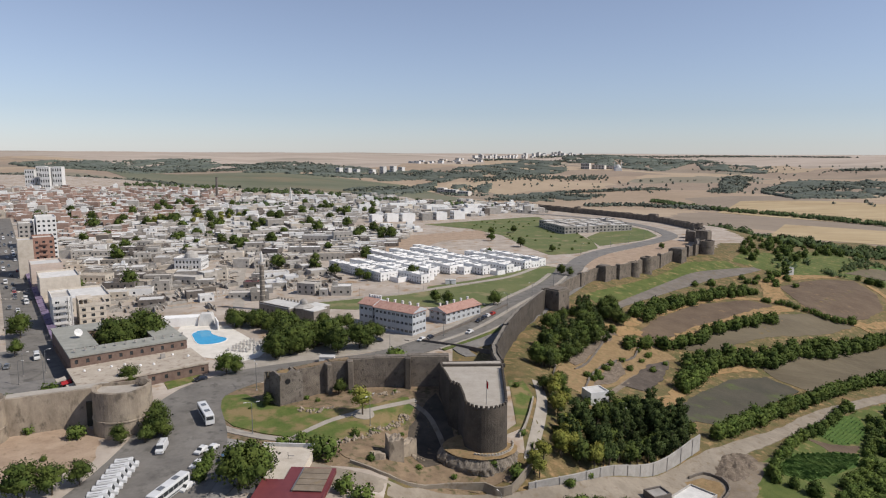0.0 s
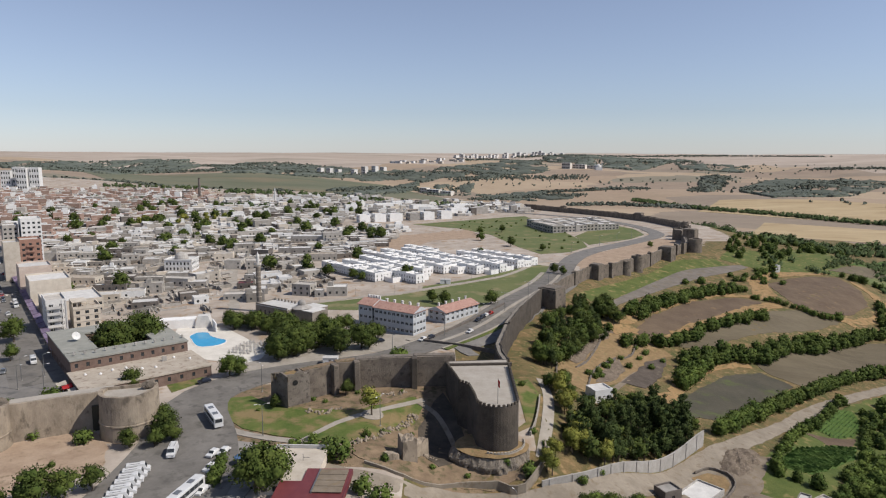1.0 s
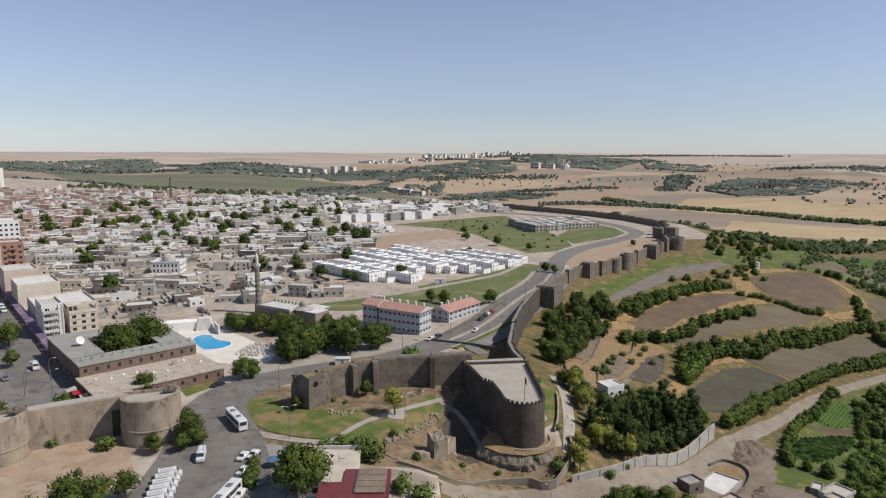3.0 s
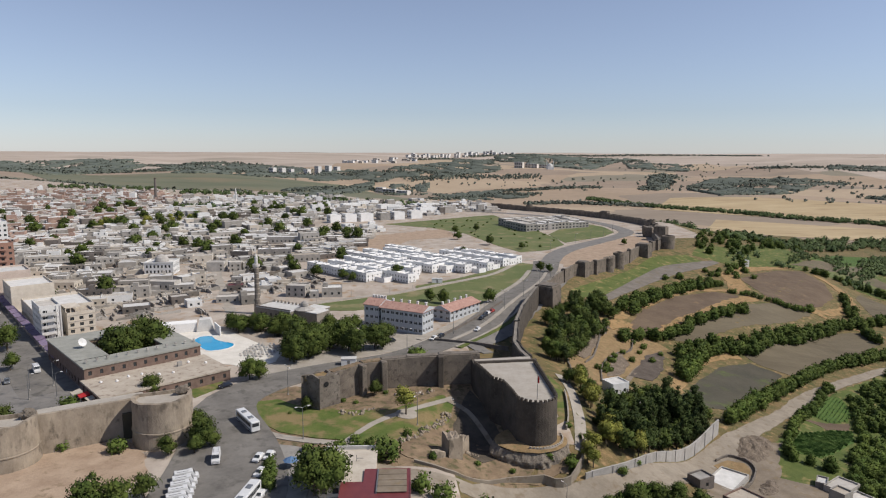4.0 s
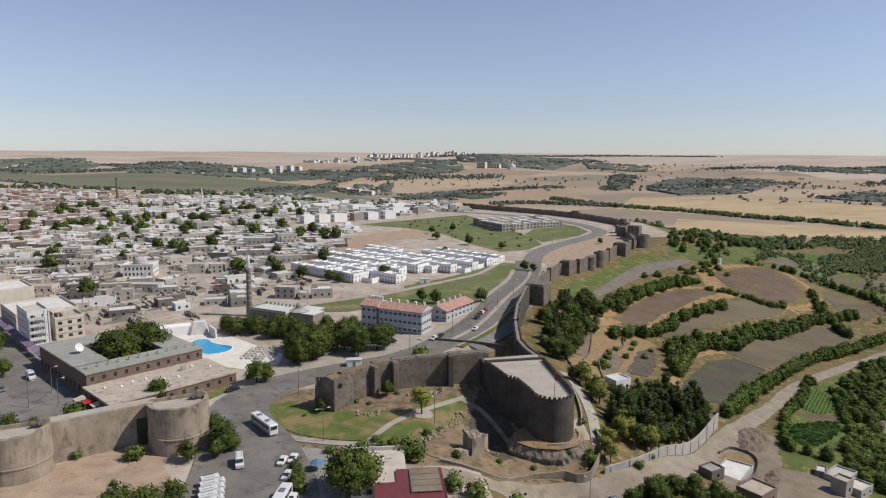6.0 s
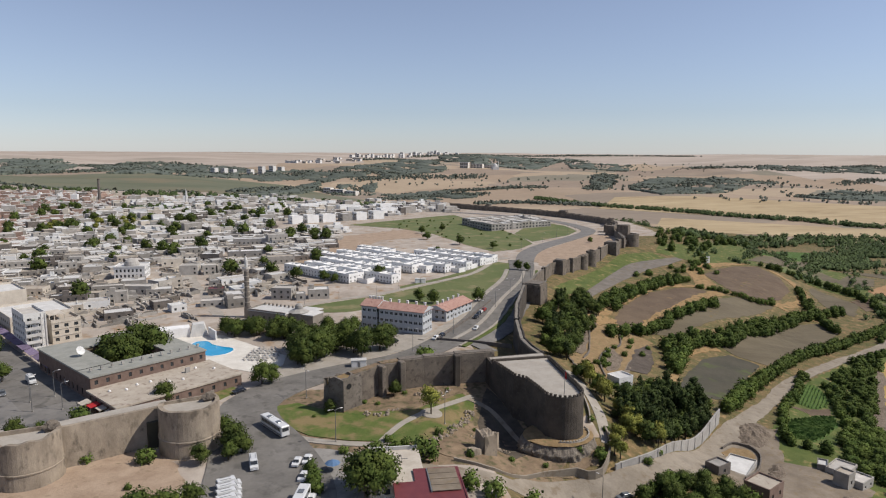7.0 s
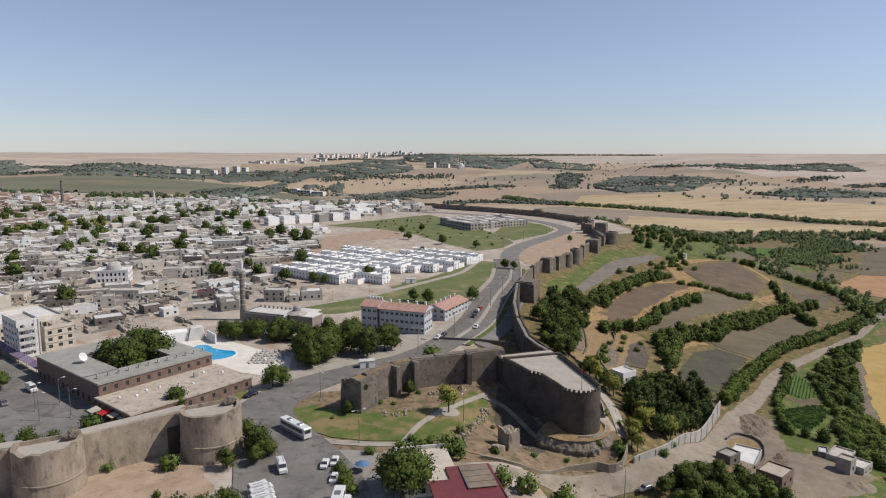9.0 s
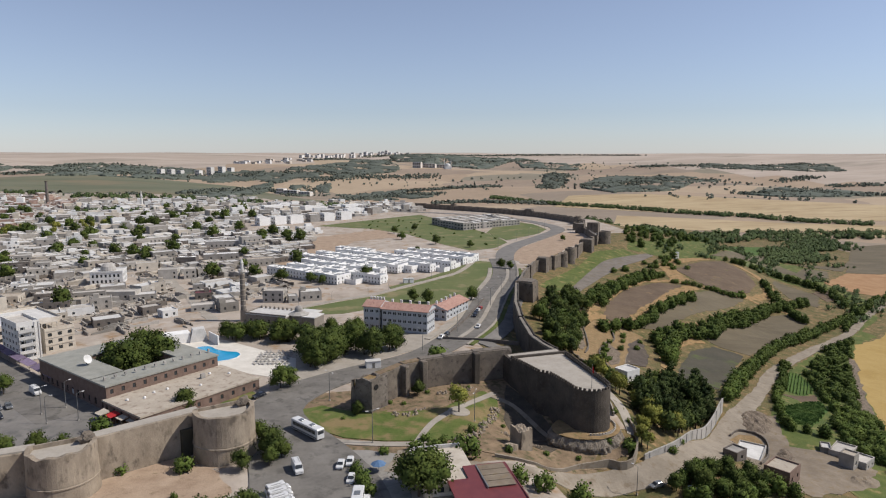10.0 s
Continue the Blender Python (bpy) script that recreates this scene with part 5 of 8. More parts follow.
# ---- white courtyard houses ----
def white_houses():
    g = "white courtyard houses"
    u, v = Vector((0.75, 0.66)), Vector((-0.66, 0.75))
    origin = Vector((-64, 381))
    kinds = {}
    def unit(a, b, w, d, h, front, right):
        p = origin + u * a * 0.94 + v * b
        key = (w, d, h, front, right)
        if key in kinds:
            copy_thing(kinds[key], pose(p.x, p.y, gz(p.x, p.y) - 0.3, 0, 0, 41.3))
            return
        kinds[key] = flat_house(p.x, p.y, w, d, h, 41.3, HOUSE_WHITE, COURT_ROOF, "white two-storey house with a dark basalt base" if front or right else "white flat-roofed courtyard house", g,
                                (0, 3), 2 if h > 4 else 1, "courtyard_house", bay=2.4, win=(0.85, 1.15), parapet=0.7, plinth=BLOCK if h > 4 else None, extras=False, fill=not front)
        if 4 < h < 5:
            part("yard_wall", boxed((-w / 2 + 0.3, w / 2 - 0.3, 0.9, 1.15, h + 0.3, h + 1.1), (0.3, 0.55, -d / 2 + 0.3, 0.9, h + 0.3, h + 0.9)), HOUSE_WHITE, kinds[key])
    walls = {}
    def court(a, b, w, d):
        p = origin + u * a * 0.94 + v * b
        at = pose(p.x, p.y, gz(p.x, p.y) - 0.3, 0, 0, 41.3)
        if d in walls:
            copy_thing(walls[d], at)
            return
        t = walls[d] = thing("courtyard", "small open courtyard between white walls", "courtyard", p.x, p.y, gz(p.x, p.y) - 0.3, 41.3, "courtyards of the white houses")
        for x0, x1, y0, y1, h in ((-w / 2, w / 2, -d / 2, -d / 2 + 0.25, 3.3), (-w / 2, -w / 2 + 0.25, -d / 2 + 0.25, d / 2, 3.0), (-w / 2 + 0.25, w / 2, d / 2 - 0.25, d / 2, 3.3), (w * 0.1, w * 0.1 + 0.25, -d / 2 + 0.25, d * 0.1, 2.9)):
            part("wall", boxed((x0, x1, y0, y1, 0, h)), HOUSE_WHITE, t)
        part("paving", boxed((-w / 2 + 0.25, w / 2, -d / 2 + 0.25, d / 2 - 0.25, 0.2, 0.42)), PAVING, t)
    # strips of houses running back from the street: across, first, last, width
    for a, first, last, wide in ((3.5, -9, 48, 7), (11, -17, 47, 6), (19, -29, 46, 7), (27.5, -23, 44, 6), (36, -16, 46, 7), (44, -9, 44, 6), (52, 9, 68, 7), (54, -16, 3, 7), (61.5, -22, 3, 6), (69, -31, 3, 7), (76.5, -37, 3, 6),
                                 (60.5, 12, 66, 6), (69, 9, 66, 7), (77.5, 12, 60, 6), (86, -36, 64, 7), (95, -34, 30, 6), (96, 40, 66, 7), (107, -33, 24, 7), (114.5, -33, -26, 6), (122, -33, 24, 7)):
        b = first
        k = 0
        while b < last:
            d = (8.4, 8.4, 7.2, 9.6)[(k * 7 + int(a)) % 4]
            low = wide == 6
            if low and (k * 5 + int(a)) % 7 in (1, 4, 6):
                court(a, b + d / 2, wide + 0.8, d)
            else:
                unit(a, b + d / 2, wide + (1.3 if low else -0.6), d, (3.9, 4.5, 3.6)[k % 3] if low else (4.9, 5.2, 4.7)[k % 3], k == 0, a in (44, 86, 122))
            b += d + 0.02
            k += 1


white_houses()


# ---- the old town ----
STREET = [(-152, 205), (-200, 270), (-295, 400), (-410, 561), (-520, 715)]
KEEP_OUT = [[(-72, 376), (-41, 352), (64, 433), (20, 494), (-10, 560), (-40, 510), (-122, 434)],
            [(-118, 690), (-104, 726), (-60, 742), (-60, 640), (30, 560), (110, 520), (190, 600), (190, 740), (60, 850), (-30, 720)],
            [(-128, 645), (30, 645), (30, 775), (-10, 775), (-128, 735)],
            [(-170, 195), (-90, 200), (-70, 330), (-110, 345), (-150, 300), (-215, 330), (-190, 250)],
            [(-202, 396), (-168, 396), (-168, 428), (-202, 428)],
            [(-116, 296), (-98, 296), (-98, 312), (-116, 312)],
            [(-118, 300), (-126, 345), (-137, 380), (-142, 420), (-160, 460), (-172, 458), (-156, 418), (-148, 380), (-138, 345), (-128, 304)]]


LANDMARKS = [(-128.4, 486.2, 23.9, 9, 4.3, 6, CONCRETE, WHITE, "long grey shed with a white roof and open front"), (-141.8, 419.8, 7.1, 9, 5.6, 6, BLOCK, ROOF_GREY, "grey block house with a flat roof beside rubble"),
             (-134.4, 421.6, 7.5, 8, 5.0, 16, BLOCK, ROOF_GREY, "grey block house with a flat roof beside rubble"), (-153.8, 421.0, 10.8, 10, 5.6, -1, BLOCK, ROOF_GREY, "long windowless grey block house"),
             (-148.8, 469.0, 12.7, 9, 5.4, -7, STONE, WHITE, "dark stone house with a whitewashed roof"), (-167.4, 488.7, 14.8, 10, 6.8, 24, BLOCK, ROOF_PALE, "tall grey block house with a pale roof"),
             (-101.4, 454.0, 17.9, 9, 4.8, 10, BLOCK, ROOF_BEIGE, "gutted grey house with a broken tan roof"), (-92.6, 341.5, 10.5, 8, 5.8, -15, BLOCK, ROOF_GREY, "two-storey grey block house beside the path"),
             (-84.0, 338.0, 4.6, 6, 3.2, 6, CONCRETE, ROOF_PALE, "low concrete annex with a pale roof"), (-75.0, 341.4, 10.6, 9, 4.6, 4, BLOCK, ROOF_PALE, "long grey block house with a pale roof"),
             (-128.6, 358.3, 8.7, 7, 3.0, 7, STONE, MAROON, "small dark shed with a maroon sheet roof"), (-115.0, 327.0, 8.8, 8, 4.2, 20, BLOCK, ROOF_GREY, "grey block house beside the minaret"),
             (-126.5, 331.4, 10.7, 7, 2.6, 7, CONCRETE, ROOF_GREY, "low grey yard building beside the track"), (-172.0, 456.0, 12.7, 9, 4.5, 11, BEIGE, ROOF_GREY, "beige rendered house with a flat grey roof"),
             (-133.5, 383.9, 5.9, 5, 2.5, 1, CONCRETE, ROOF_PALE, "small concrete hut with a pale roof"), (-130.7, 547.4, 27.0, 9, 5.4, 0, CONCRETE, WHITE, "long pale house with a white roof"),
             (-188.4, 592.3, 32.2, 9, 4.4, 30, CONCRETE, ROOF_PALE, "long low grey house with a pale roof"), (-150.4, 583.2, 12.0, 8, 4.3, -3, BLOCK, ROOF_GREY, "grey block house with a flat roof")]


def by_landmark(x, y):
    return any(math.hypot(x - q[0], y - q[1]) < 5 + q[2] * 0.55 for q in LANDMARKS)


def street_gap(x, y):
    best = 1e9
    for (ax, ay), (bx, by) in zip(STREET, STREET[1:]):
        k = min(1, max(0, ((x - ax) * (bx - ax) + (y - ay) * (by - ay)) / ((bx - ax) ** 2 + (by - ay) ** 2)))
        best = min(best, math.hypot(x - ax - k * (bx - ax), y - ay - k * (by - ay)))
    return best


def town():
    spots = []
    turn = radians(36)
    c, s = math.cos(turn), math.sin(turn)
    for i in range(-90, 110):
        for j in range(-20, 130):
            a, b = i * 11.2 + rng.uniform(-2.5, 2.5), j * 10.6 + rng.uniform(-2.5, 2.5)
            x, y = -120 + a * c - b * s, 330 + a * s + b * c
            if y < 300 or y > (1235 if x < -430 else 1090 if x < -120 else 960) or edge_gap(x, y) > -22 or x > 40 + (60 if y > 720 else 0):
                continue
            if x < -0.62 * y - 260 or x > -100 + 0.16 * (y - 330) and y < 640:
                continue
            near = street_gap(x, y)
            if near < 34 and y < 560 or near < 16 or any(inside(x, y, k) for k in KEEP_OUT):
                continue
            if by_landmark(x, y):
                continue
            open_ground = noise.noise(Vector((x / 55, y / 55, 2.0)))
            clear = y < 440 and x > -230
            if rng.random() < (0.74 if clear else 0.1 + max(0, open_ground) * 0.35):
                continue
            spots.append((math.hypot(x + 50, y), x, y, clear))
    spots.sort()
    labels = {BLOCK: "grey block house with a flat concrete roof", BEIGE: "beige rendered house with a flat roof", WHITE: "whitewashed flat-roofed house in the old town", STONE: "dark basalt stone house with a flat roof", CONCRETE: "bare concrete house with a flat roof", REDDISH: "reddish rendered house with a flat roof"}
    rest_v, rest_f, rest_m = [], [], []
    for n, (d, x, y, clear) in enumerate(spots):
        w, l = rng.uniform(7, 17), rng.uniform(6, 11)
        far = smooth(450, 900, d)
        h = rng.choice((2.5, 2.7, 2.9, 3.1, 3.1, 5.4)) if rng.random() > 0.15 * far else rng.choice((6.2, 8.8))
        if x < -420 and rng.random() < 0.5:
            h += 3.2
        wall = rng.choices((BLOCK, BEIGE, WHITE, STONE, CONCRETE), (5 - 2 * far, 2.0, 1.8 + 2.4 * far, 2.6 - 1.2 * far, 3.0))[0]
        if x < -260 - 0.1 * y and y > 520 and rng.random() < 0.6:
            wall = REDDISH
        roof = rng.choices((ROOF_GREY, ROOF_PALE, ROOF_BEIGE), (4, 5 + 3 * far, 1.5))[0]
        angle = (30 if noise.noise(Vector((x / 120, y / 120, 5))) > 0 else 14) + rng.uniform(-6, 6) + rng.choice((0, 0, 0, 90))
        if n < 295:
            flat_house(x, y, w, l, h, angle, wall, roof, labels[wall], "houses of the old town", (0, 1, 2, 3)[:3] if rng.random() < 0.5 else (0, 3), 2 if h > 5 else 1, fill=n > 110)
        else:
            ca, sa = math.cos(radians(angle)), math.sin(radians(angle))
            z = gz(x, y)
            def solid(w, l, z0, z1, kind, dx=0, dy=0):
                k = len(rest_v)
                for zz in (z0, z1):
                    for a, b in ((-w / 2, -l / 2), (w / 2, -l / 2), (w / 2, l / 2), (-w / 2, l / 2)):
                        rest_v.append((x + (a + dx) * ca - (b + dy) * sa, y + (a + dx) * sa + (b + dy) * ca, zz))
                for q in ((4, 5, 6, 7), (0, 1, 5, 4), (1, 2, 6, 5), (2, 3, 7, 6), (3, 0, 4, 7)):
                    rest_f.append(tuple(k + e for e in q))
                    rest_m.append(kind)
            kinds = {BLOCK: 0, BEIGE: 1, WHITE: 2, STONE: 3, CONCRETE: 4, REDDISH: 9}
            if rng.random() < 0.5:
                solid(rng.uniform(4, 9), 0.3, z - 0.3, z + rng.uniform(1.4, 2.3), rng.choice((0, 0, 3, 4)), w * 0.4, l * 0.62)
                solid(0.3, rng.uniform(4, 8), z - 0.3, z + rng.uniform(1.4, 2.3), rng.choice((0, 0, 3, 4)), -w * 0.6, l * 0.3)
            solid(w, l, z - 0.5, z + h, kinds[wall])
            if rng.random() < 0.6:
                wing, low = rng.uniform(3, 6), h * rng.uniform(0.55, 0.9) if h < 4 else 3.0
                side = rng.choice((-1, 1))
                solid(wing, l * rng.uniform(0.5, 1.1), z - 0.5, z + low, kinds[wall] if rng.random() < 0.6 else rng.choice((0, 1, 2, 4)), side * (w / 2 + wing / 2), rng.uniform(-1.5, 1.5))
                solid(wing - 0.5, l * 0.45, z + low - 0.1, z + low + 0.1, rng.choice((5, 6, 6, 7)), side * (w / 2 + wing / 2))
            if rng.random() < 0.35:
                solid(w * rng.uniform(0.3, 0.7), rng.uniform(1.5, 3), z + h * 0.62, z + h * 0.62 + 0.15, rng.choice((5, 6, 6)), 0, -l / 2 - 1)
            solid(w - 0.8, l - 0.8, z + h - 0.1, z + h + 0.12, 5 if roof is ROOF_GREY else 6 if roof is ROOF_PALE else 7)
            if rng.random() < 0.22:
                solid(w * 0.4, l * 0.4, z + h, z + h + 2.4, kinds[wall], w * 0.2, -l * 0.15)
            if d < 680:
                for k in range(rng.randrange(2, 5)):
                    solid(1.1, 0.1, z + 1.2 + 3 * (k % 2) * (h > 5), z + 2.5 + 3 * (k % 2) * (h > 5), 8, -w / 3 + w * 0.22 * k, -l / 2 - 0.02)
                    solid(0.1, 1.1, z + 1.2, z + 2.5, 8, w / 2 + 0.02, -l / 3 + l * 0.2 * k)
    me = mesh_of("far_houses", rest_v, rest_f, BLOCK)
    for m in (BEIGE, WHITE, STONE, CONCRETE, ROOF_GREY, ROOF_PALE, ROOF_BEIGE, GLASS, REDDISH):
        me.materials.append(m)
    me.polygons.foreach_set("material_index", rest_m)
    tagged(new("far_houses", me), "crowded grey and white flat-roofed houses of the old town", "houses", kind="stuff")
    # rubble over the cleared quarter
    verts, faces = [], []
    n = 0
    while n < 3600:
        x, y = rng.uniform(-250, -60), rng.uniform(320, 480)
        if x > -96 + 0.16 * (y - 330) or any(inside(x, y, k) for k in KEEP_OUT) or noise.noise(Vector((x / 14, y / 14, 7))) < -0.08:
            continue
        n += 1
        s, z, a = rng.uniform(0.2, 0.8) ** 1.0, gz(x, y), rng.uniform(0, 3.1)
        k = len(verts)
        ca, sa = math.cos(a) * s, math.sin(a) * s
        for zz, f in ((-0.1, 1.2), (s * rng.uniform(0.3, 0.9), 0.7)):
            verts += [(x + f * (u * ca - v * sa) * rng.uniform(0.7, 1.2), y + f * (u * sa + v * ca), z + zz) for u, v in ((-1, -0.6), (1, -0.6), (1, 0.6), (-1, 0.6))]
        faces += [(k + 4, k + 5, k + 6, k + 7), (k, k + 1, k + 5, k + 4), (k + 1, k + 2, k + 6, k + 5), (k + 2, k + 3, k + 7, k + 6), (k + 3, k, k + 4, k + 7)]
    tagged(new("rubble_field", mesh_of("rubble_field", verts, faces, ROOF_GREY)), "scattered grey rubble on cleared ground", "rubble", kind="stuff")
    # larger standing houses of the cleared quarter
    for x, y, w, l, h, angle, wall, roof, label in ((-193.5, 356, 20, 9, 3.6, -9, BLOCK, ROOF_BEIGE, "long grey block house with a flat tan roof"), (-186, 366, 12, 8, 3.0, -6, CONCRETE, ROOF_BEIGE, "low grey house with a tan roof"),
                                                    (-174, 367, 26, 8, 4.2, -10, BLOCK, ROOF_GREY, "long grey walled house with stepped roofs"), (-160, 378, 12, 9, 4.8, 50, BLOCK, ROOF_PALE, "grey block house with a pale roof"),
                                                    (-150, 330, 9, 7, 3.4, 30, STONE, ROOF_GREY, "dark stone house beside the dirt track"), (-141, 322, 7, 6, 3.0, 30, WHITE, ROOF_PALE, "small whitewashed house beside the track"),
                                                    *LANDMARKS, (-210, 332, 12, 9, 3.2, 34, WHITE, ROOF_PALE, "small whitewashed house beside the street"), (-232, 372, 30, 10, 3.4, 0, BEIGE, ROOF_BEIGE, "long beige shed with a tan roof")):
        flat_house(x, y, w, l, h, angle, wall, roof, label, "houses of the old town", (0, 1, 3), 2 if h > 5.4 else 1)
    # broken walls over the cleared quarter
    verts, faces, kinds = [], [], []
    n = 0
    while n < 620:
        x, y = rng.uniform(-260, -62), rng.uniform(296, 500)
        if x > (-92 if y > 330 else -124) + 0.16 * (y - 330) or street_gap(x, y) < 30 or by_landmark(x, y) or any(inside(x, y, k) for k in KEEP_OUT[:3] + KEEP_OUT[4:]) or noise.noise(Vector((x / 22, y / 22, 4))) < -0.15:
            continue
        n += 1
        a = radians(36 + rng.gauss(0, 7) + rng.choice((0, 90)))
        long, high, skin = rng.uniform(3, 13), rng.uniform(0.6, 2.6), rng.choice((0, 0, 1, 2, 3, 3))
        ca, sa, z = math.cos(a), math.sin(a), gz(x, y) - 0.2
        k0, steps = len(verts), 5
        for s in range(steps + 1):
            u = (s / steps - 0.5) * long
            top = z + 0.2 + high * max(0.2, 0.75 + 0.5 * noise.noise(Vector((x + s * 0.55, y, 1))) - abs(u) / long * 0.25)
            for v, zz in ((-0.2, z), (-0.2, top), (0.2, top), (0.2, z)):
                verts.append((x + u * ca - v * sa, y + u * sa + v * ca, zz))
        for s in range(steps):
            for e in range(3):
                faces.append((k0 + 4 * s + e, k0 + 4 * s + 4 + e, k0 + 4 * s + 5 + e, k0 + 4 * s + 1 + e))
        faces += [(k0, k0 + 1, k0 + 2, k0 + 3), (k0 + 4 * steps + 3, k0 + 4 * steps + 2, k0 + 4 * steps + 1, k0 + 4 * steps)]
        kinds += [skin] * (3 * steps + 2)
    me = mesh_of("broken_walls", verts, faces, BLOCK)
    for m in (BEIGE, BASALT_LIGHT, ROOF_GREY):
        me.materials.append(m)
    me.polygons.foreach_set("material_index", kinds)
    tagged(new("broken_walls", me), "ragged remains of grey and beige house walls", "ruins", kind="stuff")
    # ruined houses in the cleared quarter
    n = 0
    while n < 60:
        x, y = rng.uniform(-240, -70), rng.uniform(345, 470)
        if x > -100 + 0.16 * (y - 330) or street_gap(x, y) < 30 or by_landmark(x, y) or any(inside(x, y, k) for k in KEEP_OUT):
            continue
        n += 1
        t = thing("ruined_house", "roofless ruined house of grey block and rubble", "ruin", x, y, None, 36 + rng.uniform(-20, 20), "ruined houses")
        w, l, h = rng.uniform(5, 11), rng.uniform(4, 9), rng.uniform(1.2, 3.2)
        skin = rng.choice((BLOCK, CONCRETE, BEIGE, BASALT_LIGHT))
        for p, q in (((-w / 2, -l / 2), (w / 2, -l / 2)), ((w / 2, -l / 2), (w / 2, l / 2)), ((w / 2, l / 2), (-w / 2, l / 2)), ((-w / 2, l / 2), (-w / 2, -l / 2))):
            if rng.random() < 0.85:
                bm = bmesh.new()
                block_top(bm, p, q, 0.35, -0.2, h * rng.uniform(0.6, 1.2), 0.8, 9, 0)
                part("broken_wall", bm, skin, t)
        bm = bmesh.new()
        bmesh.ops.create_icosphere(bm, subdivisions=2, radius=1)
        for v in bm.verts:
            v.co = Vector((v.co.x * w * 0.4, v.co.y * l * 0.4, v.co.z * 0.9)) * (1 + 0.5 * noise.noise(v.co * 2 + Vector((x, y, 0))))
        part("rubble", bm, DUST, t)
    print("houses", len(spots))


town()

# ---- lawns, gardens and fields ----
def fields():
    drape("lawn", [(-88, 193), (-83.5, 180), (-76, 172), (-66, 167.5), (-54, 164.5), (-46, 163.5), (-38.5, 168.5), (-33.5, 175), (-28.5, 181), (-26, 190), (-30, 197), (-46, 198), (-58, 188), (-66, 186), (-74, 190), (-80, 195)], LAWN, 0.2, 3,
          "green watered lawn with dry patches before the old wall", "lawn")
    drape("bare_ground", [(-62, 186), (-50, 184), (-38, 190), (-28, 196), (-30, 202), (-46, 200.5), (-58, 192)], BARE, 0.25, 3, "dry earth bank under the old wall", "earth")
    drape("bare_ground", [(-40, 170), (-31, 179), (-27, 190), (-29, 197), (-19, 202), (-16, 190), (-13, 178), (-12, 170), (-4, 166), (3.5, 162), (1, 156.5), (-8, 154.2), (-20, 152.4), (-30, 150.5), (-40, 153), (-47, 160)], BARE, 0.17, 3, "bare reddish earth below the bastion", "earth")
    # Dark sheet kept to the shadow of the bastion, painting it deeper.
    drape("scree", [(-27.5, 180), (-24, 189), (-20, 198), (-17.6, 190), (-15.2, 182), (-13.6, 176), (-14, 169), (-17.5, 162), (-21, 159.5), (-25.5, 165), (-27.5, 172)], SHADOWED_SCREE, 0.26, 2.5, "basalt scree under the bastion, darkened to deepen its shadow", "scree", ragged=0.6)
    ribbon("path", [(-27.5, 191, 1.6), (-22, 186, 1.5), (-18, 178, 1.4), (-16.2, 170, 1.2)], TRACK, 0.4, "pale paved path along the bastion foot", "path", 2)
    ribbon("path", [(-89, 190, 2.6), (-85, 178, 2.6), (-78, 170.5, 2.6), (-66, 165.5, 2.6), (-55, 163, 2.6)], PAVING, 0.2, "pale paved garden path", "path", 3)
    ribbon("path", [(-57.5, 164.5, 1.8), (-55, 168.9, 1.8), (-50.4, 175.6, 2.0), (-46.3, 179.6, 2.2), (-40.5, 184, 2.0), (-34.4, 188.2, 2.0), (-26, 193, 2.2)], PAVING, 0.3, "pale paved garden path", "path", 3)
    drape("path", [(-40.9 + 3.3 * math.cos(radians(a)), 181.8 + 3.3 * math.sin(radians(a))) for a in range(0, 360, 20)], PAVING, 0.33, 2, "round paved seat place under a tree", "path")
    drape("bare_ground", [(-160, 160), (-134, 166), (-118, 172), (-107, 160), (-104, 150), (-112, 138), (-160, 128)], PINK_SOIL, 0.07, 5, "bare reddish earth below the old wall", "earth")
    drape("lawn", [(-110, 204), (-102, 213.5), (-98.5, 208), (-106, 198)], LAWN, 0.12, 3, "small green lawn beside the old inn", "lawn")
    drape("lawn", [(-3, 170), (6, 176), (11, 200), (9, 214), (4, 214), (3.8, 178)], LAWN, 0.12, 3, "narrow green lawn along the bastion", "lawn")
    ribbon("path", [(6, 163, 3), (10, 178, 3.4), (14, 200, 3.4), (14, 216, 3)], PAVING, 0.2, "pale paved path along the bastion", "path", 3)
    drape("park_lawn", [(-84, 319), (-62, 331), (-42, 340), (-15, 362), (14, 386), (34, 416), (46, 436), (55, 428), (48, 400), (36, 376), (14, 340), (-6, 303), (-14, 304), (-20, 312), (-40, 316), (-62, 306), (-84, 308)], PARK, 0.16, 5, "green park lawn beside the road", "lawn")
    drape("park_lawn", [(-30, 362), (-5, 382), (24, 412), (34, 426), (33, 421), (22, 400), (-5, 377), (-30, 356)], PARK, 0.16, 4, "narrow green lawn below the white houses", "lawn")
    drape("park_lawn", [(-48, 686), (10, 730), (62, 770), (84, 782), (92, 700), (100, 640), (104, 560), (100, 522), (80, 494), (56, 483), (44, 520), (28, 600), (0, 650)], PARK, 0.1, 16, "wide green park lawn", "lawn")
    drape("park_lawn", [(104, 534), (150, 572), (172, 604), (176, 650), (160, 700), (130, 640), (104, 590)], PARK, 0.12, 12, "green lawn inside the bend of the road", "lawn")
    drape("bare_ground", [(74, 455), (104, 494), (150, 546), (176, 576), (186, 560), (170, 512), (140, 484), (110, 448), (84, 412), (72, 418)], PINK_SOIL, 0.12, 8, "dry earth between the road and the old wall", "earth")
    drape("bare_ground", [(-100, 480), (-60, 590), (10, 640), (20, 580), (-25, 560), (-60, 470), (-80, 440)], PINK_SOIL, 0.08, 12, "cleared reddish building ground", "earth")
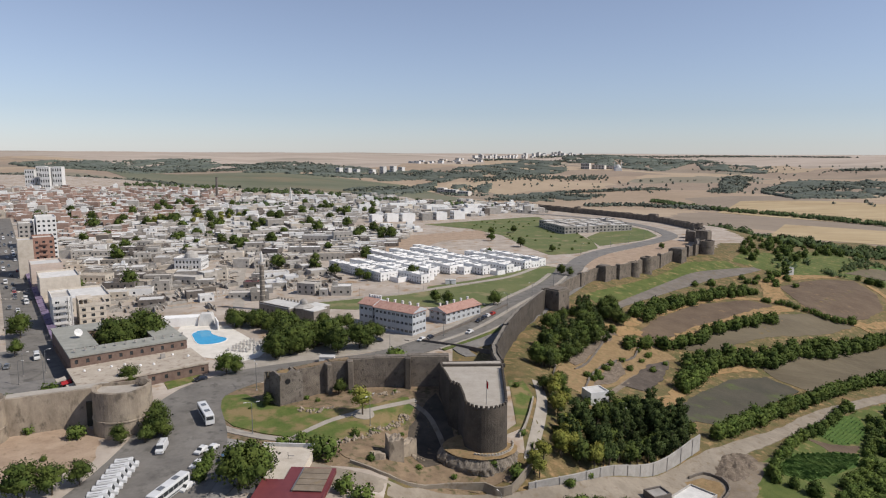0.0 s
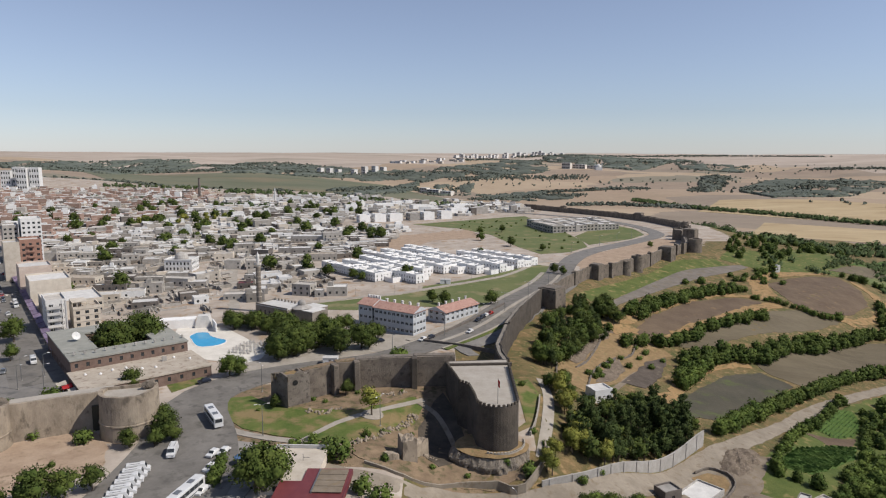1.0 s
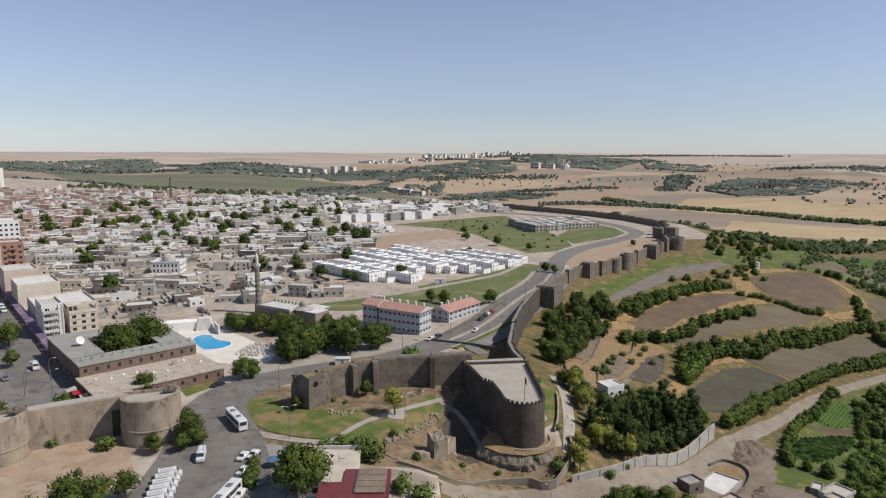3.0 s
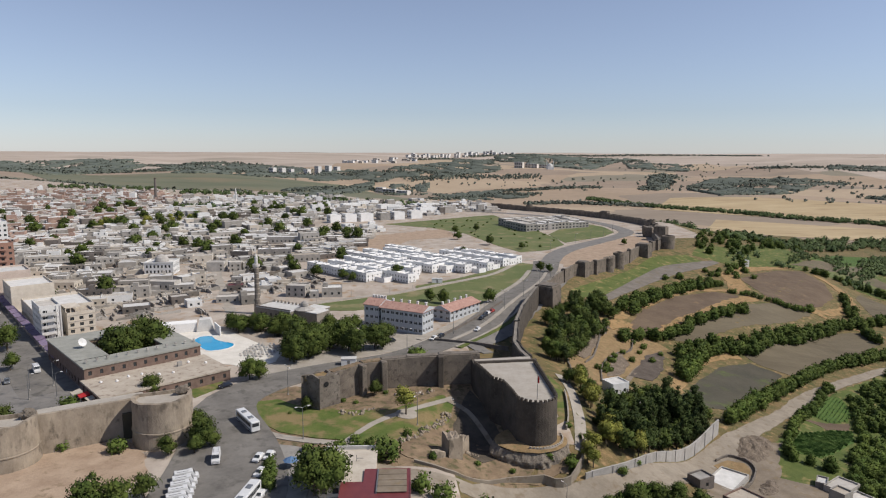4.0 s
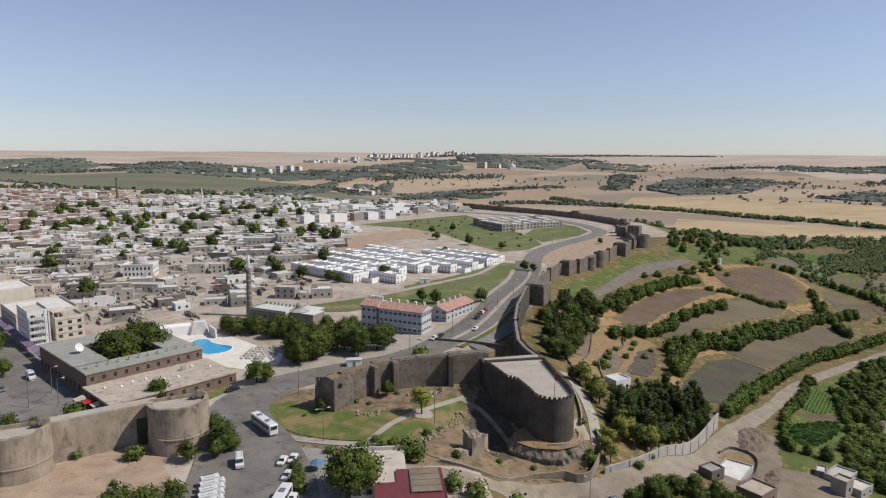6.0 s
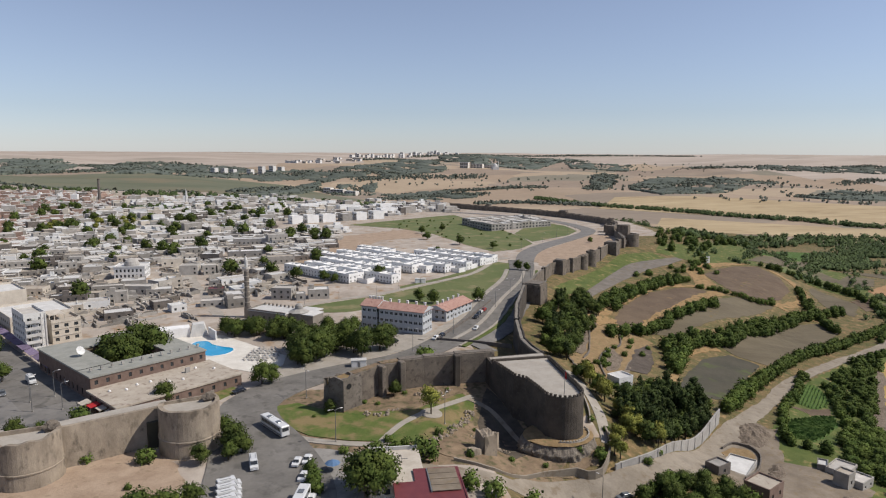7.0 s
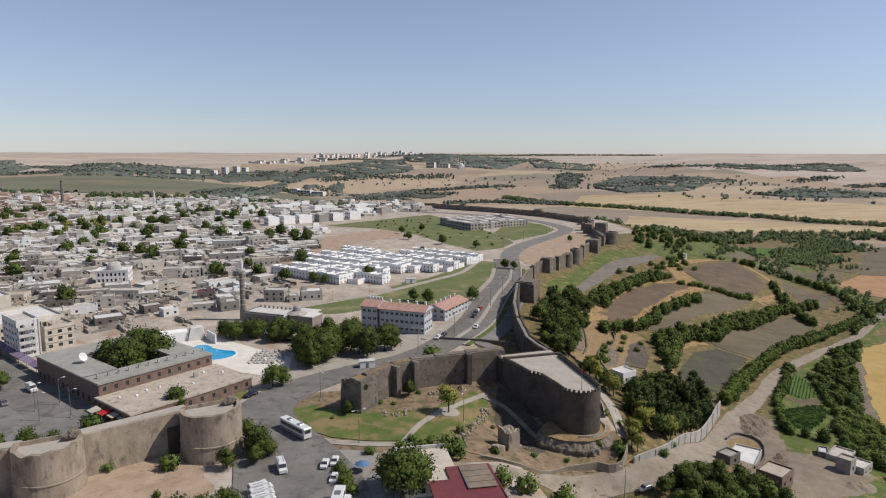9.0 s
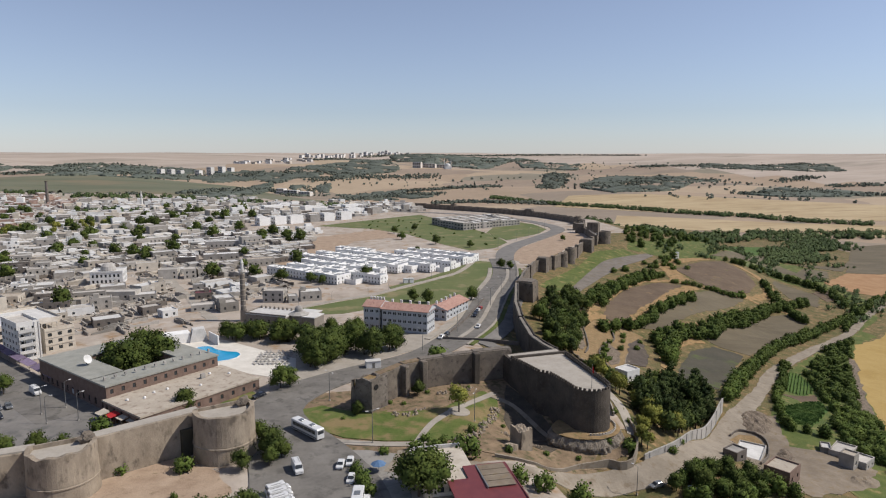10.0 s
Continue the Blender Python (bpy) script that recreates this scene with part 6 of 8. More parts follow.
    drape("slope_lawn", [(56, 350), (84, 384), (112, 414), (150, 462), (184, 480), (192, 466), (160, 442), (118, 392), (78, 354), (60, 338)], MEADOW, 0.12, 6, "green grass slope below the old wall", "lawn")
    ribbon("path", [(62, 325, 3), (84, 356, 6), (118, 398, 10), (150, 432, 14), (178, 452, 12), (204, 470, 6)], GRAVEL, 0.2, "pale gravel path and terrace", "path", 5)
    # fields of the gardens
    ribbon("gully", [(204, 273, 3), (190, 260, 5), (175.6, 246.2, 6), (158, 228, 7), (142.4, 209.9, 6), (130, 195, 6), (116, 178, 6)], SPOIL, 0.3, "dry brown gully along the wheat field", "gully", 4, ragged=1.2)
    drape("field", [(72, 236), (84, 252), (106, 275), (126, 285), (135, 273), (112, 251), (80, 221), (66, 217), (64, 226)], DARK_SOIL, 0.12, 5, "dark damp vegetable field", "field")
    drape("field", [(128, 300), (147, 313), (198, 344), (238, 355), (240, 340), (198, 311), (140, 274), (129, 286)], SOIL, 0.12, 6, "brown ploughed field", "field")
    drape("field", [(90, 298), (107, 315), (168, 367), (192, 378), (220, 376), (188, 352), (128, 314), (106, 300)], SOIL, 0.12, 6, "grey-brown ploughed field on a terrace", "field")
    drape("field", [(74, 306), (86, 325), (126, 370), (162, 391), (176, 386), (140, 350), (104, 321), (80, 300)], RED_SOIL, 0.12, 6, "reddish ploughed field on a terrace", "field")
    drape("field", [(200, 428), (222, 446), (248, 462), (273, 470), (272, 440), (258, 411), (232, 388), (210, 380), (197, 388)], RED_SOIL, 0.12, 6, "dark reddish ploughed field on a rounded hill", "field")
    drape("field", [(284, 424), (300, 440), (306, 400), (276, 370), (268, 384)], SOIL, 0.12, 6, "brown ploughed field", "field")
    drape("field", [(149, 212), (197, 267), (231, 297), (262, 308), (330, 352), (420, 400), (420, 300), (230, 140), (120, 120), (112, 160), (124, 183)], WHEAT, 0.12, 8, "ripe golden wheat field", "field")
    drape("field", [(357, 447), (428, 492), (468, 490), (640, 560), (480, 440), (372, 402), (358, 412), (353, 428)], ORANGE_SOIL, 0.16, 8, "orange tilled field", "field")
    drape("field", [(430, 495), (628, 677), (700, 690), (900, 700), (900, 560), (640, 562), (468, 491)], SOIL, 0.15, 14, "large brown ploughed field", "field")
    drape("field", [(344, 455), (352, 475), (395, 509), (411, 497), (382, 467)], SOIL, 0.17, 6, "brown ploughed field between hedges", "field")
    drape("field", [(308, 409), (333, 421), (333, 402), (297, 383)], RED_SOIL, 0.17, 6, "small reddish plot between hedges", "field")
    drape("meadow", [(76, 188), (104, 216), (150, 258), (190, 283), (262, 322), (262, 310), (231, 297), (197, 267), (149, 212), (124, 183), (108, 160), (94, 132), (60, 126), (66, 160)], MEADOW, 0.1, 5, "rough green meadow between the lower road and the wheat", "meadow")
    drape("field", [(118, 230), (140, 252), (148, 252), (144, 240), (132, 226), (122, 222)], CROP, 0.15, 3, "green vegetable plot", "field")
    drape("field", [(112, 224), (120, 221), (131, 224), (126, 216), (115, 214)], RED_SOIL, 0.15, 3, "small brown plot", "field")
    drape("field", [(84, 190), (98, 206), (114, 213), (126, 215), (120, 206), (106, 195), (94, 187)], CROP, 0.18, 3, "green vegetable plot in rows", "field")
    drape("bare_ground", [(20, 224), (30, 219), (48, 240), (66, 262), (86, 288), (78, 302), (58, 298), (42, 272), (28, 250)], DRY_GRASS, 0.12, 4, "dry straw-coloured grass slope", "earth", ragged=1.6)
    drape("field", [(37.4, 232), (47.7, 257.6), (55.9, 268), (55.1, 255), (47.6, 242)], SPOIL, 0.26, 3, "brown bare plot on the slope", "field")
    drape("field", [(49.3, 241.2), (70.8, 274), (82.3, 284), (71.5, 258), (59.3, 241)], DARK_EARTH, 0.26, 3, "dark burnt plot on the slope", "field")
    # straw-coloured banks between the terraces
    for rows in ([(70, 312, 5), (84, 330, 7), (104, 352, 9), (126, 376, 9), (150, 392, 8), (176, 396, 6)], [(84, 300, 3), (104, 318, 6), (128, 338, 7), (156, 364, 9), (184, 384, 8)], [(176, 392, 8), (188, 408, 12), (194, 430, 12), (206, 446, 10), (236, 464, 9), (268, 478, 6)],
                 [(192, 384, 5), (212, 378, 6), (240, 384, 7), (264, 404, 8), (278, 430, 8), (280, 464, 5)], [(66, 214, 3), (62, 228, 5), (72, 244, 6), (84, 262, 6), (100, 280, 5), (124, 292, 4)], [(56, 298, 8), (66, 308, 10), (76, 306, 6)], [(220, 380, 4), (236, 360, 5), (244, 346, 4)]):
        ribbon("dry_bank", rows, STRAW, 0.2, "straw-coloured dry grass bank between the terraces", "grass", 4, ragged=1.8)
    drape("bare_ground", [(30, 252), (37, 268), (50, 292), (60, 306), (62, 300), (52, 284), (41, 262), (34, 250)], SPOIL, 0.3, 3, "brown stony gully on the slope", "earth", ragged=1.2)
    drape("field", [(330, 500), (352, 540), (372, 530), (362, 480), (346, 470)], SOIL, 0.15, 8, "brown ploughed field", "field")
    drape("field", [(300, 470), (330, 540), (400, 600), (440, 620), (420, 570), (360, 500), (330, 460)], PARK, 0.12, 8, "green meadow", "field")
    drape("meadow", [(262, 322), (300, 344), (345, 396), (354, 444), (410, 500), (384, 540), (350, 520), (322, 470), (306, 452), (322, 412), (296, 356), (262, 338)], MEADOW, 0.1, 6, "rough green meadow below the terraces", "meadow")
    drape("meadow", [(190, 482), (224, 458), (262, 476), (300, 470), (322, 458), (350, 520), (384, 560), (450, 620), (390, 640), (300, 580), (250, 540), (214, 520)], MEADOW, 0.08, 8, "rough green meadow below the old wall", "meadow")
    drape("field", [(318, 528), (432, 655), (500, 668), (420, 594)], CROP, 0.2, 10, "green crop field in the valley", "field")
    drape("field", [(281, 494), (312, 521), (417, 585), (440, 590), (372, 531), (305, 490)], SOIL, 0.2, 8, "brown ploughed strip in the valley", "field")
    drape("field", [(402, 528), (458, 527), (500, 560), (560, 612), (520, 570), (430, 500)], SOIL, 0.2, 8, "brown ploughed strip beside the plantation", "field")
    # wide stubble fields by the river
    drape("stubble_field", [(420, 930), (470, 1000), (560, 1150), (640, 1090), (790, 950), (1000, 850), (1150, 800), (900, 680), (700, 790), (560, 870)], WHEAT_PALE, 0.3, 40, "wide pale stubble field by the river", "field")
    drape("stubble_field", [(540, 1400), (690, 1640), (900, 1600), (1100, 1400), (1400, 1200), (1300, 900), (960, 960), (800, 1090), (660, 1240)], WHEAT_PALE, 0.4, 40, "wide pale stubble field", "field")
    drape("green_field", [(-900, 1800), (-500, 1720), (-150, 1600), (40, 1500), (60, 1800), (-200, 2250), (-700, 2350), (-1200, 2200)], FIELD_GREEN, 0.6, 60, "wide dull green field in the valley", "field")


WHEAT_PALE = shade("pale_stubble", (0.44, 0.33, 0.19), (0.56, 0.44, 0.27), 90, relief=0, fleck=(0.38, 0.28, 0.16), fleck_size=50, stretch=(0.5, 1.8, 1))
FIELD_GREEN = shade("dull_green_field", (0.145, 0.155, 0.10), (0.20, 0.20, 0.135), 120, relief=0, fleck=(0.24, 0.20, 0.13), fleck_size=160, stretch=(0.35, 1.4, 1))
fields()


def crop_rows(name, label, plots, gap, high, material):
    """Leafy ridges, row by row, inside outlines."""
    verts, faces = [], []
    for pts, turn in plots:
        c, s = math.cos(radians(turn)), math.sin(radians(turn))
        own = [(x * c + y * s, -x * s + y * c) for x, y in pts]
        v = min(p[1] for p in own) + gap / 2
        while v < max(p[1] for p in own):
            u, line = min(p[0] for p in own), []
            while u < max(p[0] for p in own):
                x, y = u * c - v * s, u * s + v * c
                if inside(x, y, pts):
                    line.append((x, y))
                elif line:
                    break
                u += 0.9
            k = len(verts)
            for x, y in line:
                z, w, h = gz(x, y) + 0.1, gap * rng.uniform(0.2, 0.42), high * rng.uniform(0.4, 1.3)
                verts += [(x - w * -s, y - w * c, z), (x + rng.uniform(-0.15, 0.15), y + rng.uniform(-0.15, 0.15), z + h), (x + w * -s, y + w * c, z)]
            for i in range(len(line) - 1):
                faces += [(k + 3 * i, k + 3 * i + 3, k + 3 * i + 4, k + 3 * i + 1), (k + 3 * i + 1, k + 3 * i + 4, k + 3 * i + 5, k + 3 * i + 2)]
            v += gap
    tagged(new(name, mesh_of(name, verts, faces, material)), label, "crop", kind="stuff")


crop_rows("vegetable_rows", "leafy green vegetable rows in the garden plots", [([(118, 230), (140, 252), (148, 252), (144, 240), (132, 226), (122, 222)], 45), ([(84, 190), (98, 206), (114, 213), (126, 215), (120, 206), (106, 195), (94, 187)], -45)], 1.3, 0.7, CROP)

# ---- trees ----
def leaf_cloud(name, material, seed, blobs, size, count):
    """Small folded leaf sprays over dense uneven masses of foliage (rows of x, y, z, radius)."""
    r = np.random.RandomState(seed)
    verts, faces, normals = [], [], []
    weights = np.array([b[3] ** 2 for b in blobs])
    middle = np.average(np.array(blobs)[:, :3], axis=0, weights=weights) - np.array((0, 0, 0.6))
    for n in r.choice(len(blobs), count, p=weights / weights.sum()):
        x, y, z, rad = blobs[n]
        d = r.normal(size=3)
        d /= np.linalg.norm(d)
        at = np.array((x, y, z)) + d * rad * (0.62 + 0.6 * r.rand()) * np.array((1, 1, 0.92))
        out = d + 0.7 * r.normal(size=3) + np.array((0, 0, 0.25))
        out /= np.linalg.norm(out)
        a = np.cross(out, r.normal(size=3))
        a /= np.linalg.norm(a)
        b = np.cross(out, a)
        s = size * (0.55 + 0.8 * r.rand())
        k = len(verts)
        verts += [tuple(at - a * s * 0.5), tuple(at + b * s * 0.55), tuple(at + a * s * 0.5 + out * s * 0.1), tuple(at - b * s * 0.55)]
        soft = 0.35 * d + 0.5 * (at - middle) / max(0.1, np.linalg.norm(at - middle)) + 0.5 * out + 0.2 * r.normal(size=3)
        soft /= np.linalg.norm(soft)
        normals += [tuple(soft)] * 4
        faces.append((k, k + 3, k + 2, k + 1))
    core = bmesh.new()
    bmesh.ops.create_icosphere(core, subdivisions=1, radius=1.0)
    shell = [v.co.copy() for v in core.verts]
    cells = [[v.index for v in f.verts] for f in core.faces]
    core.free()
    for x, y, z, rad in blobs:
        k = len(verts)
        for c in shell:
            q = rad * (0.42 + 0.34 * r.rand())
            p = np.array((x + c.x * q, y + c.y * q, z + c.z * q * 0.9))
            verts.append(tuple(p))
            soft = 0.5 * np.array(c) + 0.7 * (p - middle) / max(0.1, np.linalg.norm(p - middle))
            normals.append(tuple(soft / np.linalg.norm(soft)))
        faces += [tuple(k + i for i in f) for f in cells]
    me = mesh_of(name, verts, faces, material)
    me["sprays"] = count
    me.polygons.foreach_set("use_smooth", [True] * len(faces))
    me.normals_split_custom_set_from_vertices(normals)
    return me


def tree_model(name, label, category, height, width, bole, material, seed, count, size, conical=False, stems=1):
    r = random.Random(seed)
    t = thing(name, label, category, 0, 0, 0)
    bm = bmesh.new()
    blobs = []
    top = height * 0.72
    tube(bm, [(0, 0, -0.3), (r.uniform(-0.15, 0.15), r.uniform(-0.15, 0.15), bole), (r.uniform(-0.4, 0.4), r.uniform(-0.4, 0.4), top)], [height * 0.032, height * 0.024, height * 0.008], 7)
    limbs = 7
    for k in range(limbs):
        a = 2 * math.pi * k / limbs + r.uniform(-0.4, 0.4)
        z = bole + (top - bole) * (0.05 + 0.8 * k / limbs) if conical else bole + r.uniform(0, (top - bole) * 0.5)
        reach = width * 0.5 * (r.uniform(0.45, 0.8) if not conical else 0.75 * (1 - (z - bole) / (height - bole)) + 0.08)
        up = height * r.uniform(0.12, 0.26) if not conical else height * 0.05
        end = (reach * math.cos(a), reach * math.sin(a), z + up)
        tube(bm, [(0, 0, z), (end[0] * 0.5, end[1] * 0.5, z + up * 0.6), end], [height * 0.014, height * 0.01, height * 0.004], 5)
        blobs.append((end[0] * 0.85, end[1] * 0.85, end[2], width * r.uniform(0.17, 0.27)))
    for k in range(10 if not conical else 5):
        a = r.uniform(0, 6.28)
        q = r.uniform(0.05, 0.3)
        z = bole + (height - bole) * r.uniform(0.3, 0.86)
        if conical:
            q *= 0.5
        blobs.append((width * q * math.cos(a), width * q * math.sin(a), z, width * r.uniform(0.15, 0.27) * (1 if not conical else 1.15 - 0.7 * (z - bole) / (height - bole))))
    blobs.append((0, 0, height - width * 0.2, width * (0.2 if not conical else 0.12)))
    part("trunk", bm, BARK, t)
    part("crown", leaf_cloud("crown", material, seed, blobs, size, count), material, t)
    return t


def hedge_model(name, label, height, width, material, seed, count, size):
    """A bushy garden tree, leafy down to the ground."""
    r = random.Random(seed)
    t = thing(name, label, "tree", 0, 0, 0)
    bm = bmesh.new()
    blobs = []
    tube(bm, [(0, 0, -0.3), (r.uniform(-0.2, 0.2), r.uniform(-0.2, 0.2), height * 0.35), (0, 0, height * 0.7)], [0.16, 0.11, 0.04], 6)
    for n, level, out, rad in ((5, 0.2, 0.3, 0.24), (5, 0.48, 0.27, 0.27), (3, 0.72, 0.14, 0.24)):
        for k in range(n):
            a = 2 * math.pi * (k + level) / n + r.uniform(-0.3, 0.3)
            q, z = width * out * r.uniform(0.8, 1.15), height * level * r.uniform(0.9, 1.12)
            tube(bm, [(0, 0, z * 0.5), (q * 0.8 * math.cos(a), q * 0.8 * math.sin(a), z)], [0.06, 0.02], 3)
            blobs.append((q * math.cos(a), q * math.sin(a), z, width * rad * r.uniform(0.85, 1.15)))
    part("trunk", bm, BARK, t)
    part("crown", leaf_cloud("crown", material, seed, blobs, size, count), material, t)
    return t


def shrub_model(name, label, height, width, material, seed, count, size):
    r = random.Random(seed)
    t = thing(name, label, "shrub", 0, 0, 0)
    bm = bmesh.new()
    blobs = []
    for k in range(5):
        a = 2 * math.pi * k / 5 + r.uniform(-0.4, 0.4)
        end = (width * 0.28 * math.cos(a), width * 0.28 * math.sin(a), height * r.uniform(0.4, 0.65))
        tube(bm, [(0, 0, -0.2), (end[0] * 0.4, end[1] * 0.4, end[2] * 0.5), end], [0.07, 0.05, 0.02], 5)
        blobs.append((*end, width * r.uniform(0.2, 0.3)))
        blobs.append((end[0] * 1.2, end[1] * 1.2, height * 0.25, width * 0.2))
    part("stem", bm, BARK, t)
    part("crown", leaf_cloud("crown", material, seed, blobs, size, count), material, t)
    return t


def gone(t):
    """Takes a model away once its copies stand."""
    for o in (*t.children_recursive, t):
        bpy.data.objects.remove(o)


def plant():
    broad = [tree_model("broadleaf_tree", "leafy green broadleaf tree with a rounded crown", "tree", 8, 7.8, 1.2, LEAF_DEEP, 11 + k, 1900, 0.38) for k in range(3)]
    dark = [tree_model("dark_tree", "dense dark green tree on the slope", "tree", 10.5, 5.4, 1.4, LEAF_DARK, 31 + k, 1600, 0.38, conical=k > 0) for k in range(3)]
    warm = [tree_model("plane_tree", "yellowing green tree with a bare trunk", "tree", 8.5, 6.0, 2.6, LEAF_WARM, 51 + k, 1300, 0.42) for k in range(2)]
    bush = [shrub_model("bush", "dense green bush in dry ground", 3.0, 3.6, LEAF, 71 + k, 420, 0.36) for k in range(2)]
    copse = [hedge_model("garden_tree", "bushy green garden tree in a field row", 5.2, 5.0, LEAF_HEDGE, 91 + k, 700, 0.42) for k in range(3)]
    olive = [tree_model("town_tree", "dark round tree between the town houses", "tree", 6.0, 6.4, 0.9, LEAF_DEEP, 111 + k, 480, 0.56) for k in range(2)]
    used = []

    def put(kind, x, y, s=1.0, z=None, group="", wide=1.0):
        m = rng.choice(kind)
        s *= rng.uniform(0.88, 1.14)
        t = copy_thing(m, pose(x, y, (gz(x, y) if z is None else z) - 0.05, 0, 0, rng.uniform(0, 360)) @ Matrix.Diagonal((s * wide, s * wide, s, 1)))
        if group:
            t["group"] = group
        used.append(t)

    thicket = []

    def join_rest():
        """The far garden trees become one mesh."""
        thicket.sort(key=lambda p: math.hypot(p[0] - 40, p[1] - 190))
        verts, faces, normals = [], [], []
        for n, (x, y, s, wide, group) in enumerate(thicket):
            if n < 270:
                put(copse, x, y, s, group=group, wide=wide)
                continue
            me = next(c for c in rng.choice(copse).children if c.name.startswith("crown")).data
            m = np.array(pose(x, y, gz(x, y), 0, 0, rng.uniform(0, 360)) @ Matrix.Diagonal((s * wide, s * wide, s, 1)))
            own = 4 * me["sprays"]
            co, turned = np.empty(len(me.vertices) * 3), np.empty(len(me.loops) * 3)
            me.vertices.foreach_get("co", co)
            me.corner_normals.foreach_get("vector", turned)
            co, turned = co.reshape(-1, 3), turned.reshape(-1, 3)
            leaves = co[:own].reshape(-1, 4, 3)[::3]
            leaves = (leaves.mean(1, keepdims=True) + (leaves - leaves.mean(1, keepdims=True)) * 1.5).reshape(-1, 3)
            facing = turned[:own].reshape(-1, 4, 3)[::3].reshape(-1, 3)
            k = len(verts)
            verts += [tuple(v) for v in leaves @ m[:3, :3].T + m[:3, 3]]
            normals += [tuple(v) for v in facing @ m[:3, :3].T]
            faces += [(k + 4 * i, k + 4 * i + 3, k + 4 * i + 2, k + 4 * i + 1) for i in range(len(leaves) // 4)]
            k = len(verts)
            loops = np.empty(len(me.loops), int)
            me.loops.foreach_get("vertex_index", loops)
            soft = np.zeros_like(co)
            soft[loops] = turned
            verts += [tuple(v) for v in co[own:] @ m[:3, :3].T + m[:3, 3]]
            normals += [tuple(v) for v in soft[own:] @ m[:3, :3].T]
            faces += [tuple(k + int(i) - own for i in f) for f in loops[own:].reshape(-1, 3)]
        me = mesh_of("garden_thicket", verts, faces, LEAF_HEDGE)
        me.polygons.foreach_set("use_smooth", [True] * len(faces))
        me.normals_split_custom_set_from_vertices([tuple(Vector(v).normalized()) for v in normals])
        tagged(new("garden_thicket", me), "bushy green garden trees in far field rows", "trees", kind="stuff")

    def row(kind, line, gap, s, group, spread=1.0, wide=1.0):
        for p in curve(line, gap):
            spot = (p[0] + rng.uniform(-spread, spread), p[1] + rng.uniform(-spread, spread), s * rng.uniform(0.8, 1.2), wide, group)
            thicket.append(spot) if kind is copse else put(kind, *spot[:3], group=group, wide=wide)

    def fill(kind, pts, n, s, group, wide=1.0):
        xs, ys = [p[0] for p in pts], [p[1] for p in pts]
        k = 0
        while k < n:
            x, y = rng.uniform(min(xs), max(xs)), rng.uniform(min(ys), max(ys))
            if inside(x, y, pts):
                thicket.append((x, y, s * rng.uniform(0.8, 1.2), wide, group)) if kind is copse else put(kind, x, y, s, group=group, wide=wide)
                k += 1

    # park and street trees
    for kind, x, y, s in ((warm, -41, 181.4, 0.95), (broad, 8, 144, 0.60), (broad, 14, 146, 0.75), (broad, 22, 148, 0.80), (broad, 28, 149, 0.85), (broad, 31, 145, 0.80), (broad, 34, 142, 0.70), (broad, 15, 142, 0.80), (broad, 24, 142, 0.80), (broad, -50.5, 195.5, 0.75), (broad, -70.4, 186.4, 0.6), (broad, -92, 212, 1.1), (broad, -89, 213.5, 1.0), (broad, -51, 243, 1.2), (broad, -48, 245, 1.1), (bush, -35.5, 229, 1.7), (broad, -97.5, 172.5, 1.0),
                          (broad, -94.5, 166, 1.0), (broad, -95.5, 160.5, 0.75), (broad, -102, 160.5, 0.7), (broad, -92.5, 164.5, 0.6), (bush, -115.5, 163.5, 1.3), (bush, -130, 165.5, 0.9), (broad, -118.8, 199.5, 1.15),
                          (bush, -140, 191.5, 1.5), (broad, -153, 181, 0.85), (broad, -147, 182, 0.7), (broad, -159, 178, 0.95), (broad, -166, 176, 0.9), (broad, -176, 228, 0.8), (broad, -190, 252, 1.3), (bush, -59, 160, 1.2), (bush, -54, 157.5, 1.2),
                          (bush, -46.6, 154, 2.4), (broad, -63.0, 137.5, 1.3), (broad, -59.8, 139.5, 1.25), (broad, -64, 142, 1.05), (bush, -75.1, 152, 0.9), (bush, -74.4, 146.5, 1.0), (bush, -73.8, 141.2, 1.1), (bush, -38.7, 138, 1.5), (bush, -34.5, 134, 1.4), (bush, -26, 131, 1.6), (broad, -109, 132, 1.1), (broad, -104, 134, 1.0), (broad, -100, 138, 0.8),
                          (broad, -115, 128, 0.9), (bush, -116, 150, 0.6), (broad, -119, 120, 0.9), (bush, -4, 160, 0.9), (bush, 2, 158, 1.1), (bush, -44, 206, 0.7), (bush, -67, 160, 0.9), (broad, -182, 190, 0.7), (bush, -170, 186, 1.5)):
        put(kind, x, y, s, group="park and street trees" if kind is not bush else "bushes")
    fill(broad, [(-84, 226), (-62, 229), (-56, 238), (-62, 250), (-74, 256), (-82, 246), (-82, 236)], 20, 1.3, "trees behind the old wall")
    fill(broad, [(-114, 272), (-100, 265), (-88, 259), (-80, 262), (-84, 276), (-112, 284)], 26, 0.95, "trees by the pool")
    fill(broad, [(-84, 254), (-72, 254), (-60, 264), (-60, 276), (-74, 276)], 8, 0.9, "trees by the pool")
    fill(broad, [(-152, 236), (-140, 229), (-128, 240), (-138, 252)], 8, 1.7, "trees in the inn's courtyard")
    fill(broad, [(-56, 246), (-36, 244), (-44, 256), (-60, 262)], 3, 0.9, "trees behind the old wall")
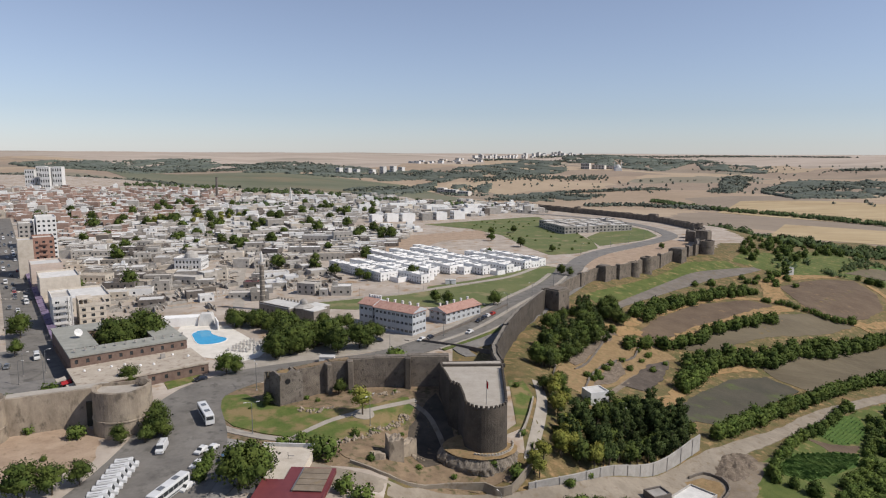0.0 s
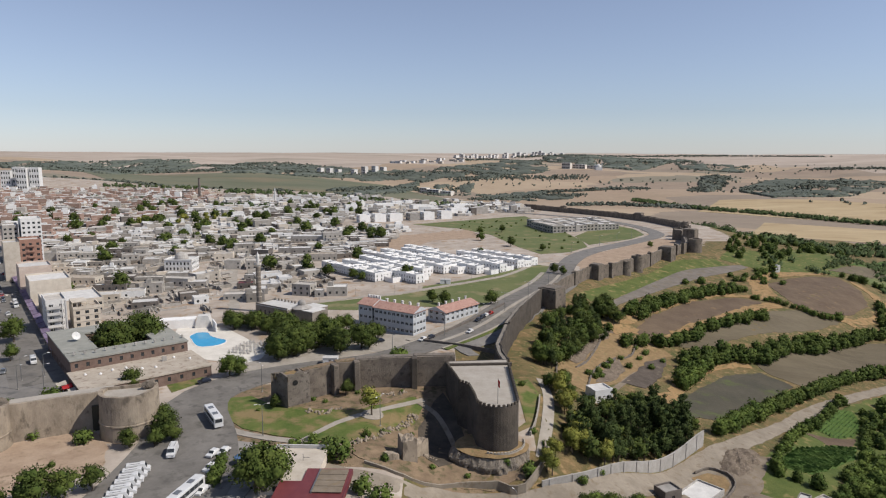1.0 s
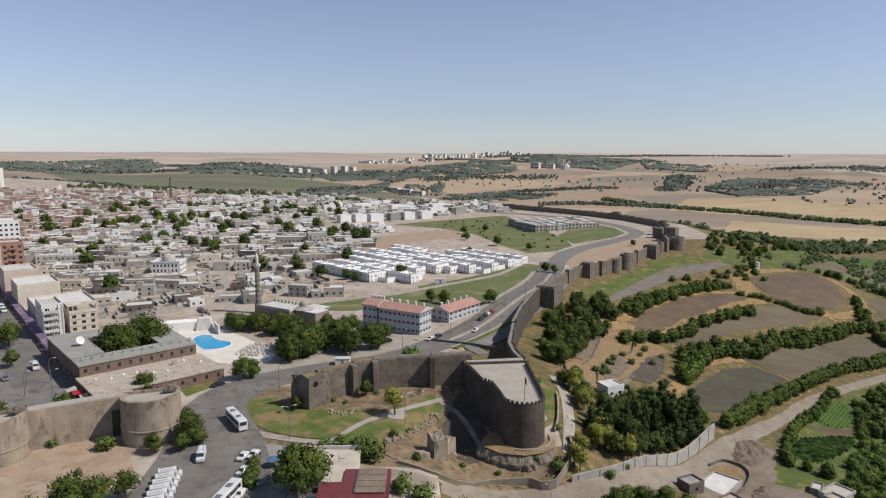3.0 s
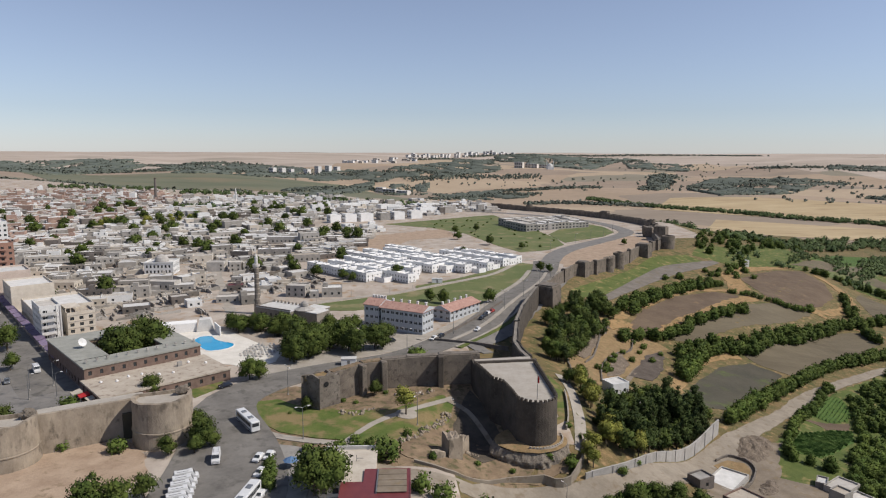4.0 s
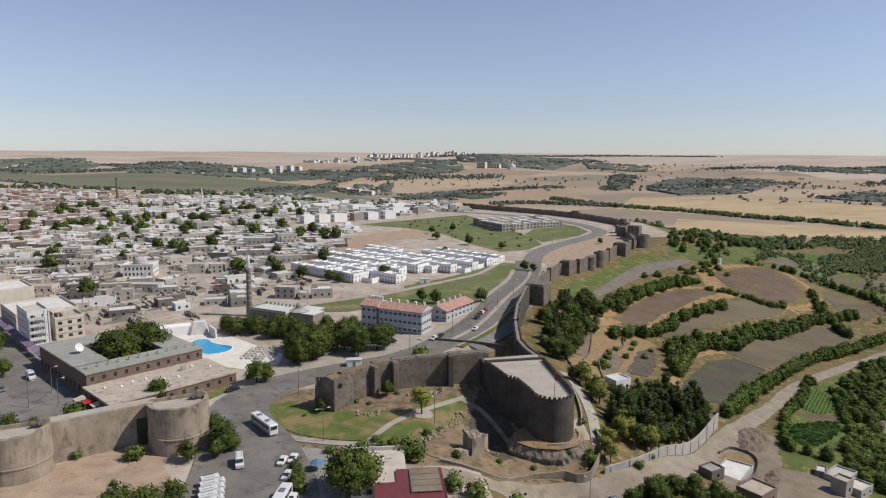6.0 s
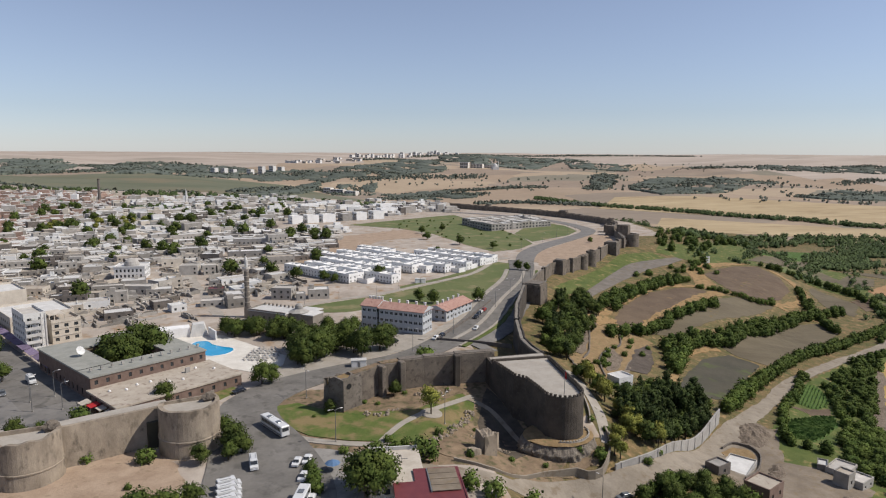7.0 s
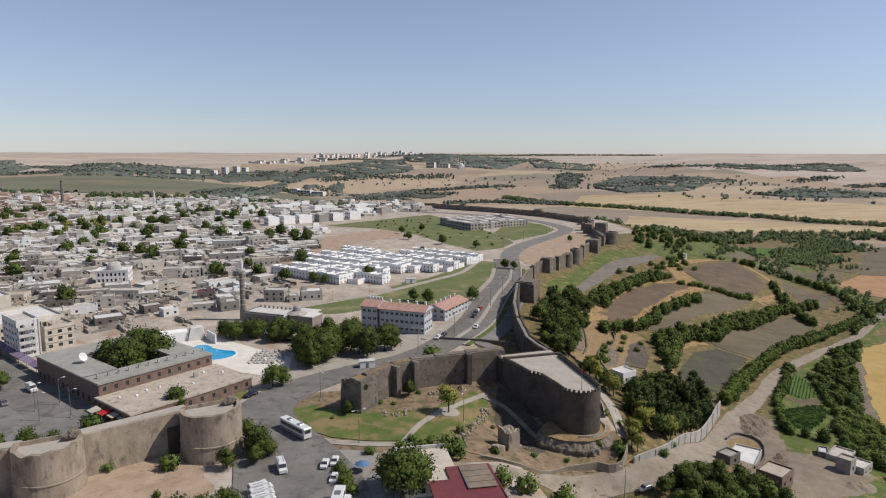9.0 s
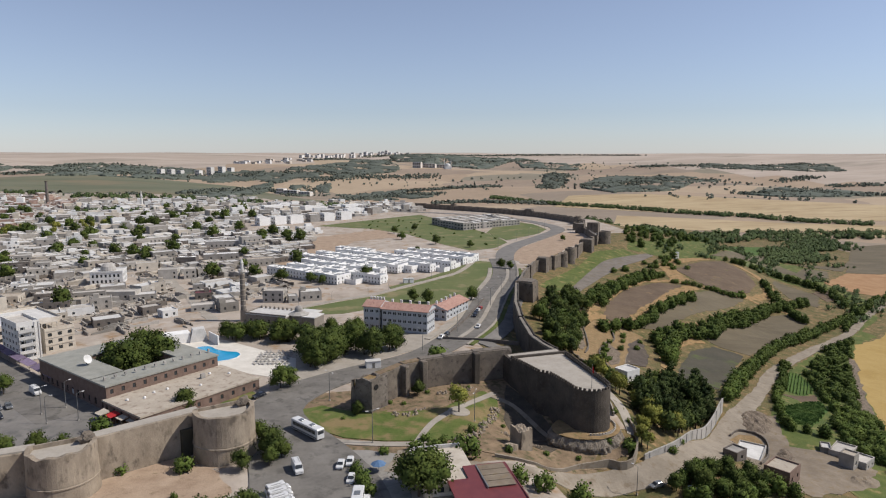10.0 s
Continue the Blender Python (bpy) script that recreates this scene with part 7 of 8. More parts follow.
    for x, y, k in ((-41, 168, 0.7), (-37, 172, 0.5), (-29, 176, 0.45), (-25, 170, 0.4), (-55, 165, 0.8), (-51, 162, 0.9), (-23, 158, 0.5), (-35, 155, 0.6), (-60, 192, 0.5), (-56, 190, 0.45), (-33, 198, 0.5), (-47, 197, 0.5), (-14, 157, 0.5), (5, 172, 0.6), (8, 168, 0.7),
                    (6, 205, 0.6), (16, 158, 0.8), (22, 163, 0.7), (-71, 187, 0.6), (-75, 184, 0.4), (-74.8, 149, 0.7), (-74, 144, 0.8)):
        put(bush, x, y, k, group="bushes")
    # grove below the bastion
    fill(dark, [(15, 174), (23, 168), (40, 180), (60, 199), (67, 213), (60, 220), (46, 210), (32, 200), (20, 188)], 58, 0.95, "dark grove below the bastion")
    fill(warm, [(14, 162), (26, 168), (44, 182), (40, 188), (24, 178), (14, 172)], 9, 0.7, "yellowing trees by the lower road")
    fill(warm, [(6, 158), (14, 160), (24, 168), (20, 184), (14, 176)], 8, 0.75, "yellowing trees by the lower road")
    fill(broad, [(14, 196), (24, 200), (30, 216), (22, 224), (14, 212)], 6, 0.7, "trees below the bastion")
    slope = [(14, 232), (20, 262), (34, 300), (52, 326), (66, 330), (72, 312), (56, 290), (40, 268), (28, 244), (20, 226)]
    fill(broad, slope, 34, 1.0, "trees on the slope below the old wall")
    fill(dark, slope, 22, 0.85, "trees on the slope below the old wall")
    fill(copse, slope, 16, 1.1, "trees on the slope below the old wall")
    fill(bush, [(30, 208), (44, 226), (60, 246), (84, 276), (70, 290), (50, 262), (28, 232)], 18, 0.8, "bushes")
    fill(olive, [(12, 166), (22, 165), (40, 178), (60, 196), (66, 210), (56, 220), (40, 212), (28, 204), (18, 196)], 30, 0.95, "dark grove below the bastion")
    fill(warm, [(16, 178), (20, 178), (25, 214), (17, 216)], 9, 0.75, "yellowing trees by the lower road")
    # field rows
    g = "garden trees between the fields"
    row(copse, [(74, 208), (96, 229), (122, 252), (164, 284), (212, 310), (270, 341)], 2.9, 1.05, g)
    row(copse, [(78, 212), (98, 232), (124, 255), (166, 287), (212, 313)], 3.6, 0.95, g)
    row(copse, [(76, 248), (106, 288), (130, 296), (156, 312), (200, 340), (226, 357), (268, 374)], 2.8, 1.15, g, 2.0)
    row(copse, [(82, 262), (100, 292), (140, 306), (180, 332), (226, 362)], 3.6, 1.1, g, 2.5)
    row(copse, [(62, 288), (80, 296), (96, 303), (118, 322), (160, 352)], 2.6, 1.1, g, 2.2)
    row(copse, [(76, 326), (106, 360), (138, 388), (168, 410)], 2.6, 1.1, g, 2.2)
    row(copse, [(82, 324), (112, 360), (146, 390), (172, 404)], 3.0, 1.0, g, 2.2)
    row(bush, [(174, 393), (189, 383), (205, 374), (222, 380)], 3.5, 1.2, g, 1.5)
    row(copse, [(278, 470), (304, 464), (321, 444), (321, 410), (292, 352)], 3.0, 1.05, g, 3)
    row(copse, [(268, 416), (246, 372), (230, 338)], 3.0, 1.05, g, 3)
    row(copse, [(150, 262), (124, 236), (98, 209), (82, 186), (92, 178)], 3.2, 0.75, g, 1.2)
    row(copse, [(152, 250), (134, 222), (116, 196), (98, 176), (88, 158)], 3.4, 0.62, g, 1.4)
    row(copse, [(250, 322), (290, 352), (334, 380), (420, 430)], 5, 0.9, g, 2)
    fill(copse, [(190, 488), (224, 462), (240, 486), (262, 530), (300, 560), (380, 610), (330, 640), (270, 620), (246, 580), (214, 530)], 70, 1.15, "trees below the far end of the old wall")
    fill(bush, [(125, 404), (172, 428), (214, 428), (216, 470), (180, 440), (132, 396)], 22, 1.3, "bushes")
    fill(copse, [(120, 202), (152, 250), (205, 290), (236, 304), (190, 264), (146, 216), (122, 188), (104, 174), (98, 182)], 150, 0.78, "thick greenery beyond the lower road", 1.2)
    fill(copse, [(8, 146), (28, 151), (36, 146), (30, 136), (6, 138)], 10, 0.9, "trees by the lower road")
    fill(copse, [(16, 120), (34, 128), (44, 140), (36, 146), (14, 138), (6, 126)], 12, 0.95, "trees by the lower road")
    fill(copse, [(90, 140), (120, 152), (150, 160), (130, 130), (100, 120)], 12, 1.0, "trees by the lower road")
    fill(copse, [(10, 147), (20, 151), (30, 155), (34, 150), (35, 144), (22, 139)], 14, 0.85, "trees by the lower road")
    fill(copse, [(90, 172), (104, 180), (126, 200), (138, 200), (112, 168), (100, 150), (92, 150)], 50, 0.75, "thick greenery beyond the lower road", 1.2)
    fill(copse, [(84, 148), (100, 170), (122, 186), (114, 160), (98, 134)], 26, 0.8, "thick greenery beyond the lower road", 1.15)
    # town trees
    n = 0
    while n < 120:
        x, y = rng.uniform(-480, -60), rng.uniform(330, 900)
        if edge_gap(x, y) < -30 and street_gap(x, y) > 20 and x > -0.62 * y - 220 and not any(inside(x, y, k) for k in KEEP_OUT[1:]) and (x < -70 or y > 600):
            put(olive, x, y, rng.uniform(1.0, 1.7) + (y > 600) * 0.4, group="town trees")
            n += 1
    fill(warm, [(-330, 640), (-240, 660), (-250, 720), (-340, 700)], 14, 1.1, "town trees")
    for x, y, s in ((-40, 384, 1.1), (-66, 378, 0.8), (-72, 384, 0.8), (10, 470, 0.9), (30, 440, 0.7), (16, 560, 1.0), (38, 525, 1.0), (60, 500, 0.7), (-18, 318, 0.9), (-24, 324, 0.9), (5, 318, 0.9), (52, 404, 0.8), (57, 400, 0.7),
                    (150, 520, 0.6), (40, 620, 1.0), (-10, 305, 0.7), (18, 606, 0.9)):
        put(broad, x, y, s, group="park and street trees")
    for k in range(60):
        x, y = rng.uniform(0, 100), rng.uniform(500, 740)
        if inside(x, y, [(-30, 680), (62, 768), (84, 780), (100, 640), (100, 524), (56, 486), (28, 600)]):
            put(bush, x, y, 0.55, group="bushes")
    join_rest()
    for m in broad + dark + warm + bush + copse + olive:
        gone(m)
    print("trees", len(used))


plant()


def woods(name, label, lines_of, n, tall, seed, sprays=9, coarse=0.42):
    """Far woodland: leaf masses along lines of x, y, half width."""
    r = np.random.RandomState(seed)
    verts, faces, soft = [], [], []
    for line in lines_of:
        rows = curve(line, 12)
        for _ in range(int(n * len(rows))):
            k = r.randint(len(rows))
            x, y, w = rows[k]
            x, y = x + r.uniform(-1, 1) * w + r.uniform(-8, 8), y + r.uniform(-1, 1) * w
            clump(r, x, y, tall * r.uniform(0.5, 1.2), sprays, coarse, verts, faces, soft)
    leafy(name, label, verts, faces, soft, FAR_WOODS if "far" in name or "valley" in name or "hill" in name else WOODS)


def clump(r, x, y, s, sprays, coarse, verts, faces, soft):
    """One tree of a far wood."""
    z = gz(x, y)
    i = len(verts)
    for d in ((1, 0, 0), (0, 1, 0), (-1, 0, 0), (0, -1, 0), (0, 0, 1)):
        q = s * r.uniform(0.3, 0.46)
        verts.append((x + d[0] * q, y + d[1] * q, z + s * (0.42 + d[2] * 0.42)))
        soft.append((d[0] * 0.7, d[1] * 0.7, 0.71 if not d[2] else 1.0))
    verts.append((x, y, z - 0.2))
    soft.append((0, 0, 1))
    for a in range(4):
        faces.append((i + a, i + (a + 1) % 4, i + 4))
        faces.append((i + (a + 1) % 4, i + a, i + 5))
    for _ in range(sprays):
        d = r.normal(size=3)
        d /= np.linalg.norm(d)
        at = np.array((x, y, z + s * 0.45)) + d * s * 0.45
        a = np.cross(d + 0.6 * r.normal(size=3), r.normal(size=3))
        a /= np.linalg.norm(a)
        b = np.cross(d, a)
        q = s * coarse * r.uniform(0.7, 1.3)
        i = len(verts)
        verts += [tuple(at - a * q), tuple(at - b * q), tuple(at + a * q), tuple(at + b * q)]
        faces.append((i, i + 1, i + 2, i + 3))
        n = 0.8 * d + 0.2 * r.normal(size=3) + np.array((0, 0, 1.2))
        soft += [tuple(n / np.linalg.norm(n))] * 4


def leafy(name, label, verts, faces, soft, material=WOODS):
    me = mesh_of(name, verts, faces, material)
    me.polygons.foreach_set("use_smooth", [True] * len(faces))
    me.normals_split_custom_set_from_vertices(soft)
    tagged(new(name, me), label, "woodland", kind="stuff")


def forest(name, label, patches, cover, seed):
    """Broad woods inside outlines; trees stand in groups with gaps at the rims."""
    r = np.random.RandomState(seed)
    verts, faces, soft = [], [], []
    for pts in patches:
        xs, ys = [p[0] for p in pts], [p[1] for p in pts]
        mx, my = sum(xs) / len(xs), sum(ys) / len(ys)
        area = abs(sum(ax * by - bx * ay for (ax, ay), (bx, by) in zip(pts, pts[1:] + pts[:1]))) / 2
        s = 4 + math.hypot(mx, my) * 0.0014
        canopy = drape("tree_canopy", pts, FAR_WOODS, 0.5, 17, "dense green canopy of a valley wood, greyed with painted haze", "woodland", "stuff", 14, 14)
        for p in canopy.data.vertices:
            x, y = p.co.x, p.co.y
            p.co.z -= 30 * smooth(0.12, 0.36, noise.noise(Vector((x / 75, y / 150, seed + 4))) + 0.5 * noise.noise(Vector((x / 30, y / 45, seed + 6))))
            p.co.z += s * max(0.0, 0.55 + 0.5 * noise.noise(Vector((x / 55, y / 75, seed))) + 0.55 * noise.noise(Vector((x / 19, y / 23, 2))))
        canopy.data.polygons.foreach_set("use_smooth", [True] * len(canopy.data.polygons))
        n = min(1500, int(area * cover * 0.3 / (s * s)))
        while n > 0:
            x, y = r.uniform(min(xs) - 30, max(xs) + 30), r.uniform(min(ys) - 40, max(ys) + 40)
            n -= 1
            if not inside(x, y, pts) or noise.noise(Vector((x / 70, y / 120, seed))) < -0.22:
                continue
            clump(r, x, y, s * r.uniform(0.6, 1.25), 6, 0.36, verts, faces, soft)
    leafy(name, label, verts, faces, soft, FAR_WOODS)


woods("river_woods", "dark green belt of trees along the river", [[(310, 630, 14), (420, 715, 34), (536, 780, 40), (620, 790, 40), (760, 770, 36), (1000, 740, 36)],
                                                              [(500, 1720, 12), (578, 1440, 12), (657, 1315, 12), (712, 1186, 13), (792, 1068, 14), (840, 955, 12), (900, 890, 8)],
                                                              [(290, 720, 14), (320, 780, 24), (360, 830, 20), (430, 850, 16)],
                                                              [(-60, 1180, 20), (60, 1060, 22), (180, 960, 20), (270, 880, 16)]], 9.0, 9, 5, 30, 0.125)
woods("plantation", "dense green poplar plantation", [[(404, 544, 9), (440, 574, 22), (476, 606, 28), (500, 634, 16)], [(540, 650, 10), (560, 668, 30), (600, 706, 40), (625, 735, 18)]], 52.0, 6, 6, 15, 0.13)
woods("valley_woods", "dark scrub woods in the valley", [[(958, 2070, 30), (1143, 2040, 60), (1400, 2200, 70), (1600, 2260, 50)], [(1236, 1650, 16), (1411, 1645, 24), (1576, 1530, 26), (1750, 1440, 20)],
                                                        [(1868, 2180, 40), (2045, 2210, 40)], [(1936, 2003, 26), (2100, 1950, 26)], [(754, 1950, 16), (900, 2200, 40), (1058, 2530, 40)],
                                                        [(319, 1600, 24), (386, 1643, 22), (555, 1483, 18)], [(93, 1870, 24), (271, 1950, 28), (394, 1900, 22)], [(-297, 1880, 18), (-192, 2110, 26), (-91, 2160, 26), (-27, 2010, 20)],
                                                        [(64, 2370, 40), (322, 2460, 60), (544, 2653, 50)], [(300, 2030, 12), (480, 2020, 14), (640, 2060, 12)]], 9.0, 8, 8, 8, 0.36)
woods("far_woods", "hazy dark woods on the far hills", [[(1599, 2795, 26), (1876, 2715, 26), (2159, 2709, 26), (2433, 2660, 30)], [(803, 3467, 60), (1052, 3440, 80), (1333, 3480, 60)], [(-1058, 3004, 50), (-955, 3500, 50), (-656, 3240, 50)],
                                                       [(-858, 2428, 30), (-635, 2573, 50), (-438, 2510, 40), (-89, 2545, 50), (205, 2540, 40)], [(143, 3509, 40), (615, 3790, 40)], [(500, 4100, 60), (1300, 4050, 50), (2200, 3800, 50)],
                                                       [(-1500, 2400, 30), (-1200, 2350, 40), (-860, 2430, 40)], [(-1200, 1580, 24), (-700, 1510, 22), (-330, 1370, 18)]], 8.0, 8, 9, 6, 0.42)
woods("hill_scrub", "scattered dark bushes on dry hillsides", [[(500, 2050, 120), (800, 2000, 140), (1200, 1900, 150), (1700, 1800, 160)], [(650, 2400, 150), (1100, 2350, 160), (1700, 2250, 170)], [(100, 2250, 120), (400, 2250, 120)],
                                                            [(900, 1500, 60), (1300, 1400, 90)], [(1200, 3000, 200), (2200, 2600, 200)]], 1.0, 8, 12, 8, 0.36)
woods("town_edge_trees", "green trees along the far edge of the town", [[(-420, 1240, 22), (-300, 1180, 26), (-200, 1080, 24), (-110, 1000, 16)], [(-560, 1020, 20), (-480, 1000, 26), (-420, 960, 18)], [(-60, 960, 14), (20, 900, 14)],
                                                                      [(-300, 900, 10), (-230, 880, 14)], [(-700, 1380, 24), (-500, 1340, 24)]], 5.0, 8, 14, 24, 0.15)
forest("valley_forest", "broad dark scrub forest across the valley", [
    [(-250, 2557), (-36, 2642), (138, 3138), (273, 3270), (541, 3844), (460, 2875), (169, 2414), (-1, 2441), (-75, 2344)],
    [(-22, 2275), (102, 2270), (70, 2028), (-18, 2005)], [(108, 2025), (190, 2029), (347, 2045), (361, 1855), (203, 1842)],
    [(-331, 1909), (-93, 2346), (-106, 2133), (-169, 1841), (-211, 1500)],
    [(914, 2315), (1220, 2915), (974, 2276), (765, 1910)], [(930, 2085), (1246, 2345), (1565, 2515), (1669, 2292), (1135, 1814), (834, 1672)],
    [(1256, 1635), (1445, 1733), (1600, 1700), (1600, 1500), (1294, 1556)]], 0.85, 21)
forest("hill_forest", "dark woods on the far hills", [
    [(-1648, 3119), (-1311, 3424), (-1100, 3016), (-993, 2503), (-1089, 2159), (-1400, 2254), (-1800, 2600)],
    [(-1109, 3210), (-1014, 3584), (-667, 3298), (-633, 3058), (-977, 2875)],
    [(-850, 2495), (-936, 3377), (-488, 2706), (-331, 2565), (-420, 2279), (-761, 2315)],
    [(-710, 3248), (-584, 3203), (-360, 2777), (-268, 2650), (-117, 2661), (-166, 2406), (-352, 2297), (-488, 2401)],
    [(625, 3980), (961, 4253), (807, 3604), (598, 3650)], [(837, 4034), (1136, 3807), (1441, 3715), (926, 3130), (718, 3490)],
    [(1213, 3387), (1428, 3061), (1321, 2892), (1156, 3154)], [(2016, 2883), (2261, 2691), (2500, 2600), (2400, 2400), (2087, 2487), (1813, 2615)]], 0.6, 23)
woods("garden_hedges", "thick green hedges between the valley gardens", [[(290, 360, 5), (340, 402, 5), (352, 450, 6), (400, 510, 6)], [(300, 455, 4), (350, 500, 5), (400, 560, 6), (460, 610, 6)], [(322, 470, 4), (340, 520, 5), (390, 590, 6)],
                                                                        [(262, 480, 5), (300, 520, 6), (360, 580, 8), (420, 630, 8)], [(380, 540, 6), (460, 525, 6)], [(250, 330, 4), (300, 352, 4), (345, 384, 4)], [(232, 480, 8), (256, 520, 8)]], 4.2, 4.6, 25, 30, 0.12)

# ---- vehicles ----
def wheels(t, xs, half, r):
    bm = bmesh.new()
    lathe(bm, ((r * 0.75, -0.11), (r, -0.09), (r, 0.09), (r * 0.75, 0.11)), 12)
    tyre = shared_mesh("tyre", bm, RUBBER)
    bm = bmesh.new()
    lathe(bm, ((r * 0.55, -0.12), (r * 0.55, 0.12)), 10)
    rim = shared_mesh("rim", bm, METAL)
    for x in xs:
        for y in (-half, half):
            w = part("wheel", tyre, RUBBER, t, at=pose(x, y, r, 90))
            part("rim", rim, METAL, w)


def car_body(bm, length, width, low, waist, top, front, rear, tops):
    """Side profile drawn across: front and rear slope of the cabin."""
    a = length / 2
    lower = [(-a, low), (-a + 0.05, waist - 0.1), (-a + front[0], waist), (a - rear[0], waist + 0.05), (a - 0.04, waist - 0.05), (a, low)]
    cabin = [(-a + front[0], waist), (-a + front[1], top), (a - rear[1], top), (a - rear[0], waist + 0.05)]
    for prof, w0, w1 in ((lower, width / 2, width / 2), (cabin, width / 2 - 0.02, width / 2 - tops)):
        zs = [p[1] for p in prof]
        lo, hi = min(zs), max(zs)
        half = lambda z: w0 + (w1 - w0) * (z - lo) / (hi - lo)
        left = [bm.verts.new((x, half(z), z)) for x, z in prof]
        right = [bm.verts.new((x, -half(z), z)) for x, z in prof]
        bm.faces.new(left)
        bm.faces.new(right[::-1])
        for i in range(len(prof)):
            j = (i + 1) % len(prof)
            bm.faces.new((left[i], left[j], right[j], right[i]))


def car_model(paint, label, van=False):
    t = thing("minibus" if van else "car", label, "minibus" if van else "car", 0, 0, 0)
    bm = bmesh.new()
    if van:
        car_body(bm, 5.6, 1.98, 0.35, 1.25, 2.45, (0.7, 1.35), (0.1, 0.3), 0.14)
    else:
        car_body(bm, 4.3, 1.74, 0.28, 0.88, 1.45, (1.05, 1.75), (0.45, 0.95), 0.2)
    bmesh.ops.bevel(bm, geom=bm.edges[:], offset=0.05, segments=1, affect="EDGES")
    part("body", bm, paint, t)
    if van:
        part("windscreen", boxed((-0.03, 0.03, -0.84, 0.84, -0.42, 0.42)), GLASS, t, at=pose(-1.82, 0, 1.82, 0, 28))
        for s in (-1, 1):
            for x0 in (-1.3, -0.1, 1.15):
                part("side_window", boxed((x0, x0 + 1.08, -0.02, 0.02, 1.5, 2.1)), GLASS, t, at=pose(0, s * 0.945, 0, s * 6))
        part("rear_window", boxed((2.66, 2.72, -0.7, 0.7, 1.5, 2.1)), GLASS, t)
        part("roof_rack", boxed((-0.6, 1.9, -0.6, -0.52, 2.47, 2.55), (-0.6, 1.9, 0.52, 0.6, 2.47, 2.55)), METAL, t)
        wheels(t, (-1.75, 1.7), 0.9, 0.34)
    else:
        part("windscreen", boxed((-0.02, 0.02, -0.66, 0.66, -0.38, 0.36)), GLASS, t, at=pose(-0.79, 0, 1.18, 0, 51))
        part("rear_window", boxed((-0.02, 0.02, -0.62, 0.62, -0.3, 0.3)), GLASS, t, at=pose(1.5, 0, 1.2, 0, -42))
        for s in (-1, 1):
            part("side_window", boxed((-0.5, 1.15, -0.02, 0.02, 0.98, 1.36)), GLASS, t, at=pose(0, s * 0.79, 0.0, s * 14) @ pose(0, 0, 0.03))
        wheels(t, (-1.35, 1.3), 0.8, 0.31)
    for s in (-0.6, 0.6):
        part("headlight", boxed((-2.86 if van else -2.2, -2.74 if van else -2.08, s - 0.18, s + 0.18, 0.72, 0.92) if van else (-2.17, -2.05, s - 0.18, s + 0.18, 0.58, 0.74)), ROOF_PALE, t)
    return t


def bus_model():
    t = thing("coach", "long white coach with dark windows", "bus", 0, 0, 0)
    part("body", boxed((-6, 6, -1.25, 1.25, 0.4, 3.25), soft=0.14), CAR_WHITE, t)
    part("windscreen", boxed((-6.05, -5.95, -1.1, 1.1, 1.4, 2.9), soft=0.02), GLASS, t)
    part("rear_window", boxed((5.96, 6.04, -0.95, 0.95, 1.8, 2.8)), GLASS, t)
    for s in (-1, 1):
        for k in range(6):
            part("side_window", boxed((-5.2 + 1.75 * k, -3.55 + 1.75 * k, s * 1.25 - 0.02, s * 1.25 + 0.02, 1.75, 2.75)), GLASS, t)
        part("stripe", boxed((-5.8, 5.8, s * 1.253 - 0.02, s * 1.253 + 0.02, 0.7, 1.05)), CAR_GREY, t)
    for x in (-2.6, 2.4):
        part("roof_unit", boxed((x - 0.8, x + 0.8, -0.65, 0.65, 3.25, 3.45), soft=0.05), CAR_GREY, t)
    wheels(t, (-4.0, 3.2), 1.12, 0.5)
    return t


def traffic():
    van = car_model(CAR_WHITE, "white minibus parked on the asphalt", True)
    cars = [car_model(p, l) for p, l in ((CAR_WHITE, "white saloon car on the asphalt"), (CAR_GREY, "silver saloon car on the asphalt"), (CAR_DARK, "dark saloon car on the asphalt"), (CAR_RED, "red saloon car on the asphalt"))]
    bus = bus_model()
    def put(m, x, y, turn, group=""):
        c = copy_thing(m, pose(x, y, gz(x, y) + (0.31 if -105 < x < 70 and y > 150 else 0.07), 0, 0, turn))
        if group:
            c["group"] = group
    put(bus, -85.4, 176.3, -58, "coaches")
    put(bus, -77.5, 134, 77, "coaches")
    for k in range(9):
        put(van, -93.6 + 0.35 * k, 146.8 - 2.6 * k, 200, "parked minibuses")
    put(van, -89.0, 156, 100, "minibuses on the road")
    for x, y, turn, m in ((-78.6, 155.6, 75, cars[0]), (-76.2, 156.6, 78, cars[0]), (-76.9, 148.4, 74, cars[0]), (-75, 137.5, 76, cars[0]), (-155, 224, 125, van), (-166.5, 226, 125, van), (-98.5, 206, 35, cars[2]),
                          (-27.5, 254, 55, cars[0]), (-24.5, 257, 58, cars[2]), (-3.5, 285, 60, cars[2]), (-1.2, 290, 60, cars[2]), (0.6, 293.5, 60, cars[0]), (3.2, 297.5, 60, cars[3]), (-8, 266, 60, cars[0]),
                          (3.8, 146.6, 10, cars[1]), (13.2, 143, -35, cars[0]), (-48, 254, 20, cars[0]), (-45, 252, 20, cars[2]), (-51, 251, 0, cars[1])):
        put(m, x, y, turn, "cars on the road")
    for k in range(14):
        put(rng.choice(cars), -186 + 2.6 * (k % 7), 205 + 7.5 * (k // 7) + 0.5 * (k % 7), 118, "cars in the car park")
    for k in range(46):
        u = 40 + 8 * k
        s = rng.choice((-5.2, -2, 2.2, 5.2))
        put(rng.choice(cars + [van]), -195 - 0.594 * u + 0.804 * s, 264 + 0.804 * u * 1.02 + 0.594 * s, 126, "cars on the street")
    for m in [van, bus] + cars:
        gone(m)


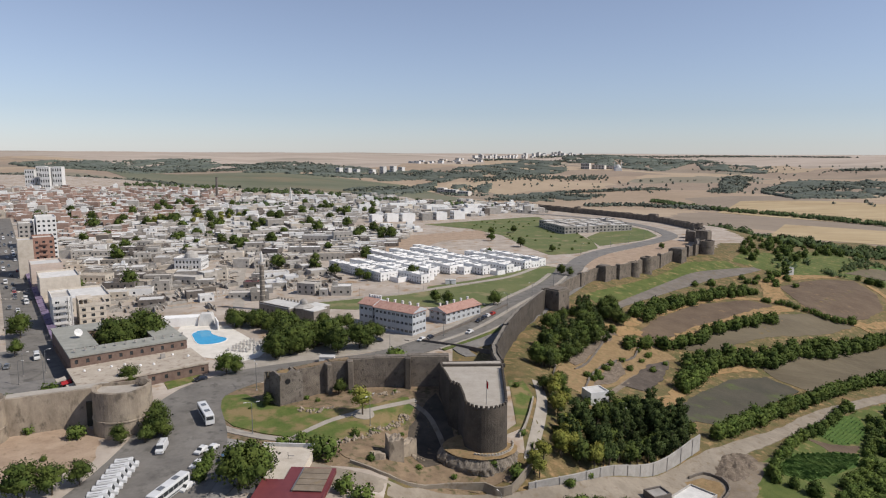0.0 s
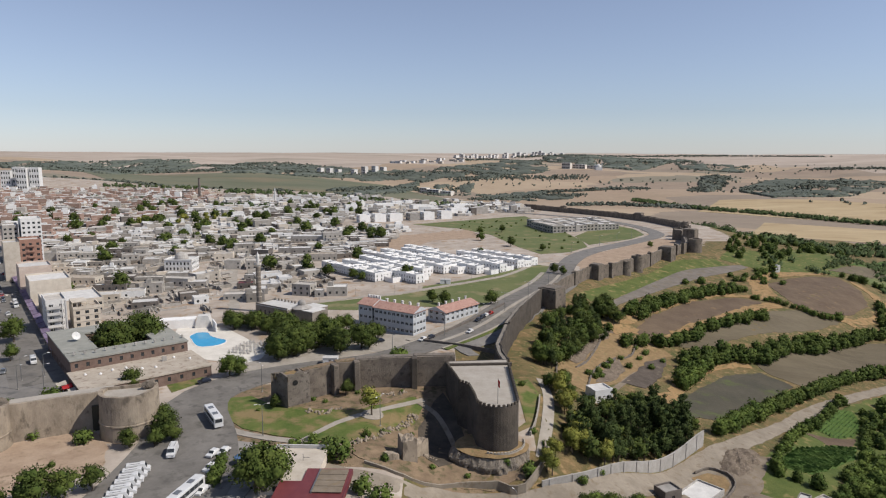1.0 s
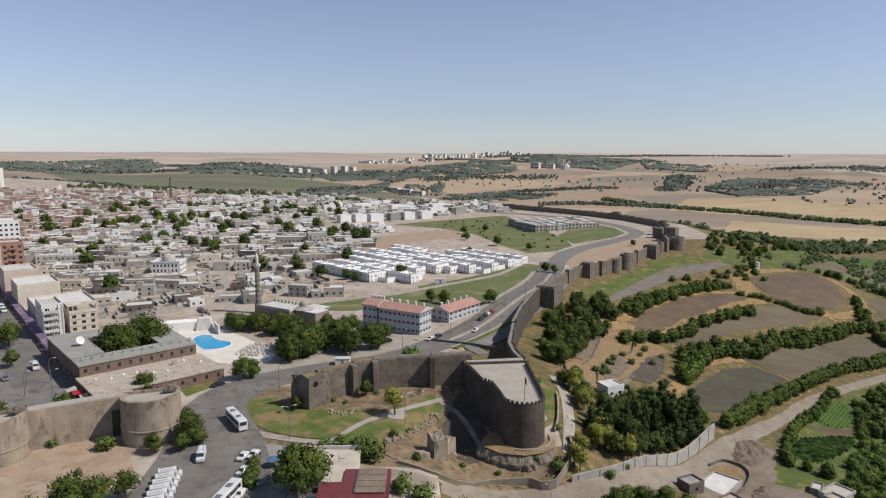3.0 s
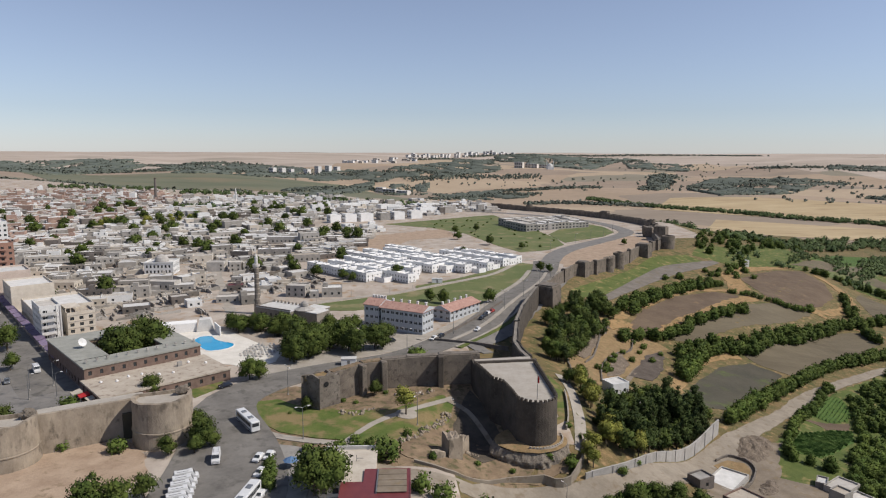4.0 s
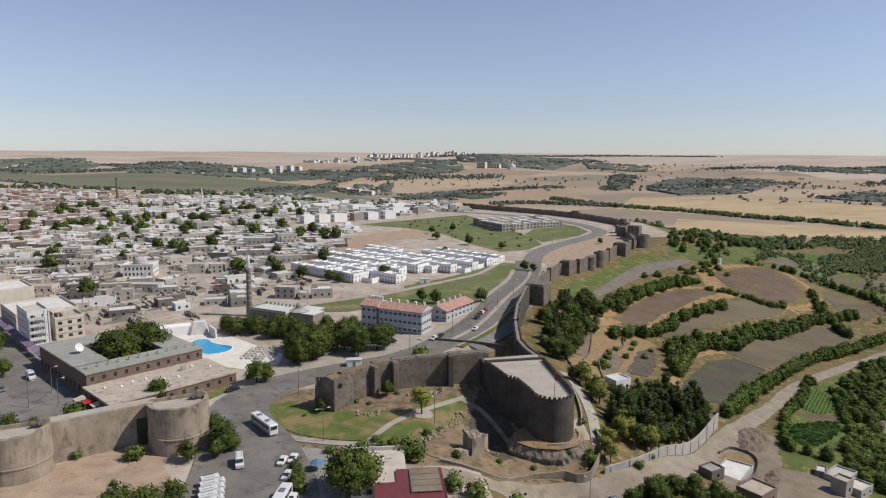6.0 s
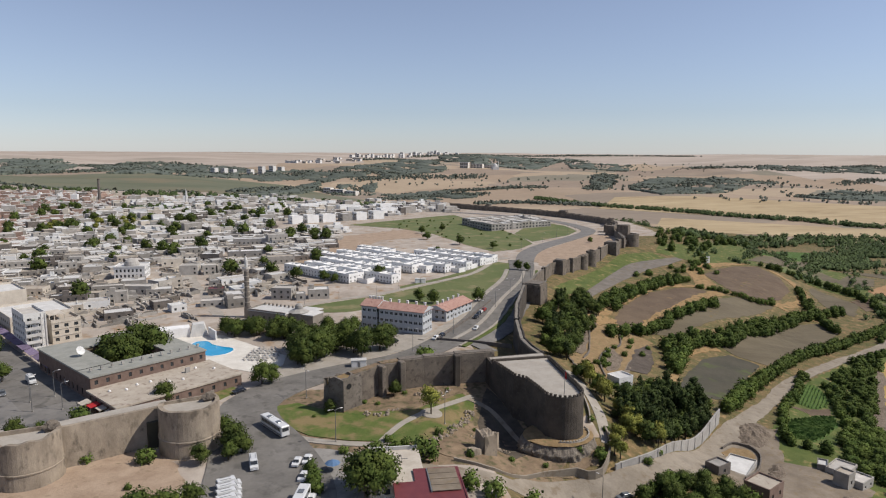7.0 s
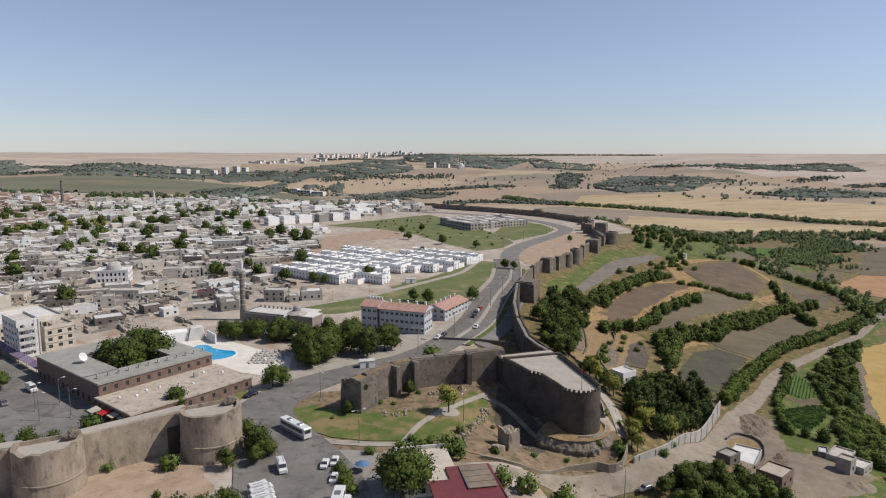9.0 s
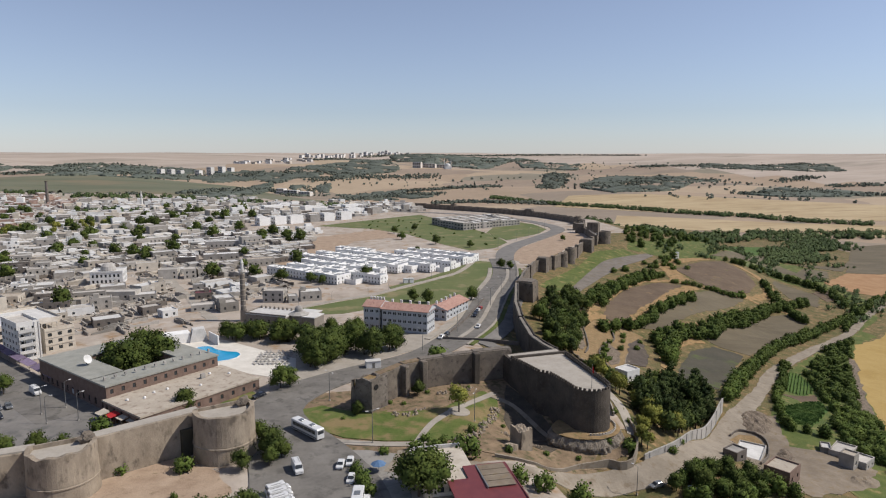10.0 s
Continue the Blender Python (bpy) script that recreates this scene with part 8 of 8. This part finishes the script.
traffic()


def lamp_model(height, arms):
    t = thing("street_lamp", "tall grey street lamp post", "street lamp", 0, 0, 0)
    bm = bmesh.new()
    tube(bm, [(0, 0, 0), (0, 0, height * 0.5), (0, 0, height)], [0.13, 0.1, 0.06], 7)
    part("pole", bm, METAL, t)
    part("base", boxed((-0.22, 0.22, -0.22, 0.22, 0, 0.5), soft=0.04), CONCRETE, t)
    for s in arms:
        bm = bmesh.new()
        tube(bm, [(0, 0, height - 0.1), (s * 0.7, 0, height + 0.25), (s * 1.5, 0, height + 0.3)], [0.05, 0.05, 0.04], 6)
        part("arm", bm, METAL, t)
        part("lamp_head", boxed((s * 1.7 - 0.4, s * 1.7 + 0.4, -0.16, 0.16, height + 0.2, height + 0.38), soft=0.05), ROOF_PALE, t)
    return t


def lamps():
    two, one = lamp_model(9.0, (-1, 1)), lamp_model(8.0, (1,))
    for x, y, m, turn in ((-69, 167, two, 20), (-38, 175.5, two, 60), (-77.5, 198.5, two, 120), (-148, 201, one, 30), (-159.5, 208, one, 40), (-154, 211.5, one, 40), (-2.5, 146, one, 120), (-156, 200.5, one, 0)):
        copy_thing(m, pose(x, y, gz(x, y), 0, 0, turn))
    for k, p in enumerate(curve([(-40, 240, 0), (-20, 262, 0), (-4, 283, 0), (24, 330, 0), (50, 376, 0)], 24)):
        copy_thing(two, pose(p[0] + 1.2, p[1] - 1, gz(p[0], p[1]), 0, 0, 148))
    for p in curve([(-79, 322, 0), (-62, 332, 0), (-42, 341, 0), (-15, 363, 0), (16, 388, 0), (36, 419, 0)], 14):
        copy_thing(one, pose(p[0] - 2.6, p[1] + 2.2, gz(p[0], p[1]), 0, 0, -40) @ Matrix.Diagonal((0.6, 0.6, 0.6, 1)))
    for p in curve([(88, 484, 0), (120, 526, 0), (160, 572, 0), (178, 600, 0)], 28):
        copy_thing(one, pose(p[0] - 8, p[1] + 5, gz(p[0], p[1]), 0, 0, -40))
    gone(two), gone(one)


lamps()


# ---- small buildings ----
def small_buildings():
    t = thing("cafe", "low cafe with a pale flat roof and maroon sheet lean-to", "cafe", -55.6, 144.4, -1.4, -2)
    bm = bmesh.new()
    found = opened(bm, 12.4, 16.4, 0, 3.3, [(0, 0.6 + 2.6 * k, 2.0 + 2.6 * k, 1, 2.4) for k in range(4)])
    part("wall", bm, BEIGE, t)
    glaze(t, found)
    part("roof", boxed((-6.4, 6.4, -8.4, 8.3, 3.3, 3.6)), BEIGE, t)
    part("parapet", boxed((-6.4, 6.4, 8.3, 8.7, 3.3, 4.5), (-6.7, -6.4, -8.4, 8.7, 3.3, 4.0)), ROOF_PALE, t)
    part("roof_pipe", boxed((-2.0, -1.9, 1.0, 1.1, 3.6, 4.6), (1.6, 1.7, 2.0, 2.1, 3.6, 5.2), (1.7, 3.2, 2.0, 2.1, 4.3, 4.4)), METAL, t)
    bm = bmesh.new()
    prism(bm, [(-1, -19), (14.2, -19), (14.2, -2.9), (3.9, -2.9), (3.9, -8.6), (-1, -8.6)], 3.62, lambda x, y: 3.8 + 0.02 * (y + 19))
    part("maroon_roof", bm, MAROON, t, "maroon sheet roof")
    part("fascia", boxed((-1, 14.2, -19.3, -19.0, 2.9, 3.8), (14.2, 14.45, -19.3, -2.9, 2.9, 4.1)), MAROON, t)
    for k in range(4):
        part("roof_panel", boxed((7.2, 13.6, -5.9 - 2.6 * k, -3.5 - 2.6 * k, 4.12, 4.3), soft=0.03), YARD, t)
    part("panel_gutter", boxed((6.9, 7.18, -13.8, -3.4, 3.9, 4.36)), METAL, t)
    for x in (-0.8, 6.5, 13.9):
        part("post", boxed((x - 0.1, x + 0.1, -18.9, -18.7, -0.6, 3.62)), METAL, t)
    u = thing("parasol", "blue cloth parasol beside the road", "parasol", -70, 151)
    bm = bmesh.new()
    lathe(bm, ((1.9, 2.1), (1.0, 2.6), (0.05, 3.0)), 8)
    part("canopy", bm, BLUE_CLOTH, u)
    bm = bmesh.new()
    tube(bm, [(0, 0, 0), (0, 0, 2.9)], [0.04, 0.04], 6)
    part("pole", bm, METAL, u)
    t = thing("site_cabin", "small white cabin beside the road", "cabin", -60, 225)
    part("body", boxed((-2.6, 2.6, -1.4, 1.4, 0, 2.6), soft=0.06), WHITE, t)
    part("roof", boxed((-2.75, 2.75, -1.55, 1.55, 2.6, 2.75)), ROOF_PALE, t)
    part("door", boxed((-0.45, 0.45, -1.45, -1.4, 0.1, 2.1)), METAL, t)
    t = thing("site_cabin", "small white cabin beside the path", "cabin", -17, 371)
    part("body", boxed((-3, 3, -1.4, 1.4, 0, 2.6), soft=0.06), WHITE, t)
    part("roof", boxed((-3.1, 3.1, -1.55, 1.55, 2.6, 2.75)), ROOF_PALE, t)
    part("door", boxed((-0.45, 0.45, -1.45, -1.4, 0.1, 2.1)), METAL, t)
    for x, y, w, d, h, turn, wall, roof, label in ((34, 214, 7, 6, 4.2, 20, WHITE, ROOF_PALE, "white block house with a pale roof below the bastion"), (40, 207, 6, 5, 3, 20, WHITE, ROOF_PALE, "low white annex below the bastion"),
                                                   (51.5, 168.5, 13, 8, 1.3, 42, CONCRETE, ROOF_PALE, "low concrete platform with a pale screed top in a walled yard"), (39.5, 160.8, 5.5, 4.5, 2.8, 22, STONE, CONCRETE, "small dark stone hut with a flat roof beside the lower road"), (44.5, 147.5, 8, 7, 4.0, 28, BRICK, ROOF_BEIGE, "square brown hut with a pale flat roof in a bare yard"),
                                                   (77.8, 156.5, 4.2, 4.2, 4.4, 25, BLOCK, ROOF_BEIGE, "small square ruined stone house among the gardens"), (84.5, 165, 9, 6, 2.0, 30, BLOCK, ROOF_GREY, "low grey shed with a flat roof among the gardens"), (80.5, 168, 5, 3, 1.6, 50, BLOCK, ROOF_PALE, "low broken grey shed among the gardens"), (225, 466, 4, 4, 4.5, 10, WHITE, ROOF_PALE, "small white hut on the slope"),
                                                   (84, 157.5, 7, 5, 2.2, 25, CONCRETE, ROOF_GREY, "low grey shed among the gardens")):
        flat_house(x, y, w, d, h, turn, wall, roof, label, name="hut", category="hut", sides_open=(0,), extras=False)
    for line in ([(32.9, 245.4), (39.1, 254.4), (47, 272), (52.1, 284.8), (56.7, 297.1)], [(32.2, 222), (38.9, 242.5), (44.6, 253.8), (54.2, 266)], [(56, 267), (64, 276), (70, 290)], [(21, 222), (24, 238), (28, 256)]):
        w = thing("garden_wall", "low pale stone wall on the dry slope", "wall", *line[0], group="garden walls")
        bm = bmesh.new()
        strip_wall(bm, curve(line, 2), 0.5, lambda p, u: gz(*p) - 1, lambda p, u: gz(*p) + 1.0 + 0.9 * noise.noise(Vector((p[0] * 0.4, p[1] * 0.4, 0))))
        bm.transform(w.matrix_basis.inverted())
        part("masonry", bm, BASALT_LIGHT, w)
    ribbon("path", [(36, 217, 2.4), (44, 230, 2.2), (52, 244, 2.0), (60, 256, 2.0)], YARD, 0.25, "dusty footpath on the dry slope", "path", 3, ragged=0.3)
    w = thing("yard_wall", "low curved stone wall round a dry yard", "wall", 60, 174)
    bm = bmesh.new()
    strip_wall(bm, curve([(56, 183), (61, 185.5), (65.5, 183), (65.5, 177.6), (60, 170), (54.5, 164.5), (46, 157.5)], 1.5), 0.4, lambda p, u: gz(*p) - 1, lambda p, u: gz(*p) + 1.1 + 0.4 * noise.noise(Vector((p[0], p[1], 0))))
    bm.transform(w.matrix_basis.inverted())
    part("masonry", bm, BASALT_LIGHT, w)
    drape("bare_ground", [(54, 181), (60, 184), (64.5, 182), (64.5, 178), (60.5, 173), (55, 176)], DRY_GRASS, 0.3, 2, "dry orange grass in a walled yard", "earth", ragged=0.2)
    def heap(x, y, w, d, h, turn, skin, label):
        t = thing("spoil_heap", label, "spoil heap", x, y, None, turn)
        bm = bmesh.new()
        rows = []
        for j in range(19):
            row = []
            for i in range(19):
                u, v = i / 9 - 1, j / 9 - 1
                k = max(0.0, 1 - (u * u + v * v)) ** 0.8
                at = t.matrix_basis @ Vector((u * w, v * d, 0))
                row.append(bm.verts.new((u * w, v * d, gz(at.x, at.y) - t.location.z - 0.25 + h * k * (0.75 + 0.6 * noise.noise(Vector((at.x * 0.4, at.y * 0.4, 1)))) + 0.3 * k * noise.noise(Vector((at.x * 1.3, at.y * 1.3, 4))))))
            rows.append(row)
        for p, q in zip(rows, rows[1:]):
            for i in range(18):
                bm.faces.new((p[i], p[i + 1], q[i + 1], q[i]))
        part("earth", bm, skin, t)
    heap(73, 191, 13, 6, 1.5, 48, SPOIL, "heap of brown-grey earth spoil beside the lower road")
    heap(63, 166, 8, 3, 1.4, 50, SPOIL, "low heap of brown spoil along the yard wall")
    heap(74, 147, 7, 4, 1.3, 20, YARD, "low heap of grey gravel in the bare yard")
    w = thing("retaining_wall", "grey concrete retaining wall along the lower road", "wall", 30, 172)
    rows = curve([(5, 154.6), (21, 161.6), (42, 178.8), (64.5, 198.4)], 3)
    bm = bmesh.new()
    strip_wall(bm, rows, 0.45, lambda p, u: gz(*p) - 1.5, lambda p, u: gz(*p) + 1.7 + 3.6 * max(0, min(1, p[0] / 61)) ** 1.5)
    bm.transform(w.matrix_basis.inverted())
    part("masonry", bm, CONCRETE, w)
    for p, q in zip(rows[1::2], rows[2::2]):
        way = q - p
        bm = boxed((-0.22, 0.22, -0.16, 0.6, -1.0, 1.75 + 3.6 * max(0, min(1, p[0] / 61)) ** 1.5))
        bm.transform(w.matrix_basis.inverted() @ pose(p[0], p[1], gz(*p), 0, 0, math.degrees(math.atan2(way[1], way[0]))))
        part("pilaster", bm, CONCRETE, w)
    # parapet over the underpass
    w = thing("bridge_parapet", "dark concrete parapet over the underpass", "parapet", -14, 245)
    bm = bmesh.new()
    for p, q in (((-27, 252.5), (-12, 246)), ((-12, 246), (0, 238.5)), ((-27, 252.5), (-8, 282)), ((-8, 282), (12, 318))):
        block_top(bm, p, q, 0.5, -0.4, 1.2, 0, 3, 0)
    bm.transform(w.matrix_basis.inverted())
    part("rail_wall", bm, STONE, w)
    # long unfinished block and far white rows
    def long_block(x, y, w, d, h, turn, wall, roof, label, storeys):
        flat_house(x, y, w, d, h, turn, HOUSE_WHITE if wall is WHITE else wall, roof, label, "long buildings beyond the park", (1, 3), storeys, "long_building", category="building", bay=4.0, win=(2.4, 1.8), extras=False, fill=y > 700)
    left, front, right, back = Vector((73, 676)), Vector((86, 612)), Vector((158, 648)), Vector((150, 704))
    for k in range(30):
        a, b = (k % 6 + 0.5) / 6, (k // 6 + 0.5) / 5
        p = front.lerp(right, a).lerp(left.lerp(back, a), b)
        flat_house(p.x, p.y, 13.6, 13.4, rng.choice((5.6, 6.2, 6.8)), 27 + rng.uniform(-2, 2), rng.choice((CONCRETE, BLOCK, BLOCK)), rng.choice((ROOF_PALE, ROOF_PALE, ROOF_GREY)),
                   "unfinished grey concrete building with open bays", "unfinished buildings", (0, 3), 2, "unfinished_building", category="building", bay=3.6, win=(2.4, 1.7), fill=True)
    for k, (x, y, w, h) in enumerate(((-102, 709, 12, 6.4), (-86, 716, 13, 6.6), (-69, 723, 15, 6.6), (-49, 734, 12, 6.2), (-33, 741, 13, 6.6), (-13, 752, 14, 7.0), (4, 800, 24, 6.5), (30, 816, 20, 6.5), (-40, 850, 26, 6), (-90, 870, 30, 6.5), (10, 870, 26, 6), (50, 880, 20, 6))):
        long_block(x, y, w, 12, h * 1.25, 24, WHITE if k not in (3, 7) else CONCRETE, ROOF_PALE, "white walled building beyond the park", 2)


small_buildings()


def awnings():
    purple = shade("purple_cloth", (0.20, 0.15, 0.23), (0.29, 0.23, 0.33), 1.5, own=0.2)
    for k in range(20):
        d = 34 + 9.5 * k
        x, y = -152 - 0.594 * d + 0.804 * 8.4, 205 + 0.804 * d + 0.594 * 8.4
        t = thing("shop_awning", "faded purple awning over a shop front", "awning", x, y, None, 126, "awnings along the street")
        bm = bmesh.new()
        prism(bm, [(-4.2, -1.5), (4.2, -1.5), (4.2, 1.5), (-4.2, 1.5)], 2.6, lambda u, v: 2.8 - 0.2 * v)
        part("cloth", bm, purple, t)
        for u in (-4.1, 4.1):
            part("post", boxed((u - 0.05, u + 0.05, 1.35, 1.45, 0, 2.6)), METAL, t)


awnings()


# ---- far town and towers ----
def far_places():
    def slab(x, y, w, d, h, wall, label, name="tower_block", turn=0):
        t = thing(name, label, "tower block", x, y, gz(x, y) - 1, turn, "far tower blocks")
        bm = bmesh.new()
        n = max(2, int(h / 9))
        holes = [(0, w * (k + 0.2) / 4, w * (k + 0.75) / 4, 3 + h * f / n, 3 + h * (f + 0.5) / n) for k in range(4) for f in range(n)]
        opened(bm, w, d, 0, h, holes, 0.6, True)
        part("wall", bm, wall, t).data.materials.append(GLASS)
        part("roof", boxed((-w / 2 + 0.3, w / 2 - 0.3, -d / 2 + 0.3, d / 2 - 0.3, h - 0.2, h + 1.5)), ROOF_PALE, t)
    for k, (x, y, h) in enumerate(((-842, 1262, 36), (-826, 1272, 42), (-806, 1252, 42), (-788, 1262, 42))):
        slab(x, y, 17, 16, h, WHITE, "tall white tower block in the far town", turn=10)
    for x, y, h in ((-480, 2600, 26), (-446, 2610, 26), (-350, 2610, 22), (-310, 2630, 32), (-270, 2640, 32), (-420, 2660, 18), (-240, 2680, 20)):
        slab(x, y, 22, 18, h * 0.85, ROOF_PALE, "pale far tower block in the valley", turn=-40)
    for k in range(34):
        x = 90 + 20 * k + rng.uniform(-8, 8)
        slab(x, 4200 + rng.uniform(-120, 120), rng.uniform(14, 24), 18, rng.uniform(10, 26), ROOF_PALE, "pale far tower block on the horizon", turn=-42)
    for x, y, w, h in ((560, 2950, 40, 26), (620, 2960, 60, 18), (690, 2980, 60, 14), (-30, 2060, 46, 14), (10, 2040, 40, 12), (-60, 2080, 26, 16)):
        slab(x, y, w, 20, h, ROOF_GREY, "pale far building in the valley", "far_building", -35)
    t = thing("far_mosque", "white far mosque with a dome and two slim minarets", "mosque", 690, 2900)
    part("wall", boxed((-14, 14, -14, 14, -2, 12)), WHITE, t)
    bm = bmesh.new()
    lathe(bm, ((12, 12), (11.5, 18), (8, 24), (0.5, 27)), 16)
    part("dome", bm, ROOF_PALE, t)
    for u in (-15, 15):
        bm = bmesh.new()
        lathe(bm, ((1.6, -2), (1.4, 34), (0.1, 42)), 8, u, 0)
        part("far_minaret", bm, WHITE, t)
    for k in range(26):
        x, y = rng.uniform(-260, 120), rng.uniform(3300, 3700)
        slab(x, y, rng.uniform(14, 40), 14, rng.uniform(6, 12), rng.choice((WHITE, BEIGE)), "pale far house on the plain", "far_house", -40)
    t = thing("factory_chimney", "tall dark brick chimney in the old town", "chimney", -402, 1052)
    bm = bmesh.new()
    lathe(bm, ((2.6, 0), (2.0, 16), (1.6, 33)), 12)
    part("stack", bm, STONE, t)
    bm = bmesh.new()
    lathe(bm, ((1.8, 33), (1.9, 34), (1.5, 34.4)), 12)
    part("collar", bm, BASALT, t)
    t = thing("minaret", "pale slim minaret at the edge of the town", "minaret", -268.7, 999)
    bm = bmesh.new()
    lathe(bm, ((1.5, 0), (1.3, 13), (1.9, 14), (1.9, 15), (1.0, 15), (0.9, 18), (0.1, 22)), 12)
    part("shaft", bm, ROOF_PALE, t)


far_places()
